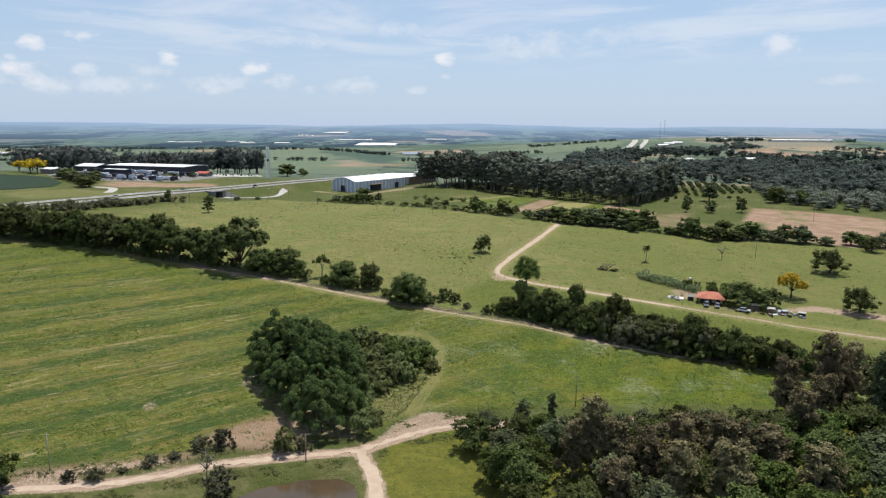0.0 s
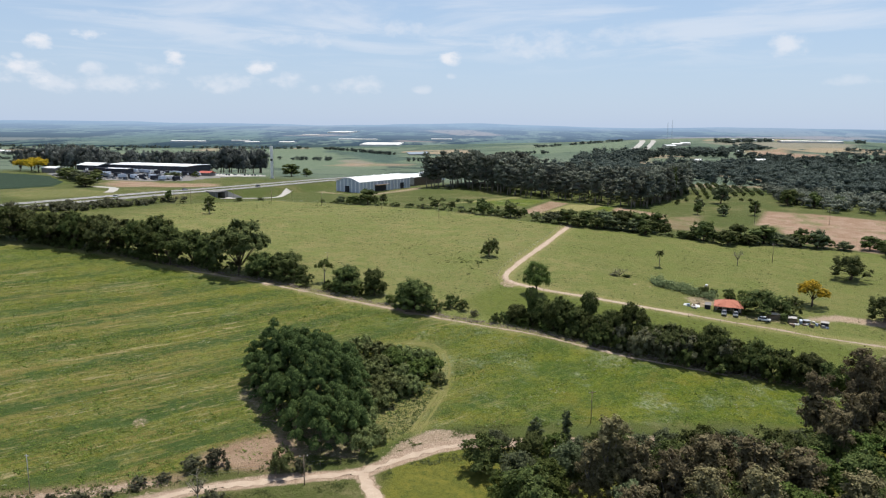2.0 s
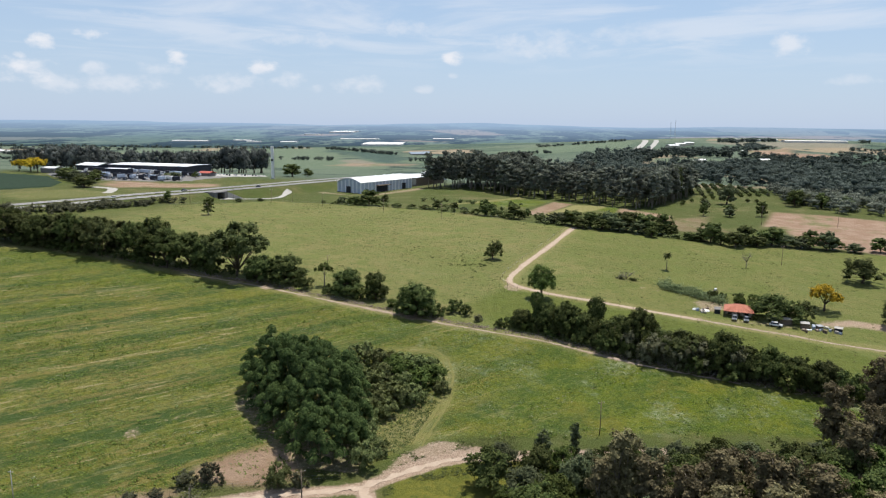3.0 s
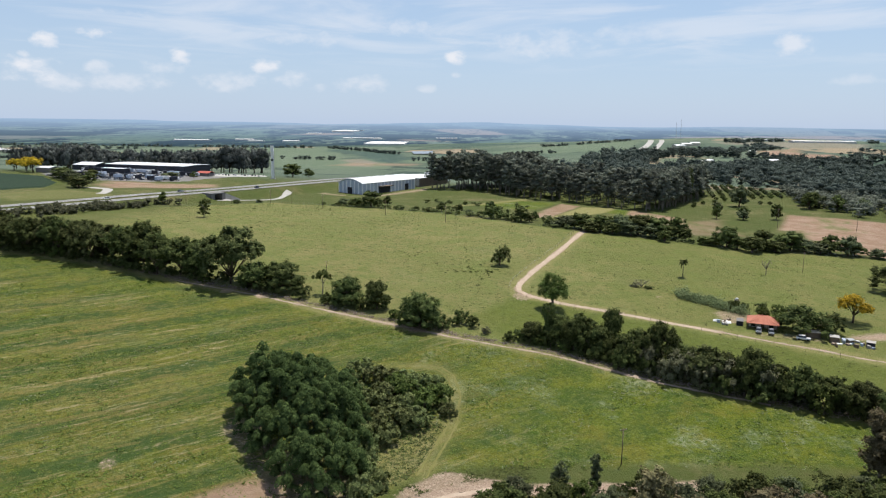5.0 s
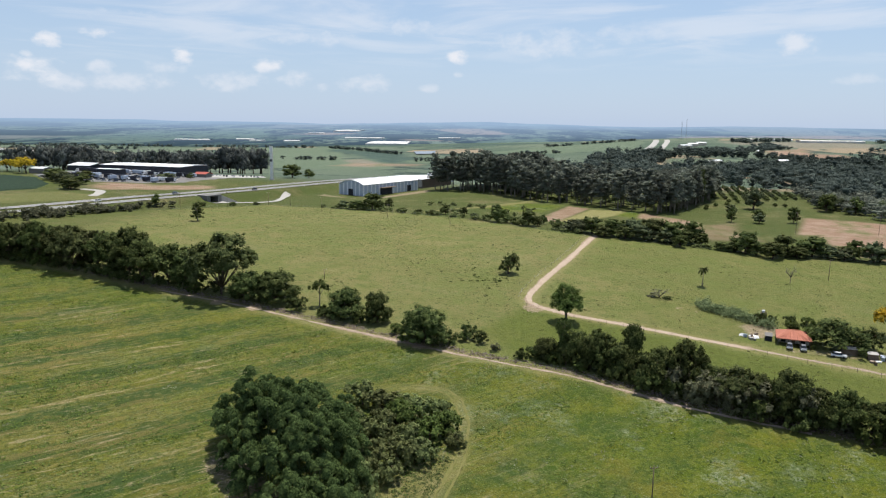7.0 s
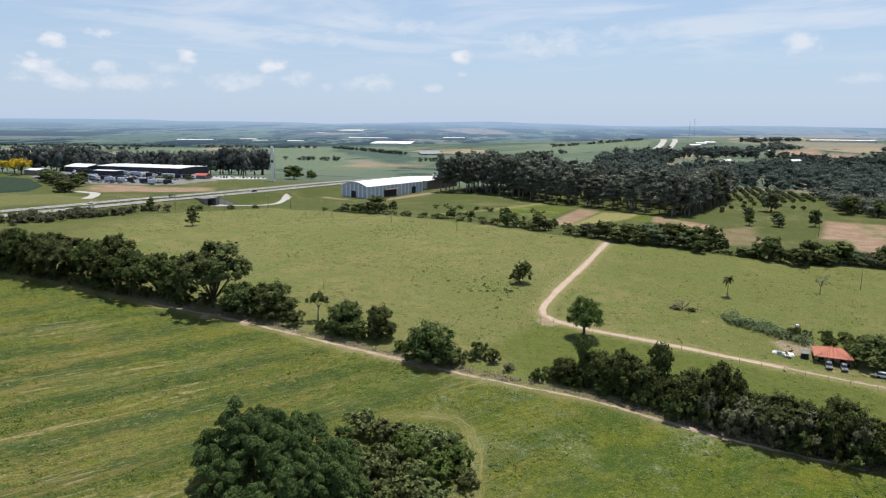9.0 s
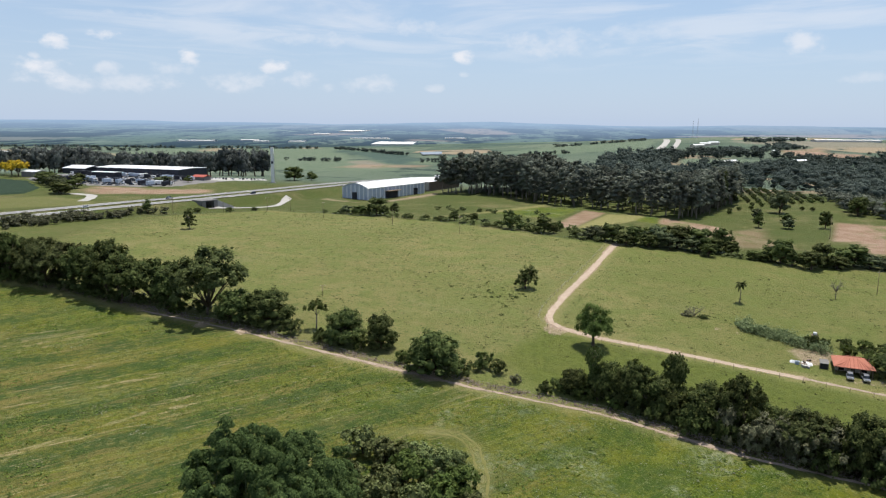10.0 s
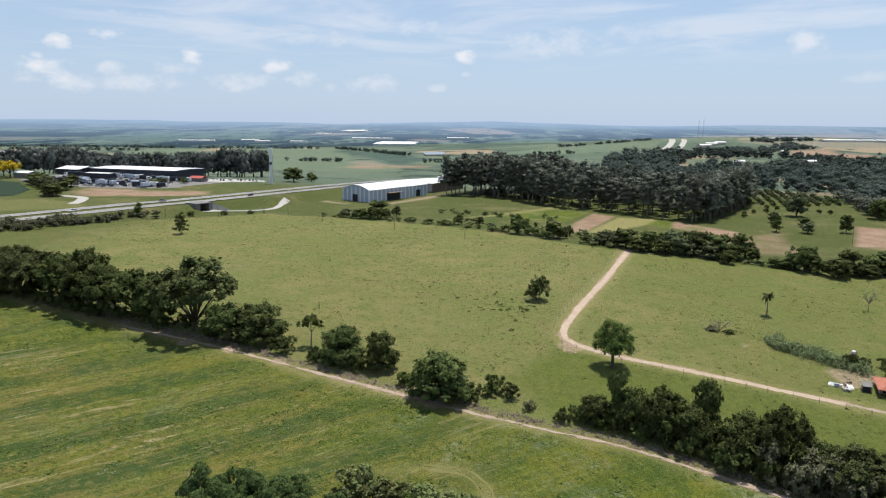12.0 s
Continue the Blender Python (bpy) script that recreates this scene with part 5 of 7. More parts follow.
def reed_bed():
    """The strip of tall cane grass by the house."""
    rng = np.random.RandomState(97)
    ob_line = [(69.5, 298.5), (72, 296), (77, 291), (82, 286), (87, 280.5)]
    P, Q, S = [], [], []
    for (ax, ay), (bx, by) in zip(ob_line[:-1], ob_line[1:]):
        for _ in range(700):
            s = rng.rand()
            x, y = ax + (bx - ax) * s + rng.normal() * 1.1, ay + (by - ay) * s + rng.normal() * 2.4
            z = height(x, y)
            for _ in range(3):
                P.append((x + rng.normal() * 0.3, y + rng.normal() * 0.3, z + 0.2 + rng.rand() * (1.9 + 1.5 * smooth_noise(np.array([x]), np.array([y]), 2.2, 43)[0])))
                Q.append((rng.normal(), rng.normal(), 1.1))
                S.append(0.20 + 0.24 * rng.rand())
    me = leaf_mesh("cane_grass", np.array(P), np.array(Q), np.array(S), M_LEAF_REED, rng, 2.0)
    tagged(new("cane_grass", me), "strip of tall pale green cane grass", "cane grass", kind="stuff")


reed_bed()

# ---------------------------------------------------------------- trees along the far edge of the pasture
edge_trees = Kinds([make_broad(101, M_LEAF, 1300, 0.6, "trees behind the pasture", core=0.58), make_broad(102, M_LEAF, 1300, 0.6, "trees behind the pasture", core=0.58), make_broad(103, M_LEAF_GUM, 1300, 0.6, "trees behind the pasture", core=0.58)])
for x, y, tall, wide in [
    (-95, 494, 5.6, 8), (-84.5, 487, 6.4, 9.5), (-75.7, 488, 11.2, 15), (-66.8, 501, 6.8, 7), (-29, 464, 6, 7.4), (-18, 461, 5.3, 5.3), (1, 438, 10, 11), (17.4, 430, 8.6, 10), (26, 439, 5.6, 4.5), (40.3, 424, 6.4, 10.5), (49, 417, 9.4, 13), (58.7, 414.5, 9.4, 13), (68.7, 414, 10.6, 15),
    (78.4, 413, 11.4, 15), (88.3, 410, 11.4, 15), (98, 412, 12, 10.5), (150, 582, 27, 12), (180, 554, 16, 15), (226, 547, 13, 14), (242, 540, 12, 13), (234, 556, 12, 14), (256, 534, 11, 13), (156, 527, 7.4, 8), (168.5, 514, 6.2, 8.6), (118, 393.5, 11.4, 13.6), (127.3, 384, 8.6, 12), (134.5, 391, 11, 12), (149.6, 394.5, 10.3, 16), (167.6, 391, 9.6, 14), (174, 386, 10.6, 12.4), (183, 495.5, 10.8, 7.8), (145, 494, 9.8, 6.8), (161, 492, 7, 8.4), (88.5, 398, 6.5, 9),
    (108, 398, 4.5, 8), (-5, 443, 3.5, 6), (-45, 468, 3, 6), (-55, 474, 3, 6), (-36, 461, 3.2, 6), (-12, 449, 3.6, 6), (10, 434, 4, 6), (32, 423, 4, 7), (142, 389, 4, 9), (186, 383, 5, 10), (200, 385, 8, 11), (215, 380, 9, 12),
    (-183, 702, 13.2, 19), (-170, 712, 8.6, 12.5), (-196, 452, 7.6, 6.4), (-296, 536, 8.5, 16), (-302, 543, 9.5, 15), (-310, 575, 9, 15), (-318, 570, 8, 14), (-328, 582, 9.5, 16), (-340, 594, 9, 16), (-349, 606, 10, 18), (-330, 615, 8, 14), (-358, 612, 8, 14), (-276, 646, 4.6, 17), (-254, 642, 6, 8), (-333, 618, 5, 10), 
    (44, 420, 7, 12), (54, 410, 6, 10), (64, 408.5, 7, 11), (74, 409, 8, 12), (84, 407, 8, 12), (93, 407, 8, 11), (101, 406, 7, 9), (112, 396, 5, 8), (122, 390, 7, 10), (140, 388, 6, 11), (156, 392, 7, 12), (162, 389, 6, 10), (178, 388, 7, 11), (230, 378, 9, 13), (246, 374, 9, 13), (205, 380, 7, 12), (-88, 489, 5, 7), (-71, 486, 6, 8), (6, 436, 5, 7), (14, 427, 4, 7), (22, 430, 4.5, 6), (36, 420, 4, 7),
    (-296, 394, 6, 16), (-160, 478, 3, 5), (-150, 492, 2.5, 5), (-174, 466, 3.2, 5),
]:
    edge_trees.put(rng0.randrange(3), x, y, wide / 10, tall / 9.6, rng0.uniform(0, 6.3), "dark bushy tree behind the pasture" if tall > 4.4 else "low dark scrub behind the pasture")

# ---------------------------------------------------------------- the gum plantation and the orchard
def make_stand(seed, leaf_m):
    """Ten metres tall: a straight bare pole under a long ragged crown."""
    rng = np.random.RandomState(seed)
    lobes = []
    for k in range(15):
        z = 3.1 + 6.2 * k / 14
        a, d = k * 2.4 + rng.rand(), (1.35 - 0.7 * k / 14) * (0.35 + 0.65 * rng.rand())
        lobes.append((d * math.cos(a), d * math.sin(a), z, 0.95 - 0.2 * k / 14 + 0.4 * rng.rand(), 0.85))
    return tree("gum_tree", "tall plantation gum tree with a dark crown", lobes, 1000, 0.34, leaf_m, M_BARK_PALE, 3.4, 0.11, seed, 0.05, 0.3, 0.5, group="plantation gum trees", core=0.55)


plantation = Kinds([make_stand(111, M_LEAF_STAND_HAZE), make_stand(112, M_LEAF_STAND_HAZE), make_stand(113, M_LEAF_STAND_HAZE)])
edge_line = [(-46, 642), (-18, 645), (6, 628), (29, 588), (66, 562), (104, 524), (124, 536), (146, 596)]
for row in range(7):
    for k in range(34):
        s = k / 33 * (len(edge_line) - 1)
        a = min(int(s), len(edge_line) - 2)
        f = s - a
        x = edge_line[a][0] * (1 - f) + edge_line[a + 1][0] * f + row * 6.5 + rng0.gauss(0, 2.0)
        y = edge_line[a][1] * (1 - f) + edge_line[a + 1][1] * f + row * 10.5 + rng0.gauss(0, 2.0)
        tall = rng0.uniform(20, 28) + (4.5 if k < 13 else 0.0)
        plantation.put(rng0.randrange(3), x, y, rng0.uniform(2.5, 4.2), tall / 9.9, rng0.uniform(0, 6.3))
belt_trees = Kinds([make_broad(115, M_LEAF_BELT_HAZE, 1300, 0.5, "trees behind the sheds", "tall dark tree behind the factory sheds", core=0.58), make_broad(116, M_LEAF_BELT_HAZE, 1300, 0.5, "trees behind the sheds", "tall dark tree behind the factory sheds", core=0.58), make_broad(117, M_LEAF_BELT_HAZE, 1300, 0.5, "trees behind the sheds", "tall dark tree behind the factory sheds", core=0.58)])
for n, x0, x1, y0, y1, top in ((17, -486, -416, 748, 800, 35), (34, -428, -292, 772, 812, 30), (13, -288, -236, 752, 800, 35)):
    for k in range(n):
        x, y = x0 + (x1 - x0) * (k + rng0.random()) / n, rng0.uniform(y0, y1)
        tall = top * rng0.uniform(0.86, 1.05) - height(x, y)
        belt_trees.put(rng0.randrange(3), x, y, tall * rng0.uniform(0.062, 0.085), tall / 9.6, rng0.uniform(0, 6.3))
ORCHARD = [(165, 702), (222, 718), (245, 650), (226, 574), (205, 580), (180, 606), (158, 622)]
orchard = Kinds([make_bush(121, M_LEAF, 200, 0.75, "orchard trees in rows", "small round orchard tree in a planted row", core=0.6), make_bush(122, M_LEAF_GUM, 200, 0.75, "orchard trees in rows", "small round orchard tree in a planted row", core=0.6)])
for row in range(-2, 14):
    for k in range(34):
        x, y = 159 + 8.2 * row - 1.03 * k, 720 - 4.4 * k + 2.6 * row
        if float(inside(np.array([x]), np.array([y]), ORCHARD, 0.3)[0]) > 0.5 and rng0.random() > 0.08:
            orchard.put(rng0.randrange(2), x + rng0.gauss(0, 0.4), y + rng0.gauss(0, 0.5), rng0.uniform(0.62, 0.86), rng0.uniform(0.7, 0.95), rng0.uniform(0, 6.3))
for x, y in ((175, 590), (180, 585), (186, 582), (192, 574), (200, 568), (206, 566), (150, 560), (146, 548), (158, 566), (168, 572)):
    orchard.put(0, x, y, 0.7, 0.8, x)


def canopy(name, label, places, leaf_m, seed, size, per):
    """A far wood, too many trees to count: crowns of leaf sprays with their trunks, one object."""
    rng = np.random.RandomState(seed)
    P, Q, S, hearts = [], [], [], []
    for x, y, tall, wide in places:
        z = height(x, y)
        lobes = [(x + rng.normal() * wide * 0.16, y + rng.normal() * wide * 0.16, z + tall * (0.42 + 0.35 * rng.rand()), wide * 0.3, tall * 0.26) for _ in range(4)]
        lobes.append((x, y, z + tall * 0.22, wide * 0.36, tall * 0.24))
        hearts += lobes
        p, q, s = crown_points(rng, lobes, per, size, 0.5, 0.6, 0.32)
        P.append(p)
        Q.append(q)
        S.append(s)
    me = leaf_mesh(name, np.concatenate(P), np.concatenate(Q), np.concatenate(S), leaf_m, rng, lobes=hearts, fill=0.58)
    tagged(new(name, me), label, "woods", kind="stuff")


def scatter(rng, n, x0, x1, y0, y1, tall, wide, keep=None):
    out = []
    while len(out) < n:
        x, y = rng.uniform(x0, x1), rng.uniform(y0, y1)
        if keep is None or keep(x, y):
            out.append((x, y, rng.uniform(*tall), rng.uniform(*wide)))
    return out


rw = random.Random(9)
def in_ring(ring):
    return lambda x, y: float(inside(np.array([x]), np.array([y]), ring, 0.5)[0]) > 0.5


WOOD_EDGE = ([120, 165, 212, 227, 243, 250, 262, 300], [730, 745, 757, 715, 680, 640, 575, 560])
clearing = in_ring(MEADOWS[4])
canopy("far_woods", "wide dark wood behind the orchard", scatter(rw, 560, 120, 620, 545, 960, (10, 17), (12, 20), lambda x, y: y > np.interp(x, *WOOD_EDGE) and y < 960 - 0.25 * abs(x - 350) and not (430 < x < 520 and 640 < y < 740)), M_LEAF_WOOD_HAZE, 131, 1.05, 190)
canopy("far_woods", "mixed trees between the orchard and the ploughed field", scatter(rw, 62, 224, 304, 528, 658, (7, 12), (8, 13), in_ring([(232, 588), (226, 562), (246, 532), (300, 540), (290, 640), (248, 656)])), M_LEAF_STAND_HAZE, 140, 0.9, 170)
canopy("far_woods", "dark scrub and trees beside the ploughed field", scatter(rw, 74, 236, 345, 516, 600, (7, 12), (9, 14)), M_LEAF_STAND_HAZE, 132, 0.9, 170)
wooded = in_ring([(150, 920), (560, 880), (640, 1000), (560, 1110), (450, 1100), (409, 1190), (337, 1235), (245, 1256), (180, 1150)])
canopy("far_woods", "dark woods on the slope below the far hill", scatter(rw, 480, 150, 640, 880, 1256, (7, 14), (11, 19), lambda x, y: wooded(x, y) and not clearing(x, y) and smooth_noise(np.array([x]), np.array([y]), 60, 44)[0] > -0.45), M_LEAF_WOOD_HAZE, 138, 1.3, 110)
canopy("far_woods", "dark trees behind the gum plantation", scatter(rw, 110, 60, 250, 850, 1240, (11, 17), (12, 18), in_ring([(60, 850), (200, 850), (250, 1240), (180, 1240), (120, 1000)])), M_LEAF_WOOD_HAZE, 139, 1.3, 120)
canopy("far_woods", "trees and gardens on the far hillside", scatter(rw, 150, 300, 760, 1250, 1480, (5, 9), (8, 15), lambda x, y: smooth_noise(np.array([x]), np.array([y]), 70, 41)[0] > (0.05 if x < 460 else 0.5) and not in_ring(PLOUGHED[8][0])(x, y)), M_LEAF_WOOD_HAZE, 134, 1.2, 90)


def belts(rng, lines, gap, tall, wide):
    """Trees in ragged rows along field edges, with openings."""
    out = []
    for ax, ay, bx, by, deep in lines:
        n = int(math.hypot(bx - ax, by - ay) / gap)
        open_at = rng.uniform(0, 40)
        for k in range(n):
            if math.sin(k * 0.21 + open_at) + 0.6 * math.sin(k * 0.57) > 1.1:
                continue
            out.append((ax + (bx - ax) * k / n + rng.gauss(0, 3), ay + (by - ay) * k / n + rng.uniform(-deep, deep), rng.uniform(*tall), rng.uniform(*wide)))
    return out


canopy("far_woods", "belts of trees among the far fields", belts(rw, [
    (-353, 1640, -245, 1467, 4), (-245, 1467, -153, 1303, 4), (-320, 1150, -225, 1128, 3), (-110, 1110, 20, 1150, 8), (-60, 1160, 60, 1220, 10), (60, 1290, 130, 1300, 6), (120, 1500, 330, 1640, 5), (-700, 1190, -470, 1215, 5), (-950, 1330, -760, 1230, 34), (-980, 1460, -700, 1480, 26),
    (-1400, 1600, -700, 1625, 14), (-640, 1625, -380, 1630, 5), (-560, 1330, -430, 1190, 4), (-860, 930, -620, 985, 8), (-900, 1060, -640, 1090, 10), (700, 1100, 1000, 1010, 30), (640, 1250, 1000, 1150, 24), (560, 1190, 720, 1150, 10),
], 5.4, (4, 8), (6, 11)), M_LEAF_WOOD_HAZE, 135, 1.2, 70)
canopy("bank_scrub", "tangled brownish-green scrub along the highway bank", belts(rw, [(-330, 318, -238, 386, 5), (-238, 386, -221, 405, 4), (-236, 394, -222, 412, 4), (-221, 405, -206, 428, 3), (-222, 412, -208, 432, 3), (-206, 428, -200, 442, 2), (-200, 442, -190, 452, 1)], 1.5, (2.4, 4.6), (3.5, 6.5)), M_LEAF_BANK, 136, 0.6, 130)
canopy("far_woods", "low dark scrub along the far edge of the pasture", belts(rw, [(-70, 479, -26, 453, 2), (-26, 453, 12, 427, 2), (12, 427, 44, 412, 2), (-110, 496, -70, 480, 2), (100, 400, 150, 390, 2), (-20, 480, 60, 440, 12), (-40, 520, 30, 500, 10)], 3.4, (1.4, 3.2), (3, 6)), M_LEAF_SCRUB, 137, 0.7, 60)
for k in (hedge_trees, hedge_bushes, shrubs, wood_round, wood_tall, lone, edge_trees, plantation, belt_trees, orchard):
    k.drop_unused()


def far_level(X, Y):
    """Height of the far country, rising slowly to the skyline."""
    s = (Y - 1640) / 3220
    Z = 2.6 + 56 * s ** 1.5 + 9.0 * smooth_noise(X, Y * 2.0, 900, 21) * s + 5.0 * smooth_noise(X, Y, 260, 22) * s
    return Z + np.where(s > 0.99, 3.0 * smooth_noise(X, Y * 0, 1300, 23), 0)


def far_land():
    """Hills and fields past two kilometres, up to the skyline."""
    xs = np.linspace(-4000, 4000, 460)
    ys = 1640 + 3220 * np.linspace(0, 1, 190) ** 1.35
    X, Y = np.meshgrid(xs, ys)
    Z = far_level(X, Y)
    idx = np.arange(X.size).reshape(X.shape)
    quads = np.stack([idx[:-1, :-1], idx[:-1, 1:], idx[1:, 1:], idx[1:, :-1]], -1).reshape(-1, 4)
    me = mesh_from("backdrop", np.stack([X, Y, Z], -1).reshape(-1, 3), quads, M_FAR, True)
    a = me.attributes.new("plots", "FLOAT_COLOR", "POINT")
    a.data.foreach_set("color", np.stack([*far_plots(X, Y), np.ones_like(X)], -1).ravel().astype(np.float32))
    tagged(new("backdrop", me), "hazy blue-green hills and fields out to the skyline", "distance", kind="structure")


far_land()

# ---------------------------------------------------------------- roads and water


def ribbon(name, line, half, lift, material, step=4.0, jitter=0.0, level=None, seed=3):
    """A strip along a polyline that follows the land, with slightly uneven edges."""
    rng = np.random.RandomState(seed)
    pts = []
    for (ax, ay), (bx, by) in zip(line[:-1], line[1:]):
        n = max(1, int(math.hypot(bx - ax, by - ay) / step))
        pts += [(ax + (bx - ax) * k / n, ay + (by - ay) * k / n) for k in range(n)]
    pts.append(line[-1])
    pts = np.array(pts)
    for _ in range(3):
        pts[1:-1] = (pts[:-2] + 2 * pts[1:-1] + pts[2:]) / 4
    tan = np.gradient(pts, axis=0)
    tan /= np.linalg.norm(tan, axis=1, keepdims=True)
    nor = np.stack([-tan[:, 1], tan[:, 0]], -1)
    rows, cols = len(pts), 5
    V = []
    for c in range(cols):
        u = (c / (cols - 1) * 2 - 1) * half
        w = u + (rng.normal(size=rows) * jitter if c in (0, cols - 1) else 0)
        p = pts + nor * np.reshape(w, (-1, 1))
        z = land(p[:, 0], p[:, 1]) if level is None else level(p[:, 1])
        V.append(np.column_stack([p, z + lift]))
    V = np.stack(V, 1).reshape(-1, 3)
    F = [(r * cols + c + 1, r * cols + c, (r + 1) * cols + c, (r + 1) * cols + c + 1) for r in range(rows - 1) for c in range(cols - 1)]
    return new(name, mesh_from(name, V, F, material, True))


def shifted(line, d):
    """A polyline moved sideways: positive to the left of its way."""
    p = np.array(line, float)
    t = np.gradient(p, axis=0)
    t /= np.linalg.norm(t, axis=1, keepdims=True)
    return [tuple(v) for v in p + np.stack([-t[:, 1], t[:, 0]], -1) * d]


for side, words in ((-9.0, "grey asphalt carriageway of the highway with white edge lines"), (9.0, "grey asphalt carriageway beyond the grass median")):
    lane = shifted(HIGHWAY, side)
    tagged(ribbon("road", lane, 4.6, 0.10, M_ASPHALT, 6, 0, lambda y: road_level(y)), words, "road", kind="structure")
    for edge in (-4.1, 4.1):
        tagged(ribbon("road_marking", shifted(lane, edge), 0.16, 0.13, M_PAINT, 6, 0, lambda y: road_level(y)), "white painted edge line", "road marking", kind="structure")
tagged(ribbon("dirt_road", FARM_ROAD[:12], 1.0, 0.05, M_ROAD_DIRT, 2.0, 0.16), "pale packed dirt farm road", "road", kind="structure")
tagged(ribbon("dirt_path", HEDGE[3:10], 0.42, 0.06, M_PATH, 1.8, 0.2), "narrow pale dirt path along the field edge", "path", kind="structure")
tagged(ribbon("dirt_road", NEAR_ROAD[:12], 0.75, 0.05, M_ROAD_DIRT, 1.6, 0.32), "pale sandy track beside the bank", "road", kind="structure")
tagged(ribbon("dirt_road", BRANCH, 1.3, 0.05, M_ROAD_DIRT, 1.6, 0.3), "sandy track leading past the pond", "road", kind="structure")
for side in (-0.95, 0.95):
    tagged(ribbon("wheel_track", shifted(LOOP[1:], side), 0.24, 0.05, M_DRY_GRASS, 1.2, 0.10), "flattened dry wheel track curving through the field", "track", kind="structure")
tagged(ribbon("road", [(-292, 540), (-281, 535.5), (-271, 530.5), (-264, 515), (-258, 496)], 3.2, 0.2, M_CONCRETE, 3.0, 0.15), "short pale side road joining the highway", "road", kind="structure")
tagged(ribbon("dirt_path", FARM_ROAD[11:], 0.5, 0.05, M_PATH, 1.8, 0.2), "faint pale track past the farmhouse", "path", kind="structure")
RAMP = [(-177, 488.8), (-169, 495), (-161.4, 501.5), (-150, 512), (-146, 524), (-147.5, 538), (-149, 552), (-148.5, 562)]
tagged(ribbon("road", RAMP, 2.0, 0.25, M_CONCRETE, 3.0, 0.15), "pale concrete ramp road curving from the underpass", "road", kind="structure")
tagged(ribbon("road", [(270, 1310), (303, 1400), (349, 1561), (365, 1640)], 6.0, 0.5, M_CONCRETE, 20.0), "pale road climbing the far hill", "road", kind="structure")
tagged(ribbon("road", [(293, 1305), (322, 1390), (368, 1545), (384, 1620)], 5.0, 0.5, M_CONCRETE, 20.0), "pale road climbing the far hill", "road", kind="structure")


def water_sheet(name, ring, z, label):
    bm = bmesh.new()
    bm.faces.new([bm.verts.new((x, y, z)) for x, y in ring])
    bmesh.ops.triangulate(bm, faces=bm.faces)
    me = bpy.data.meshes.new(name)
    bm.to_mesh(me)
    bm.free()
    me.materials.append(M_WATER)
    tagged(new(name, me), label, "pond", kind="structure")


water_sheet("water", [(x + (x + 38) * 0.04, y + (y - 124) * 0.04) for x, y in POND], POND_Z, "still muddy brown pond water")
water_sheet("water", [(-139, 1405), (-100, 1440), (-92, 1316), (-124, 1302)], 7.3, "far bright reservoir among the fields")

# ---------------------------------------------------------------- buildings


def overlay(name, label, category, ring, lift, material, step, kind):
    """A sheet that follows the land inside a ring, with its sides turned down."""
    xs, ys = [p[0] for p in ring], [p[1] for p in ring]
    gx, gy = np.arange(min(xs), max(xs) + step, step), np.arange(min(ys), max(ys) + step, step)
    X, Y = np.meshgrid(gx, gy)
    keep = inside(X, Y, ring, 1.0) > 0.5
    Z = land(X, Y) + np.where(keep, lift, -0.6) + 0.12 * lift * smooth_noise(X, Y, 3.0, 5)
    idx = np.arange(X.size).reshape(X.shape)
    near = keep[:-1, :-1] | keep[:-1, 1:] | keep[1:, 1:] | keep[1:, :-1]
    quads = np.stack([idx[:-1, :-1], idx[:-1, 1:], idx[1:, 1:], idx[1:, :-1]], -1)[near]
    return tagged(new(name, mesh_from(name, np.stack([X, Y, Z], -1).reshape(-1, 3), quads, material, True)), label, category, kind=kind)


overlay("crop", "dense blue-green standing crop in a field", "crop", [(-520, 640), (-440, 640), (-373, 616), (-334, 570), (-324, 538), (-340, 518), (-420, 480), (-520, 480)], 0.9, M_MAIZE, 3.0, "stuff")
overlay("yard", "pale concrete lot beside the factory", "yard", [(-262, 664), (-232, 668), (-203, 690), (-212, 706), (-252, 700)], 0.3, M_CONCRETE, 4.0, "structure")
overlay("yard", "grey paved vehicle yard in front of the sheds", "yard", [(-392, 640), (-372, 618), (-330, 598), (-280, 594), (-250, 606), (-240, 640), (-222, 684), (-215, 700), (-240, 705), (-250, 690), (-272, 676), (-359, 700), (-392, 690)], 0.12, M_CONCRETE_OLD, 4.0, "structure")


def frame_at(x, y, heading, z=None):
    """Local axes on the land: x along the heading (degrees from +x), y to its left."""
    return pose(x, y, height(x, y) if z is None else z, 0, 0, heading)


def gable_roof(width, depth, z0, rise, over=0.5, thick=0.18):
    bm = bmesh.new()
    w, d = width / 2 + over, depth / 2 + over
    rows = []
    for dz in (0.0, thick):
        rows.append([bm.verts.new((-w, y, z)) for y, z in ((-d, z0 + dz), (0, z0 + rise + dz), (d, z0 + dz))] + [bm.verts.new((w, y, z)) for y, z in ((-d, z0 + dz), (0, z0 + rise + dz), (d, z0 + dz))])
    lo, hi = rows
    for a in (lo, hi):
        bm.faces.new((a[0], a[3], a[4], a[1]))
        bm.faces.new((a[1], a[4], a[5], a[2]))
    for i, j in ((0, 3), (3, 4), (4, 5), (5, 2), (2, 1), (1, 0)):
        bm.faces.new((lo[i], lo[j], hi[j], hi[i]))
    bmesh.ops.recalc_face_normals(bm, faces=bm.faces)
    return bm


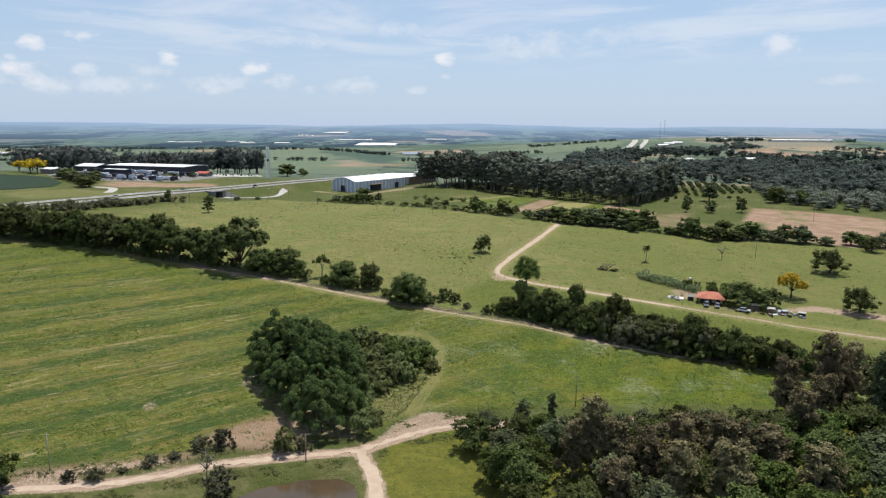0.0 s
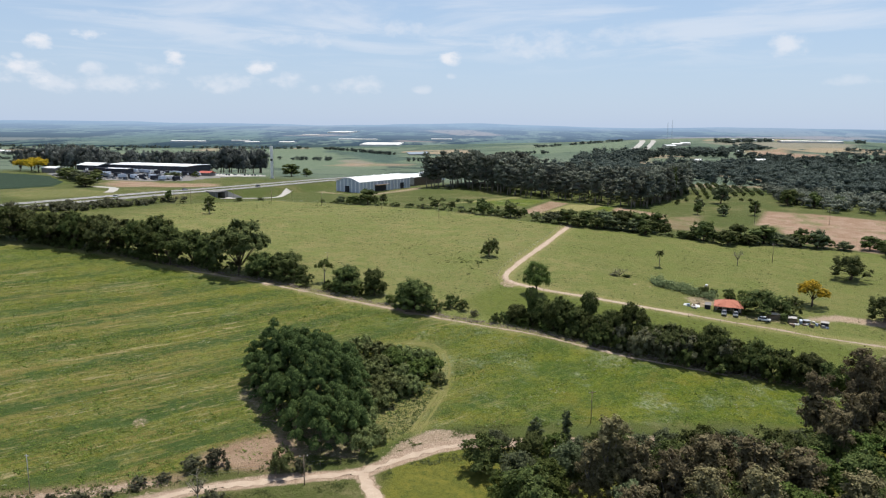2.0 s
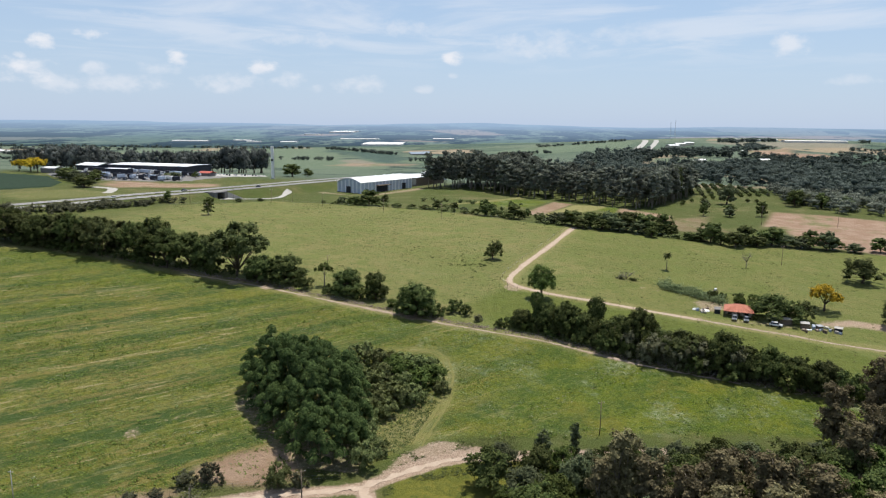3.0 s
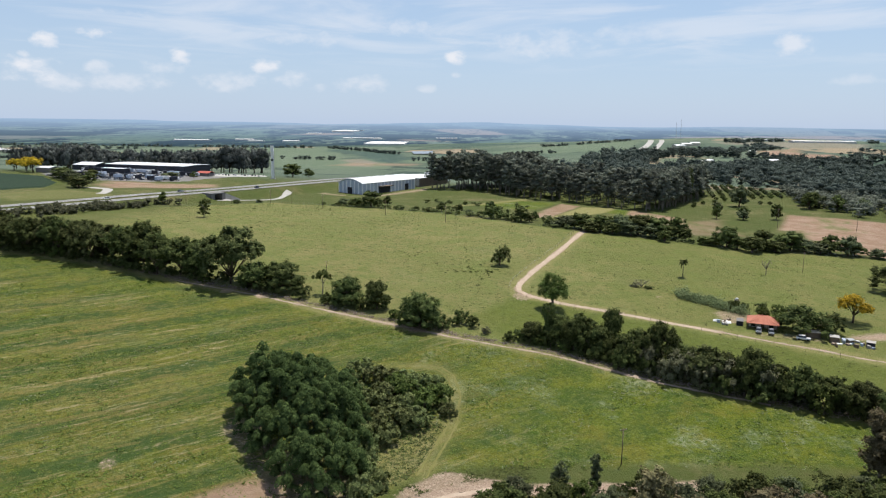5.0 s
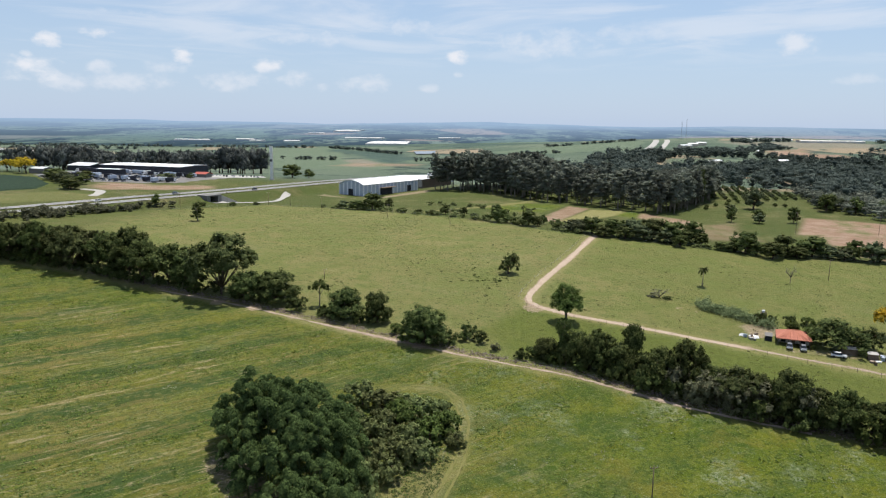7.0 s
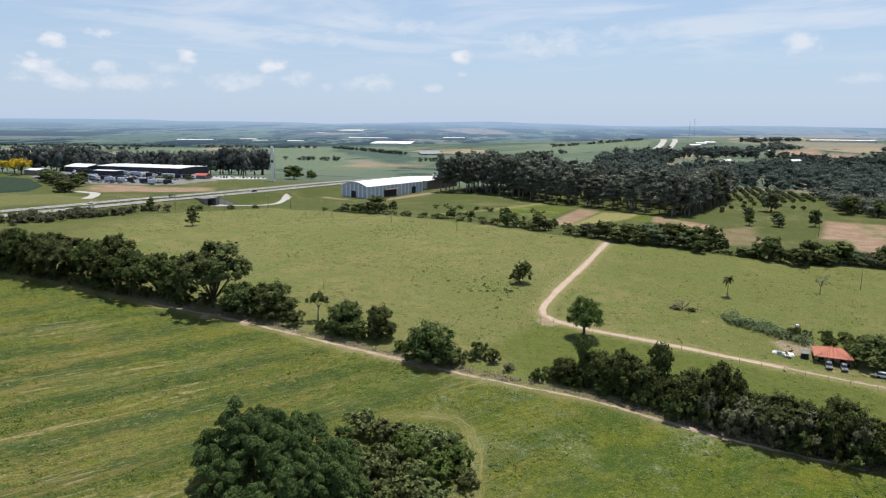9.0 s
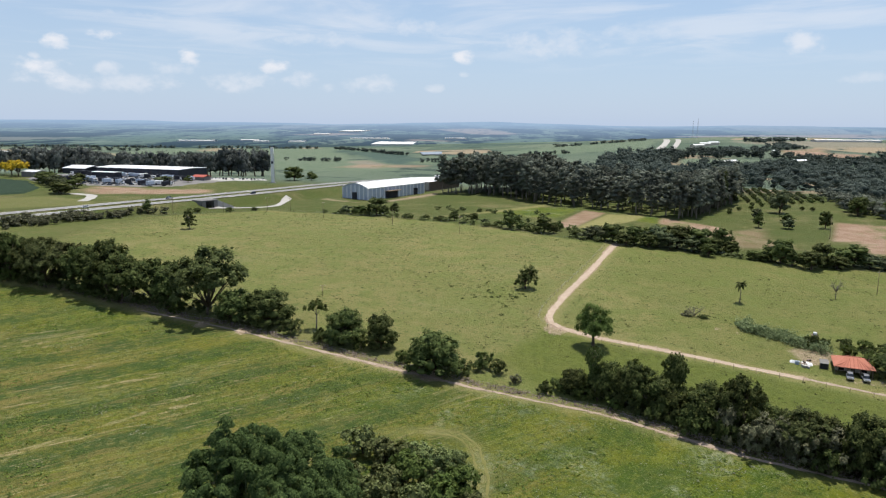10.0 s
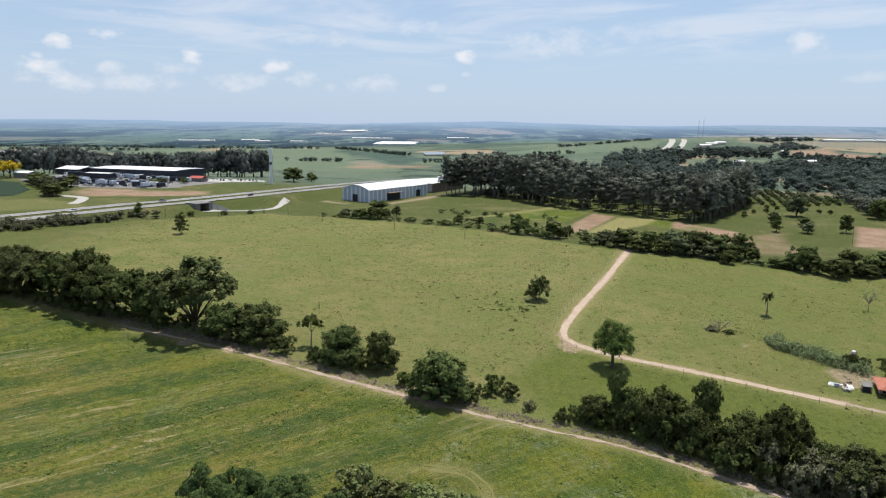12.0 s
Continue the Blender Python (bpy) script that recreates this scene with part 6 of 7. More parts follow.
def hall(name, label, x, y, heading, width, depth, eaves, rise, wall_m, roof_m, bays=0, bay_m=None, doors=()):
    """A sheet-clad hall: walls, ridged roof, optional panel bays and doors."""
    t = thing(name, label, "building", at=frame_at(x, y, heading))
    part("wall", boxed(-width / 2, width / 2, -depth / 2, depth / 2, -2.0, eaves), wall_m, t)
    part("roof", gable_roof(width, depth, eaves, rise), roof_m, t)
    for k in range(bays):
        a = -width / 2 + width * (k + 0.15) / bays
        part("panel", boxed(a, a + width / bays * 0.7, -depth / 2 - 0.12, -depth / 2, 0.4, eaves - 0.5), bay_m, t)
    for a, w, h, m in doors:
        part("door", boxed(a - w / 2, a + w / 2, -depth / 2 - 0.2, -depth / 2 + 0.2, -0.3, h), m, t)
    return t


def arch_hall(x, y, heading, width, length, eaves, rise):
    """The arched warehouse: bowed white roof, blue-grey panels between pale posts, dark boxes for the shade in its
    doorways.
    """
    t = thing("warehouse", "white arched warehouse with blue-grey panelled walls", "warehouse", at=frame_at(x, y, heading))
    n = 14
    prof = [(width * (k / n), eaves + rise * math.sin(math.pi * k / n) ** 0.9) for k in range(n + 1)]
    bm = bmesh.new()
    bm.faces.new([bm.verts.new((a, 0.0, z)) for a, z in [(0, -2.5)] + prof + [(width, -2.5)]])
    part("gable", bm, M_PANEL, t, "blue-grey arched end wall")
    bm = bmesh.new()
    bm.faces.new([bm.verts.new((a, length, z)) for a, z in [(0, -2.5)] + prof + [(width, -2.5)]])
    part("gable", bm, M_PANEL, t, "blue-grey arched end wall")
    part("side_wall", boxed(width - 0.25, width, 0.0, length, -2.5, eaves), M_PANEL, t)
    part("side_wall", boxed(0, 0.25, 0.0, length, -2.5, eaves), M_PANEL, t)
    bm = bmesh.new()
    rings = []
    for end in (-0.7, length + 0.7):
        rings.append([bm.verts.new(((a - width / 2) * 1.04 + width / 2, end, z + 0.12)) for a, z in prof] + [bm.verts.new(((a - width / 2) * 1.05 + width / 2, end, z + 0.42)) for a, z in prof[::-1]])
    m = len(rings[0])
    for k in range(m):
        bm.faces.new((rings[0][k], rings[0][(k + 1) % m], rings[1][(k + 1) % m], rings[1][k]))
    bm.faces.new(rings[0])
    bm.faces.new(rings[1][::-1])
    bmesh.ops.recalc_face_normals(bm, faces=bm.faces)
    part("roof", bm, M_WHITE, t, "bright white bowed sheet roof")
    bays = 15
    for k in range(bays + 1):
        b = length * k / bays
        part("post", boxed(width, width + 0.3, b - 0.55, b + 0.55, -2.5, eaves), M_PANEL_PALE, t, "pale wall panel")
    for k in range(7):
        a = width * k / 6
        part("post", boxed(a - 0.5, a + 0.5, -0.3, 0.0, -2.5, eaves + rise * math.sin(math.pi * min(max(k / 6, 0.04), 0.96)) ** 0.9 - 0.8), M_PANEL_PALE, t, "pale wall panel")
    # doorways are not cut: solid dark boxes paint the shade inside them
    part("door", boxed(9.2, 13.4, -0.45, 0.3, -0.5, 4.6), M_DARK, t, "open doorway, its shade a dark box")
    part("door", boxed(width - 0.2, width + 0.5, 20, 34, -0.5, 4.4), M_DARK, t, "wide open doorway, its shade a dark box")
    part("canopy", boxed(width, width + 4.0, 19, 35, 4.6, 5.0, bevel=0.1), M_WOOD, t, "dull brown canopy over the side door")
    part("door", boxed(width - 0.2, width + 0.45, 54, 59, -0.5, 4.6), M_DARK, t, "doorway, its shade a dark box")
    for k in range(5):
        part("ridge_vent", boxed(width / 2 - 0.6, width / 2 + 0.6, 8 + 12 * k, 10 + 12 * k, eaves + rise + 0.2, eaves + rise + 0.9, bevel=0.1), M_WHITE, t)


arch_hall(-117.5, 595.5, -31, 24, 68, 7.6, 3.4)
hall("factory", "brown block-walled factory building with a pale roof", -60, 682, -31, 30, 44, 6.8, 1.0, M_BLOCK, M_WHITE, 5, M_CONCRETE)
hall("factory", "white-roofed works shed beside the gum trees", -47, 728, -31, 14, 24, 7.5, 1.2, M_PANEL_PALE, M_WHITE)
hall("factory", "long dark-walled factory shed with a bright white roof", -313, 702, -15.4, 90, 37, 7.4, 0.8, M_DARK, M_WHITE, 9, M_CAR_DARK).location.z = 12.2
hall("shed", "white-roofed shed with dark walls", -384, 716, -15.4, 26, 24, 5.4, 2.2, M_DARK, M_WHITE)
hall("shed", "small pale shed with a white roof", -392, 655, -12, 15, 12, 4.2, 1.2, M_CONCRETE_OLD, M_WHITE)
hall("shed", "small shed with a faded red roof", -253, 667, -15, 12, 9, 2.8, 1.6, M_CONCRETE_OLD, M_REDROOF)
hall("canopy", "flat white canopy over the vehicle yard", -334, 664, -15.4, 24, 8, 4.6, 0.3, M_DARK, M_WHITE)


def totem():
    t = thing("sign_tower", "tall white roadside sign tower on a steel mast", "sign tower", at=frame_at(-193, 671, 8))
    part("base", boxed(-2.2, 2.2, -1.6, 1.6, -1, 0.5, bevel=0.1), M_CONCRETE, t)
    part("mast", boxed(-1.15, 1.15, -0.6, 0.6, 0, 28.0, bevel=0.15), M_WHITE, t)
    part("panel", boxed(-1.35, 1.35, -0.8, 0.8, 24.0, 29.5, bevel=0.1), M_WHITE, t)
    part("panel", boxed(-1.0, 0.9, -0.75, 0.75, 16.0, 18.0, bevel=0.1), M_DARK, t, "small dark sign panel")
    part("ladder", boxed(1.3, 1.6, -0.25, 0.25, 0.5, 24.0), M_STEEL, t)


totem()


def underpass():
    """Concrete box portal in the bank, open to the front."""
    t = thing("underpass", "concrete road underpass with a dark opening and wing walls", "underpass", at=pose(-176.5, 490.3, 9.2, 0, 0, 60))
    part("side_wall", boxed(-5.6, -3.0, -0.5, 9, -3, 4.7), M_CONCRETE_OLD, t)
    part("side_wall", boxed(3.0, 5.6, -0.5, 9, -3, 4.7), M_CONCRETE_OLD, t)
    part("lintel", boxed(-5.6, 5.6, -0.6, 9, 4.7, 5.3), M_CONCRETE_OLD, t)
    # near-black backing and floor stand in for the shade inside the passage
    part("back_wall", boxed(-3.0, 3.0, 8.4, 9, -3, 4.7), M_DARK, t)
    part("floor", boxed(-3.0, 3.0, -0.5, 8.4, -3, 0.15), M_DARK, t)
    bm = bmesh.new()
    low = [bm.verts.new(v) for v in ((5.6, -0.5, -3), (15, -4.0, -3), (15, -4.0, 0.4), (5.6, -0.5, 5.0))]
    back = [bm.verts.new(v) for v in ((5.6, 0.0, -3), (15, -3.5, -3), (15, -3.5, 0.4), (5.6, 0.0, 5.0))]
    bm.faces.new(low)
    bm.faces.new(back[::-1])
    for k in range(4):
        bm.faces.new((low[k], back[k], back[(k + 1) % 4], low[(k + 1) % 4]))
    bmesh.ops.recalc_face_normals(bm, faces=bm.faces)
    part("wing_wall", bm, M_CONCRETE, t)


underpass()


def hip_roof(w, d, z0, rise, over, ridge):
    bm = bmesh.new()
    W, D = w / 2 + over, d / 2 + over
    e = [bm.verts.new(v) for v in ((-W, -D, z0), (W, -D, z0), (W, D, z0), (-W, D, z0))]
    u = [bm.verts.new((v.co.x, v.co.y, z0 - 0.16)) for v in e]
    r = [bm.verts.new((-ridge / 2, 0, z0 + rise)), bm.verts.new((ridge / 2, 0, z0 + rise))]
    for f in ((e[0], e[1], r[1], r[0]), (e[1], e[2], r[1]), (e[2], e[3], r[0], r[1]), (e[3], e[0], r[0]), tuple(u[::-1])):
        bm.faces.new(f)
    for k in range(4):
        bm.faces.new((u[k], u[(k + 1) % 4], e[(k + 1) % 4], e[k]))
    bmesh.ops.recalc_face_normals(bm, faces=bm.faces)
    return bm


def farmhouse():
    t = thing("farmhouse", "low farmhouse with a terracotta tiled hip roof and open front porch", "house", at=frame_at(88.5, 267.8, -20, height(88.5, 266) - 0.6))
    part("wall", boxed(-4.2, 4.2, -2.0, 4.0, -1.0, 2.7), M_WALL, t)
    part("roof", hip_roof(8.8, 9.0, 2.7, 1.75, 0.5, 3.4), M_TILE, t, "weathered terracotta tile roof")
    for k in range(11):
        a = -4.6 + 9.2 * k / 10
        bm = bmesh.new()
        s = max(0.0, 1 - abs(a) / 4.9 * 0.72)
        v, f = tube_data([(a, -5.02, 2.74), (a * 0.62 if abs(a) > 1.7 else a, -5.02 + 4.9 * s, 2.74 + 1.75 * s)], [0.09, 0.09], 4)
        vs = [bm.verts.new(p) for p in v]
        for q in f:
            bm.faces.new([vs[i] for i in q])
        part("tile_course", bm, M_TILE, t)
    bm = bmesh.new()
    box(bm, -1.9, 1.9, -0.14, 0.14, 4.38, 4.56, bevel=0.05)
    part("ridge_tile", bm, M_TILE, t)
    for a in (-4.3, -1.5, 1.5, 4.3):
        part("porch_post", boxed(a - 0.09, a + 0.09, -4.6, -4.42, -1.0, 2.6), M_WOOD, t)
    part("porch_floor", boxed(-4.5, 4.5, -4.8, -2.0, -1.0, 0.12), M_CONCRETE, t)
    part("door", boxed(-0.5, 0.5, -2.07, -1.9, 0.1, 2.2), M_WOOD, t)
    for a in (-2.8, 2.6):
        w = part("window", boxed(a - 0.7, a + 0.7, -2.06, -1.9, 0.9, 2.0), M_WOOD, t)
        part("pane", boxed(a - 0.6, a + 0.6, -2.09, -2.05, 1.0, 1.9), M_GLASS, w)


farmhouse()


def lean_to(x, y, heading, w, d, h, roof_m, label, wall_m):
    t = thing("lean_to_shed", label, "shed", at=frame_at(x, y, heading))
    part("wall", boxed(-w / 2 + 0.2, w / 2 - 0.2, -d / 2 + 0.3, d / 2 - 0.2, -0.5, h - 0.25), wall_m, t)
    bm = boxed(-w / 2, w / 2, -d / 2, d / 2, h - 0.1, h, bevel=0.02)
    for v in bm.verts:
        v.co.z += 0.12 * v.co.y
    part("roof", bm, roof_m, t)
    for a in (-1, 1):
        part("post", boxed(a * (w / 2 - 0.1) - 0.06, a * (w / 2 - 0.1) + 0.06, -d / 2, -d / 2 + 0.12, -0.5, h - 0.35), M_WOOD, t)


lean_to(106.0, 255.6, -18, 2.8, 2.2, 1.9, M_CONCRETE, "small patched shed with a pale metal roof", M_WOOD)
lean_to(110.3, 254.4, 14, 2.2, 1.8, 1.5, M_STEEL, "low patched shed with a grey metal roof", M_WOOD)
lean_to(115.4, 252.2, -32, 2.6, 2.0, 1.7, M_CONCRETE, "small dark shed with a dull metal roof", M_DARK)
lean_to(101.0, 259.0, -10, 4.0, 2.2, 2.0, M_WALL, "low pale shelter under the trees", M_WOOD)
lean_to(81.4, 268.6, -20, 2.2, 3.0, 1.7, M_CONCRETE_OLD, "dark lean-to beside the farmhouse", M_DARK)


def tarp(x, y, w, d, seed):
    rng = np.random.RandomState(seed)
    n = 7
    V = [(w * (i / n - 0.5), d * (j / n - 0.5), 0.12 + 0.5 * rng.rand() * math.sin(math.pi * i / n) * math.sin(math.pi * j / n) * (0.5 + rng.rand()) - (0.35 if i in (0, n) or j in (0, n) else 0)) for j in range(n + 1) for i in range(n + 1)]
    F = [(j * (n + 1) + i, j * (n + 1) + i + 1, (j + 1) * (n + 1) + i + 1, (j + 1) * (n + 1) + i) for j in range(n) for i in range(n)]
    ob = new("tarpaulin", mesh_from("tarpaulin", V, F, M_WHITE, False))
    ob.matrix_basis = frame_at(x, y, -20)
    tagged(ob, "crumpled white tarpaulin over a heap beside the house", "tarpaulin")


tarp(77.6, 270.6, 3.6, 2.6, 4)
tarp(74.6, 271.6, 2.2, 2.0, 5)


def junk(n, x0, x1, y0, y1, seed):
    """Crates, sheets and boards lying about the yard, each a thing of its own."""
    r = random.Random(seed)
    for _ in range(n):
        x, y = r.uniform(x0, x1), r.uniform(y0, y1)
        w, d, h = r.uniform(0.5, 1.7), r.uniform(0.4, 1.0), r.uniform(0.2, 0.9)
        m, word = r.choice(((M_WHITE, "white"), (M_DARK, "dark"), (M_CONCRETE, "pale grey"), (M_DARK, "dark"), (M_WOOD, "wooden"), (M_PANEL, "blue-grey"), (M_STONE, "brown")))
        bm = boxed(-w / 2, w / 2, -d / 2, d / 2, -0.1, h, bevel=0.06)
        for v in bm.verts:
            v.co.x += r.uniform(-0.08, 0.08)
            v.co.z += r.uniform(-0.06, 0.06) if v.co.z > 0.1 else 0
        t = thing("crate", word + " crate lying in the farmyard clutter", "crate", "farmyard clutter", at=frame_at(x, y, r.uniform(0, 180)))
        part("body", bm, m, t)
        part("lid", boxed(-w / 2 - 0.04, w / 2 + 0.04, -d / 2 - 0.04, d / 2 + 0.04, h + 0.06, h + 0.12, bevel=0.02), m, t)


junk(22, 104, 118, 250.5, 257, 8)
junk(8, 74, 80, 268, 273, 9)


def tank_stand():
    t = thing("water_tank", "white water tank on a wooden stand", "water tank", at=frame_at(85.6, 284.5, -10))
    for a in (-0.6, 0.6):
        for b in (-0.6, 0.6):
            part("leg", boxed(a - 0.07, a + 0.07, b - 0.07, b + 0.07, -0.5, 3.4), M_WOOD, t)
    part("platform", boxed(-0.9, 0.9, -0.9, 0.9, 3.4, 3.55, bevel=0.02), M_WOOD, t)
    v, f = tube_data([(0, 0, 3.56), (0, 0, 4.2), (0, 0, 4.4)], [0.5, 0.55, 0.3], 14)
    part_mesh("tank", mesh_from("tank", v, f, M_WHITE, False), t)


tank_stand()


def make_car(paint, label, group, long=4.1, tall=1.48, category="car"):
    """A small hatchback: rounded body, glazed cabin, four wheels."""
    t = thing("car", label, category, group)
    bm = boxed(-0.86, 0.86, -long / 2, long / 2, 0.28, 0.86, bevel=0.12)
    part("body", bm, paint, t)
    bm = boxed(-0.76, 0.76, -long * 0.22, long * 0.42, 0.84, tall, bevel=0.1)
    for v in bm.verts:
        if v.co.z > 1.1:
            v.co.y = v.co.y * 0.78 + 0.1
            v.co.x *= 0.86
    part("cabin", bm, M_GLASS, t, "dark glazed cabin")
    part("roof", boxed(-0.62, 0.62, -long * 0.12, long * 0.34, tall - 0.03, tall + 0.03, bevel=0.02), paint, t)
    for a in (-0.8, 0.8):
        for b in (-long * 0.31, long * 0.31):
            v, f = tube_data([(a - 0.1, b, 0.31), (a + 0.1, b, 0.31)], [0.31, 0.31], 12)
            part_mesh("wheel", mesh_from("wheel", v, f, M_RUBBER), t)
    for a in (-0.62, 0.62):
        part("headlight", boxed(a - 0.16, a + 0.16, -long / 2 - 0.02, -long / 2 + 0.06, 0.6, 0.74, bevel=0.02), M_WHITE, t)
    return t


cars = [make_car(M_CAR_WHITE, "white car parked in a yard", "parked cars"), make_car(M_CAR_GREY, "silver car parked in a yard", "parked cars"), make_car(M_CAR_DARK, "dark car parked in a yard", "parked cars")]
spots = [(85.0, 261.6, -22, 1), (88.6, 260.6, -20, 1), (96.8, 256.2, 65, 0)]
rc = random.Random(4)
for row in range(7):
    for col in range(19):
        if rc.random() < 0.2:
            continue
        u, v = -372 + col * 6.2 + rc.uniform(-1, 1), 700 - 0.276 * (col * 6.2 - 13) - 30 - row * 8.5 + rc.uniform(-1.5, 1.5)
        if v > 598:
            spots.append((u, v, -15 + 90 * (row % 2) + rc.uniform(-8, 8), rc.choice((0, 1, 1, 2, 2, 2))))
for k in range(16):
    spots.append((-256 + 3.2 * k, 676 + 0.9 * k + rc.uniform(-4, 4), 20 + rc.uniform(-5, 5), rc.choice((0, 1, 2))))
first = [True] * 3
for x, y, h, k in spots:
    m = pose(x, y, height(x, y) + 0.04, 0, 0, h)
    if first[k]:
        cars[k].matrix_basis, first[k] = m, False
    else:
        copy_thing(cars[k], m)
for k, (x, y, h) in enumerate(((-226.5, 444, -31), (-205, 499, 149), (-168, 545, -22))):
    c = copy_thing(cars[k % 3], pose(x, y, float(road_level(y)) + 0.12, 0, 0, h))
    tagged(c, "car driving on the highway", "car", "cars on the highway")



def make_truck(box_m, label):
    """A box lorry: cab, load box, six wheels."""
    t = thing("lorry", label, "lorry", "lorries in the yard")
    part("load_box", boxed(-1.25, 1.25, -2.4, 4.2, 1.0, 3.7, bevel=0.06), box_m, t)
    bm = boxed(-1.2, 1.2, -4.6, -2.6, 0.6, 2.9, bevel=0.15)
    for v in bm.verts:
        if v.co.y < -4 and v.co.z > 1.8:
            v.co.y += 0.45
    part("cab", bm, M_CAR_WHITE, t)
    part("windscreen", boxed(-1.05, 1.05, -4.62, -4.2, 1.9, 2.6, bevel=0.05), M_GLASS, t)
    part("chassis", boxed(-0.5, 0.5, -4.4, 4.1, 0.6, 1.0), M_DARK, t)
    for b in (-3.6, 2.2, 3.3):
        for a in (-1.1, 1.1):
            v, f = tube_data([(a - 0.14, b, 0.5), (a + 0.14, b, 0.5)], [0.5, 0.5], 12)
            part_mesh("wheel", mesh_from("wheel", v, f, M_RUBBER), t)
    return t


lorries = [make_truck(M_DARK, "lorry with a dark load box parked by the sheds"), make_truck(M_PANEL, "lorry with a blue-grey load box parked by the sheds"), make_truck(M_WHITE, "lorry with a white load box parked by the sheds")]
fresh = [True] * 3
for k in range(38):
    row, col = divmod(k, 19)
    x = -376 + col * 6.6 + rc.uniform(-1.5, 1.5)
    y = 684 - 0.276 * (x + 359) - (0 if row == 0 else rc.choice((44, 52))) + rc.uniform(-2, 2)
    kind = rc.choice((0, 0, 0, 0, 1, 1, 2))
    m = pose(x, y, height(x, y) + 0.02, 0, 0, rc.choice((75, 165, -15)) + rc.uniform(-8, 8))
    if fresh[kind]:
        lorries[kind].matrix_basis, fresh[kind] = m, False
    else:
        copy_thing(lorries[kind], m)

# far houses, greenhouses and masts
for x, y, h, w, d, e, words in [
    (405, 1058, 15, 24, 12, 4, "white-roofed farm building on the far slope"), (300, 1052, 10, 14, 8, 3.5, "small white house on the far slope"), (316, 1066, 25, 12, 8, 3.5, "small white house on the far slope"), (350, 1352, 30, 24, 12, 4.5, "pale house on the far hill"), (372, 1385, 0, 18, 10, 4.5, "pale house on the far hill"), (392, 1404, 20, 20, 10, 4.5, "pale house on the far hill"), (429, 1214, 10, 9, 8, 4, "small white house among far trees"),
    (468, 690, 15, 14, 10, 4.5, "small pale house in a clearing of the wood"), (480, 705, 15, 9, 7, 4, "small pale house in a clearing of the wood"), (-870, 1290, 5, 16, 9, 4, "small pale house in the far village"), (-842, 1268, -20, 14, 9, 4, "small pale house in the far village"), (-815, 1282, 12, 13, 9, 4, "small pale house in the far village"), (-790, 1250, 30, 15, 9, 4, "small pale house in the far village"), (-905, 1330, 0, 14, 9, 4, "small pale house in the far village"), (-760, 1240, 8, 12, 8, 4, "small pale house in the far village"),
]:
    hall("house", words, x, y, h, w, d, e, 1.6, M_WALL, M_WHITE)
for x, y, w, d in [(-262, 2000, 105, 150), (-577, 3130, 90, 240), (-655, 2840, 60, 40), (-540, 2045, 44, 24), (-826, 2050, 100, 22), (-640, 2040, 40, 16), (-700, 2120, 50, 16), (648, 1455, 120, 14), (550, 1500, 90, 8), (-380, 2300, 120, 24), (-120, 2420, 70, 30)]:
    g = hall("greenhouse", "long white greenhouse among the far fields", x, y, 3, w, d * 1.6, 2.6, 1.2, M_PLASTIC, M_PLASTIC)
    g.location.z = float(far_level(np.array([x]), np.array([y]))[0]) if y > 1640 else height(x, y)


def lattice_mast(x, y, tall):
    t = thing("radio_mast", "slim lattice radio mast on the far hill", "radio mast", "radio masts", at=frame_at(x, y, 0))
    for a in (0, 2.1, 4.2):
        v, f = tube_data([(1.6 * math.cos(a), 1.6 * math.sin(a), -1), (0.5 * math.cos(a), 0.5 * math.sin(a), tall)], [0.13, 0.09], 4)
        part_mesh("leg", mesh_from("leg", v, f, M_STEEL), t)
    for k in range(9):
        z = tall * k / 9 + 2
        r = 1.6 - 1.1 * z / tall
        pile = Pile()
        for a, b in ((0, 2.1), (2.1, 4.2), (4.2, 0)):
            pile.add(*tube_data([(r * math.cos(a), r * math.sin(a), z), (r * math.cos(b), r * math.sin(b), z + 1.5)], [0.06, 0.06], 3))
        part_mesh("brace", pile.mesh("brace", M_STEEL), t)


lattice_mast(422, 1648, 37)
lattice_mast(433, 1652, 42)

# ---------------------------------------------------------------- poles, fences, rubble


def make_pole(tall, label):
    t = thing("utility_pole", label, "utility pole", "utility poles")
    v, f = tube_data([(0, 0, -0.5), (0, 0, tall)], [0.12, 0.08], 8)
    part_mesh("pole", mesh_from("pole", v, f, M_WOOD, True), t)
    part("crossarm", boxed(-0.9, 0.9, -0.06, 0.06, tall - 0.6, tall - 0.46, bevel=0.01), M_WOOD, t)
    for a in (-0.75, 0.0, 0.75):
        v, f = tube_data([(a, 0, tall - 0.46), (a, 0, tall - 0.2)], [0.06, 0.04], 6)
        part_mesh("insulator", mesh_from("insulator", v, f, M_WHITE), t)
    return t


pole = make_pole(9.0, "weathered wooden utility pole with a crossarm")
pole.matrix_basis = pose(-24, 414.5, height(-24, 414.5), 0, 0, 20)
for x, y, s in [(-102.6, 467.5, 1.0), (-163, 476.5, 1.0), (-130, 498.5, 0.9), (-184, 457, 1.0), (170.5, 462.5, 1.3), (215, 460, 1.3), (25.4, 177.5, 0.92), (135.3, 346.5, 1.0), (-36.7, 144.6, 0.72), (-65, 304.5, 0.42), (-144, 498, 0.9), (-60, 441, 0.9)]:
    c = copy_thing(pole, Matrix.Identity(4))
    c.matrix_basis = pose(x, y, height(x, y), 0, 0, 20) @ Matrix.Diagonal((1, 1, s, 1))
mast = thing("metal_post", "thin grey metal mast at the edge of the field", "post", at=frame_at(-86, 133.5, 0))
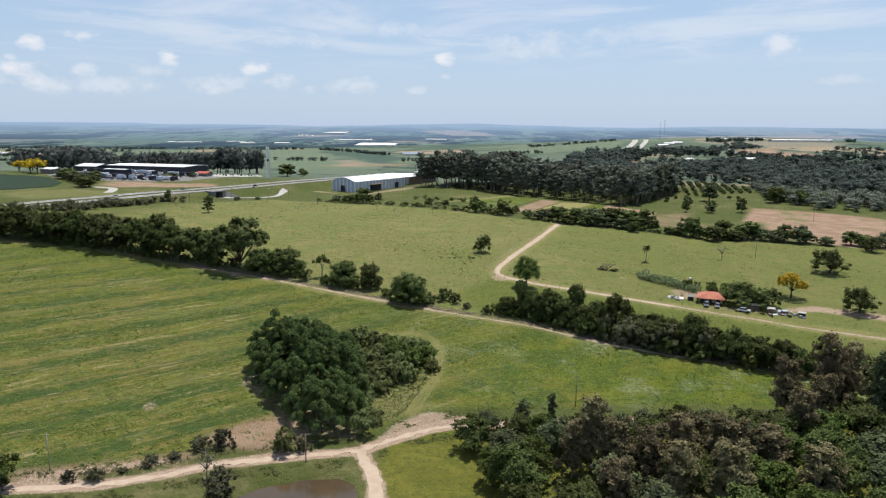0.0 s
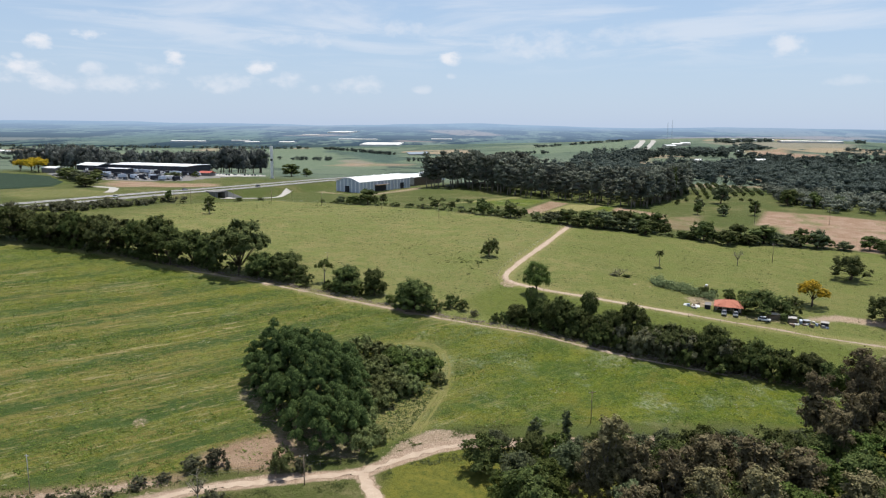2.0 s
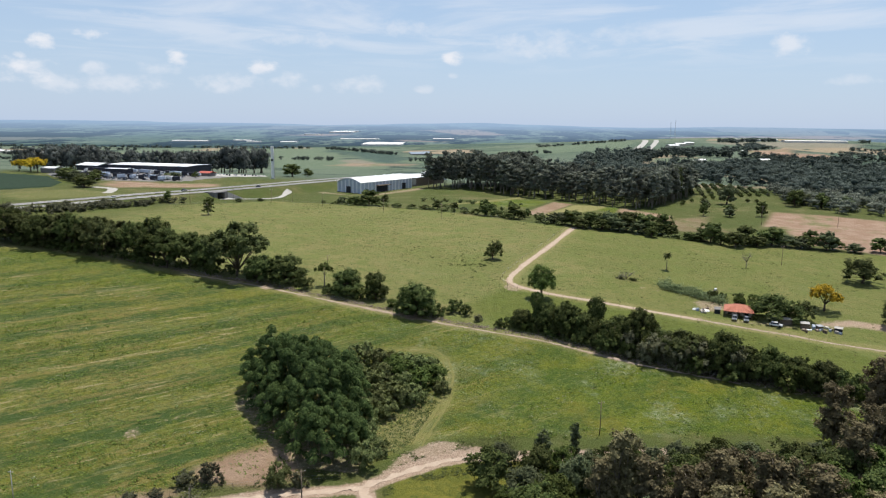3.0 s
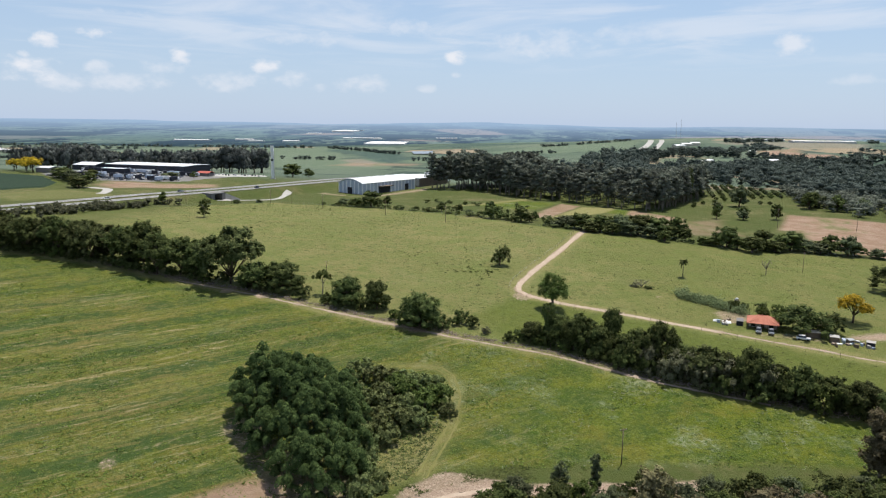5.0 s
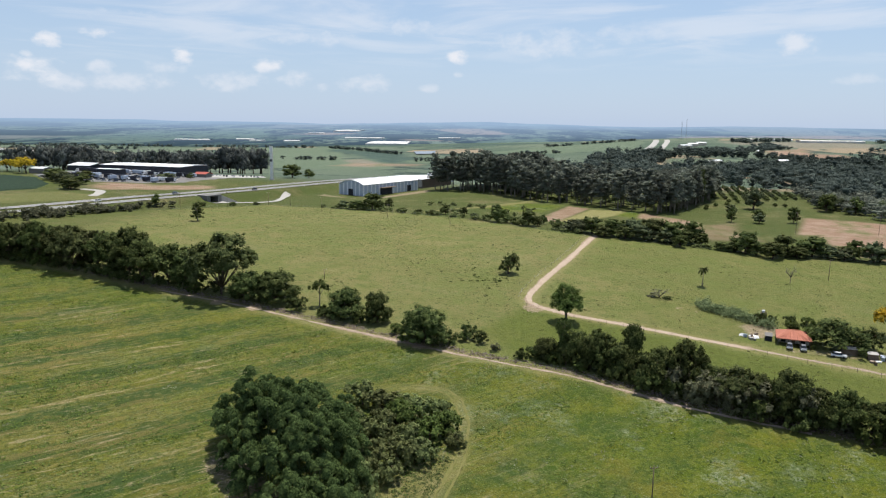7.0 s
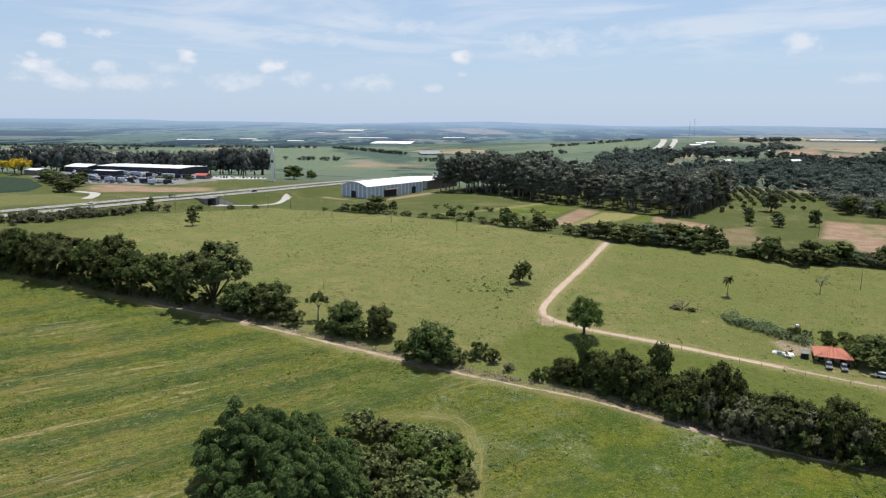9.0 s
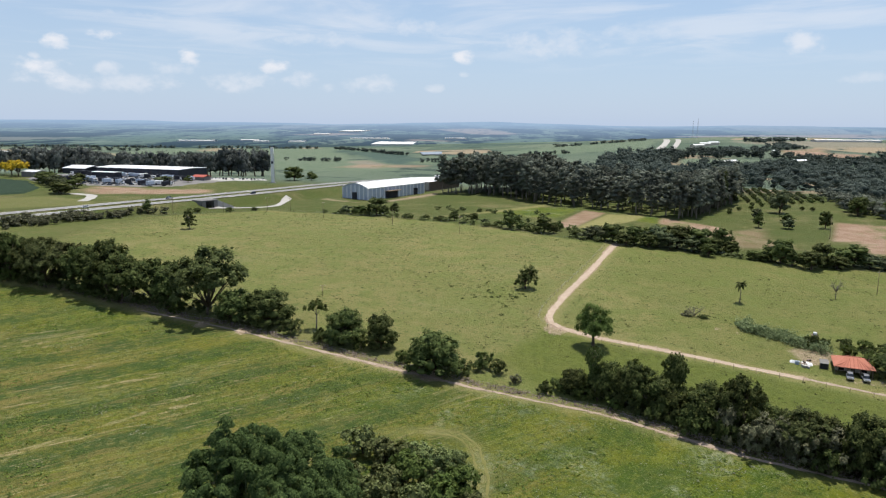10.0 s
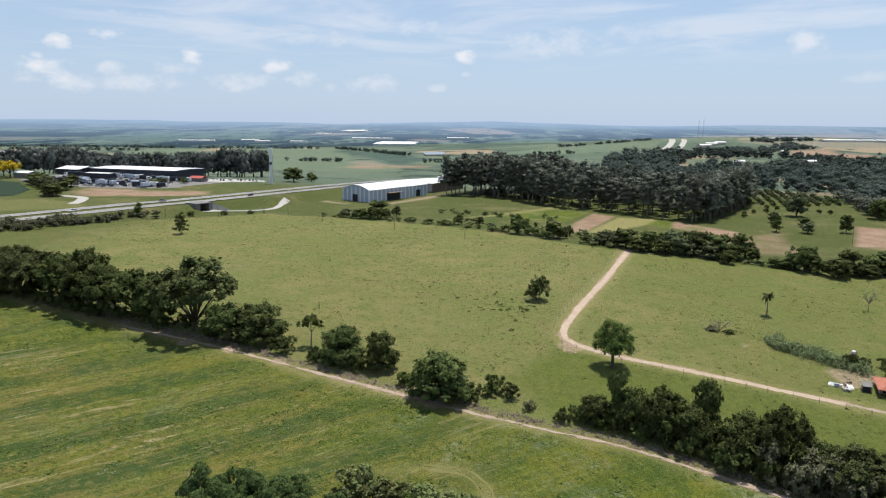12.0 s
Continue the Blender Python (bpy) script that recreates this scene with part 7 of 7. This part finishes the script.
v, f = tube_data([(0, 0, -0.3), (0, 0, 8.0)], [0.1, 0.06], 6)
part_mesh("pole", mesh_from("pole", v, f, M_STEEL, True), mast)
part("bracket", boxed(-0.5, 0.5, -0.04, 0.04, 7.6, 7.7), M_STEEL, mast)


def fence(line, gap, tall, label):
    t = thing("fence", label, "fence")
    v, f = tube_data([(0, 0, -0.3), (0.02, 0, tall)], [0.065, 0.05], 5)
    me = mesh_from("post", v, f, M_WOOD)
    pts = []
    for (ax, ay), (bx, by) in zip(line[:-1], line[1:]):
        n = max(1, int(math.hypot(bx - ax, by - ay) / gap))
        pts += [(ax + (bx - ax) * k / n, ay + (by - ay) * k / n) for k in range(n)]
    r = random.Random(len(pts))
    tops = []
    for x, y in pts:
        ob = part_mesh("post", me, t)
        z = height(x, y)
        ob.matrix_basis = pose(x, y, z, r.uniform(-4, 4), r.uniform(-4, 4), r.uniform(0, 360))
        tops.append((x, y, z))
    for lift in (0.55, tall - 0.12):
        pile = Pile()
        for a, b in zip(tops[:-1], tops[1:]):
            pile.add(*tube_data([(a[0], a[1], a[2] + lift), (b[0], b[1], b[2] + lift)], [0.012, 0.012], 3))
        part_mesh("wire", pile.mesh("wire", M_STEEL), t, kind="stuff")


fence(shifted(NEAR_ROAD[1:8], 3.4), 3.2, 1.35, "leaning wooden post and wire fence beside the sandy track")
fence(shifted(FARM_ROAD[1:8], -3.2), 4.5, 1.3, "wooden post and wire fence along the farm road")
fence(shifted(FARM_ROAD[8:15], -3.4), 4.5, 1.3, "wooden post and wire fence along the farm road")
fence(shifted(HEDGE[3:11], 2.0), 5.0, 1.25, "old wooden fence along the field edge")
fence([(-214, 411), (-179, 449), (-143, 494), (-110, 492), (-67, 473), (-26, 448), (12, 422), (40, 409)], 7.0, 1.4, "post and wire fence behind the pasture")


def rubble():
    """Loose stones and clods along the field path, too many to count."""
    rng = np.random.RandomState(61)
    pile = Pile()
    line = HEDGE[2:11]
    for _ in range(1500):
        k = rng.randint(len(line) - 1)
        s = rng.rand()
        x = line[k][0] + (line[k + 1][0] - line[k][0]) * s + rng.normal() * 0.5
        y = line[k][1] + (line[k + 1][1] - line[k][1]) * s + 2.4 + rng.normal() * 0.9
        r = 0.1 + 0.22 * rng.rand() ** 2
        z = height(x, y)
        vs = [(x + r * a * (0.7 + 0.6 * rng.rand()), y + r * b * (0.7 + 0.6 * rng.rand()), z + r * c * (0.6 + 0.5 * rng.rand())) for a, b, c in ((1, 0, 0), (-1, 0, 0), (0, 1, 0), (0, -1, 0), (0, 0, 1), (0, 0, -0.6))]
        pile.add(vs, [(0, 2, 4), (2, 1, 4), (1, 3, 4), (3, 0, 4), (2, 0, 5), (1, 2, 5), (3, 1, 5), (0, 3, 5)])
    tagged(new("rubble", pile.mesh("rubble", M_STONE)), "loose pale stones along the field path", "stones", kind="stuff")


rubble()


def tufts(name, label, n, where, tall, spread, material, seed, blades=4):
    """Grass tussocks: small fans of blades, too many to count."""
    rng = np.random.RandomState(seed)
    X, Y = where(rng, n)
    Z = land(X, Y)
    P = np.repeat(np.stack([X, Y, Z], -1), blades, 0)
    m = len(P)
    s = np.repeat(tall[0] + (tall[1] - tall[0]) * rng.rand(len(X)) ** 2, blades)
    P = P + np.stack([rng.normal(size=m) * s * spread, rng.normal(size=m) * s * spread, s * (0.25 + 0.25 * rng.rand(m))], -1)
    Q = np.stack([rng.normal(size=m), rng.normal(size=m), 1.5 + 0.8 * rng.rand(m)], -1)
    tagged(new(name, leaf_mesh(name, P, Q, s, material, rng, 1.3)), label, "grass", kind="stuff")


def on_pasture(rng, n):
    X, Y = rng.uniform(-200, 210, n * 3), rng.uniform(205, 490, n * 3)
    keep = (beyond(X, Y, HEDGE) > 6) & (beyond(X, Y, FAR_EDGE) < -2) & (way_distance(X, Y, FARM_ROAD) > 3) & (smooth_noise(X, Y, 16, 31) + 0.5 * smooth_noise(X, Y, 5, 32) > rng.uniform(-0.6, 0.9, n * 3))
    return X[keep][:n], Y[keep][:n]


def on_field(rng, n, pale=False):
    X, Y = rng.uniform(-190, 120, n * 4), rng.uniform(130, 305, n * 4)
    a = radians(40)
    U, V = X * math.cos(a) + Y * math.sin(a), -X * math.sin(a) + Y * math.cos(a)
    band = smooth_noise(U / 6, V, 6.0, 33) + 0.6 * smooth_noise(X, Y, 3, 34)
    keep = (beyond(X, Y, HEDGE) < -2.5) & (way_distance(X, Y, LOOP) > 2.6) & (beyond(X, Y, NEAR_ROAD) > 7) & (band > rng.uniform(-0.5, 1.0, n * 4))
    if pale:
        keep &= smooth_noise(X, Y, 11, 35) + 0.6 * smooth_noise(X, Y, 3, 36) > np.where(X > -20, 0.0, 0.75)
    return X[keep][:n], Y[keep][:n]


def by_tree(rng, n):
    return rng.normal(-7, 5.0, n), rng.normal(317, 7, n)


def by_hedge(rng, n):
    X = rng.uniform(-150, 120, n)
    return X, np.interp(X, [a for a, b in HEDGE], [b for a, b in HEDGE]) + rng.uniform(1.2, 4.6, n)


def on_worn(rng, n):
    X, Y = rng.uniform(-28, -11, n * 3), rng.uniform(160, 192, n * 3)
    keep = (inside(X, Y, [(-27, 160), (-26, 180), (-19, 190), (-12, 190), (-14, 172)], 1.0) > 0.4) & (way_distance(X, Y, LOOP) > 1.6)
    return X[keep][:n], Y[keep][:n]


def on_bank(rng, n):
    X = rng.uniform(-95, 6, n * 3)
    off = np.where(rng.rand(n * 3) < 0.5, rng.uniform(3.2, 8, n * 3), rng.uniform(-7, -3.4, n * 3))
    Y = np.interp(X, [a for a, b in NEAR_ROAD], [b for a, b in NEAR_ROAD]) + off
    keep = (inside(X, Y, POND, 1.0) < 0.1) & (way_distance(X, Y, BRANCH) > 3) & (smooth_noise(X, Y, 3, 37) > -0.1)
    return X[keep][:n], Y[keep][:n]


tufts("grass_tussocks", "scattered dark tussocks on the grazed pasture", 8000, on_pasture, (0.15, 0.50), 0.6, M_TUFT, 141)
tufts("grass_tussocks", "dark weedy tussocks near the lone tree", 60, by_tree, (0.35, 0.75), 0.5, M_LEAF, 142, 6)
tufts("grass_tussocks", "rough mown tussocks beside the shrubs", 900, on_worn, (0.14, 0.45), 0.7, M_TUFT, 147)
tufts("brushwood", "grey dead brush and litter along the hedge foot", 1300, by_hedge, (0.2, 0.6), 0.9, M_LEAF_DEAD, 146, 5)
tufts("field_weeds", "rank green weeds in the field", 30000, on_field, (0.14, 0.46), 0.8, M_TUFT_DARK, 143)
tufts("field_weeds", "pale seeding grass in patches of the field", 11000, lambda r, n: on_field(r, n, True), (0.14, 0.42), 0.9, M_TUFT_PALE, 144)
tufts("field_weeds", "rough grass along the sandy track and pond", 2600, on_bank, (0.12, 0.42), 0.7, M_TUFT, 145)
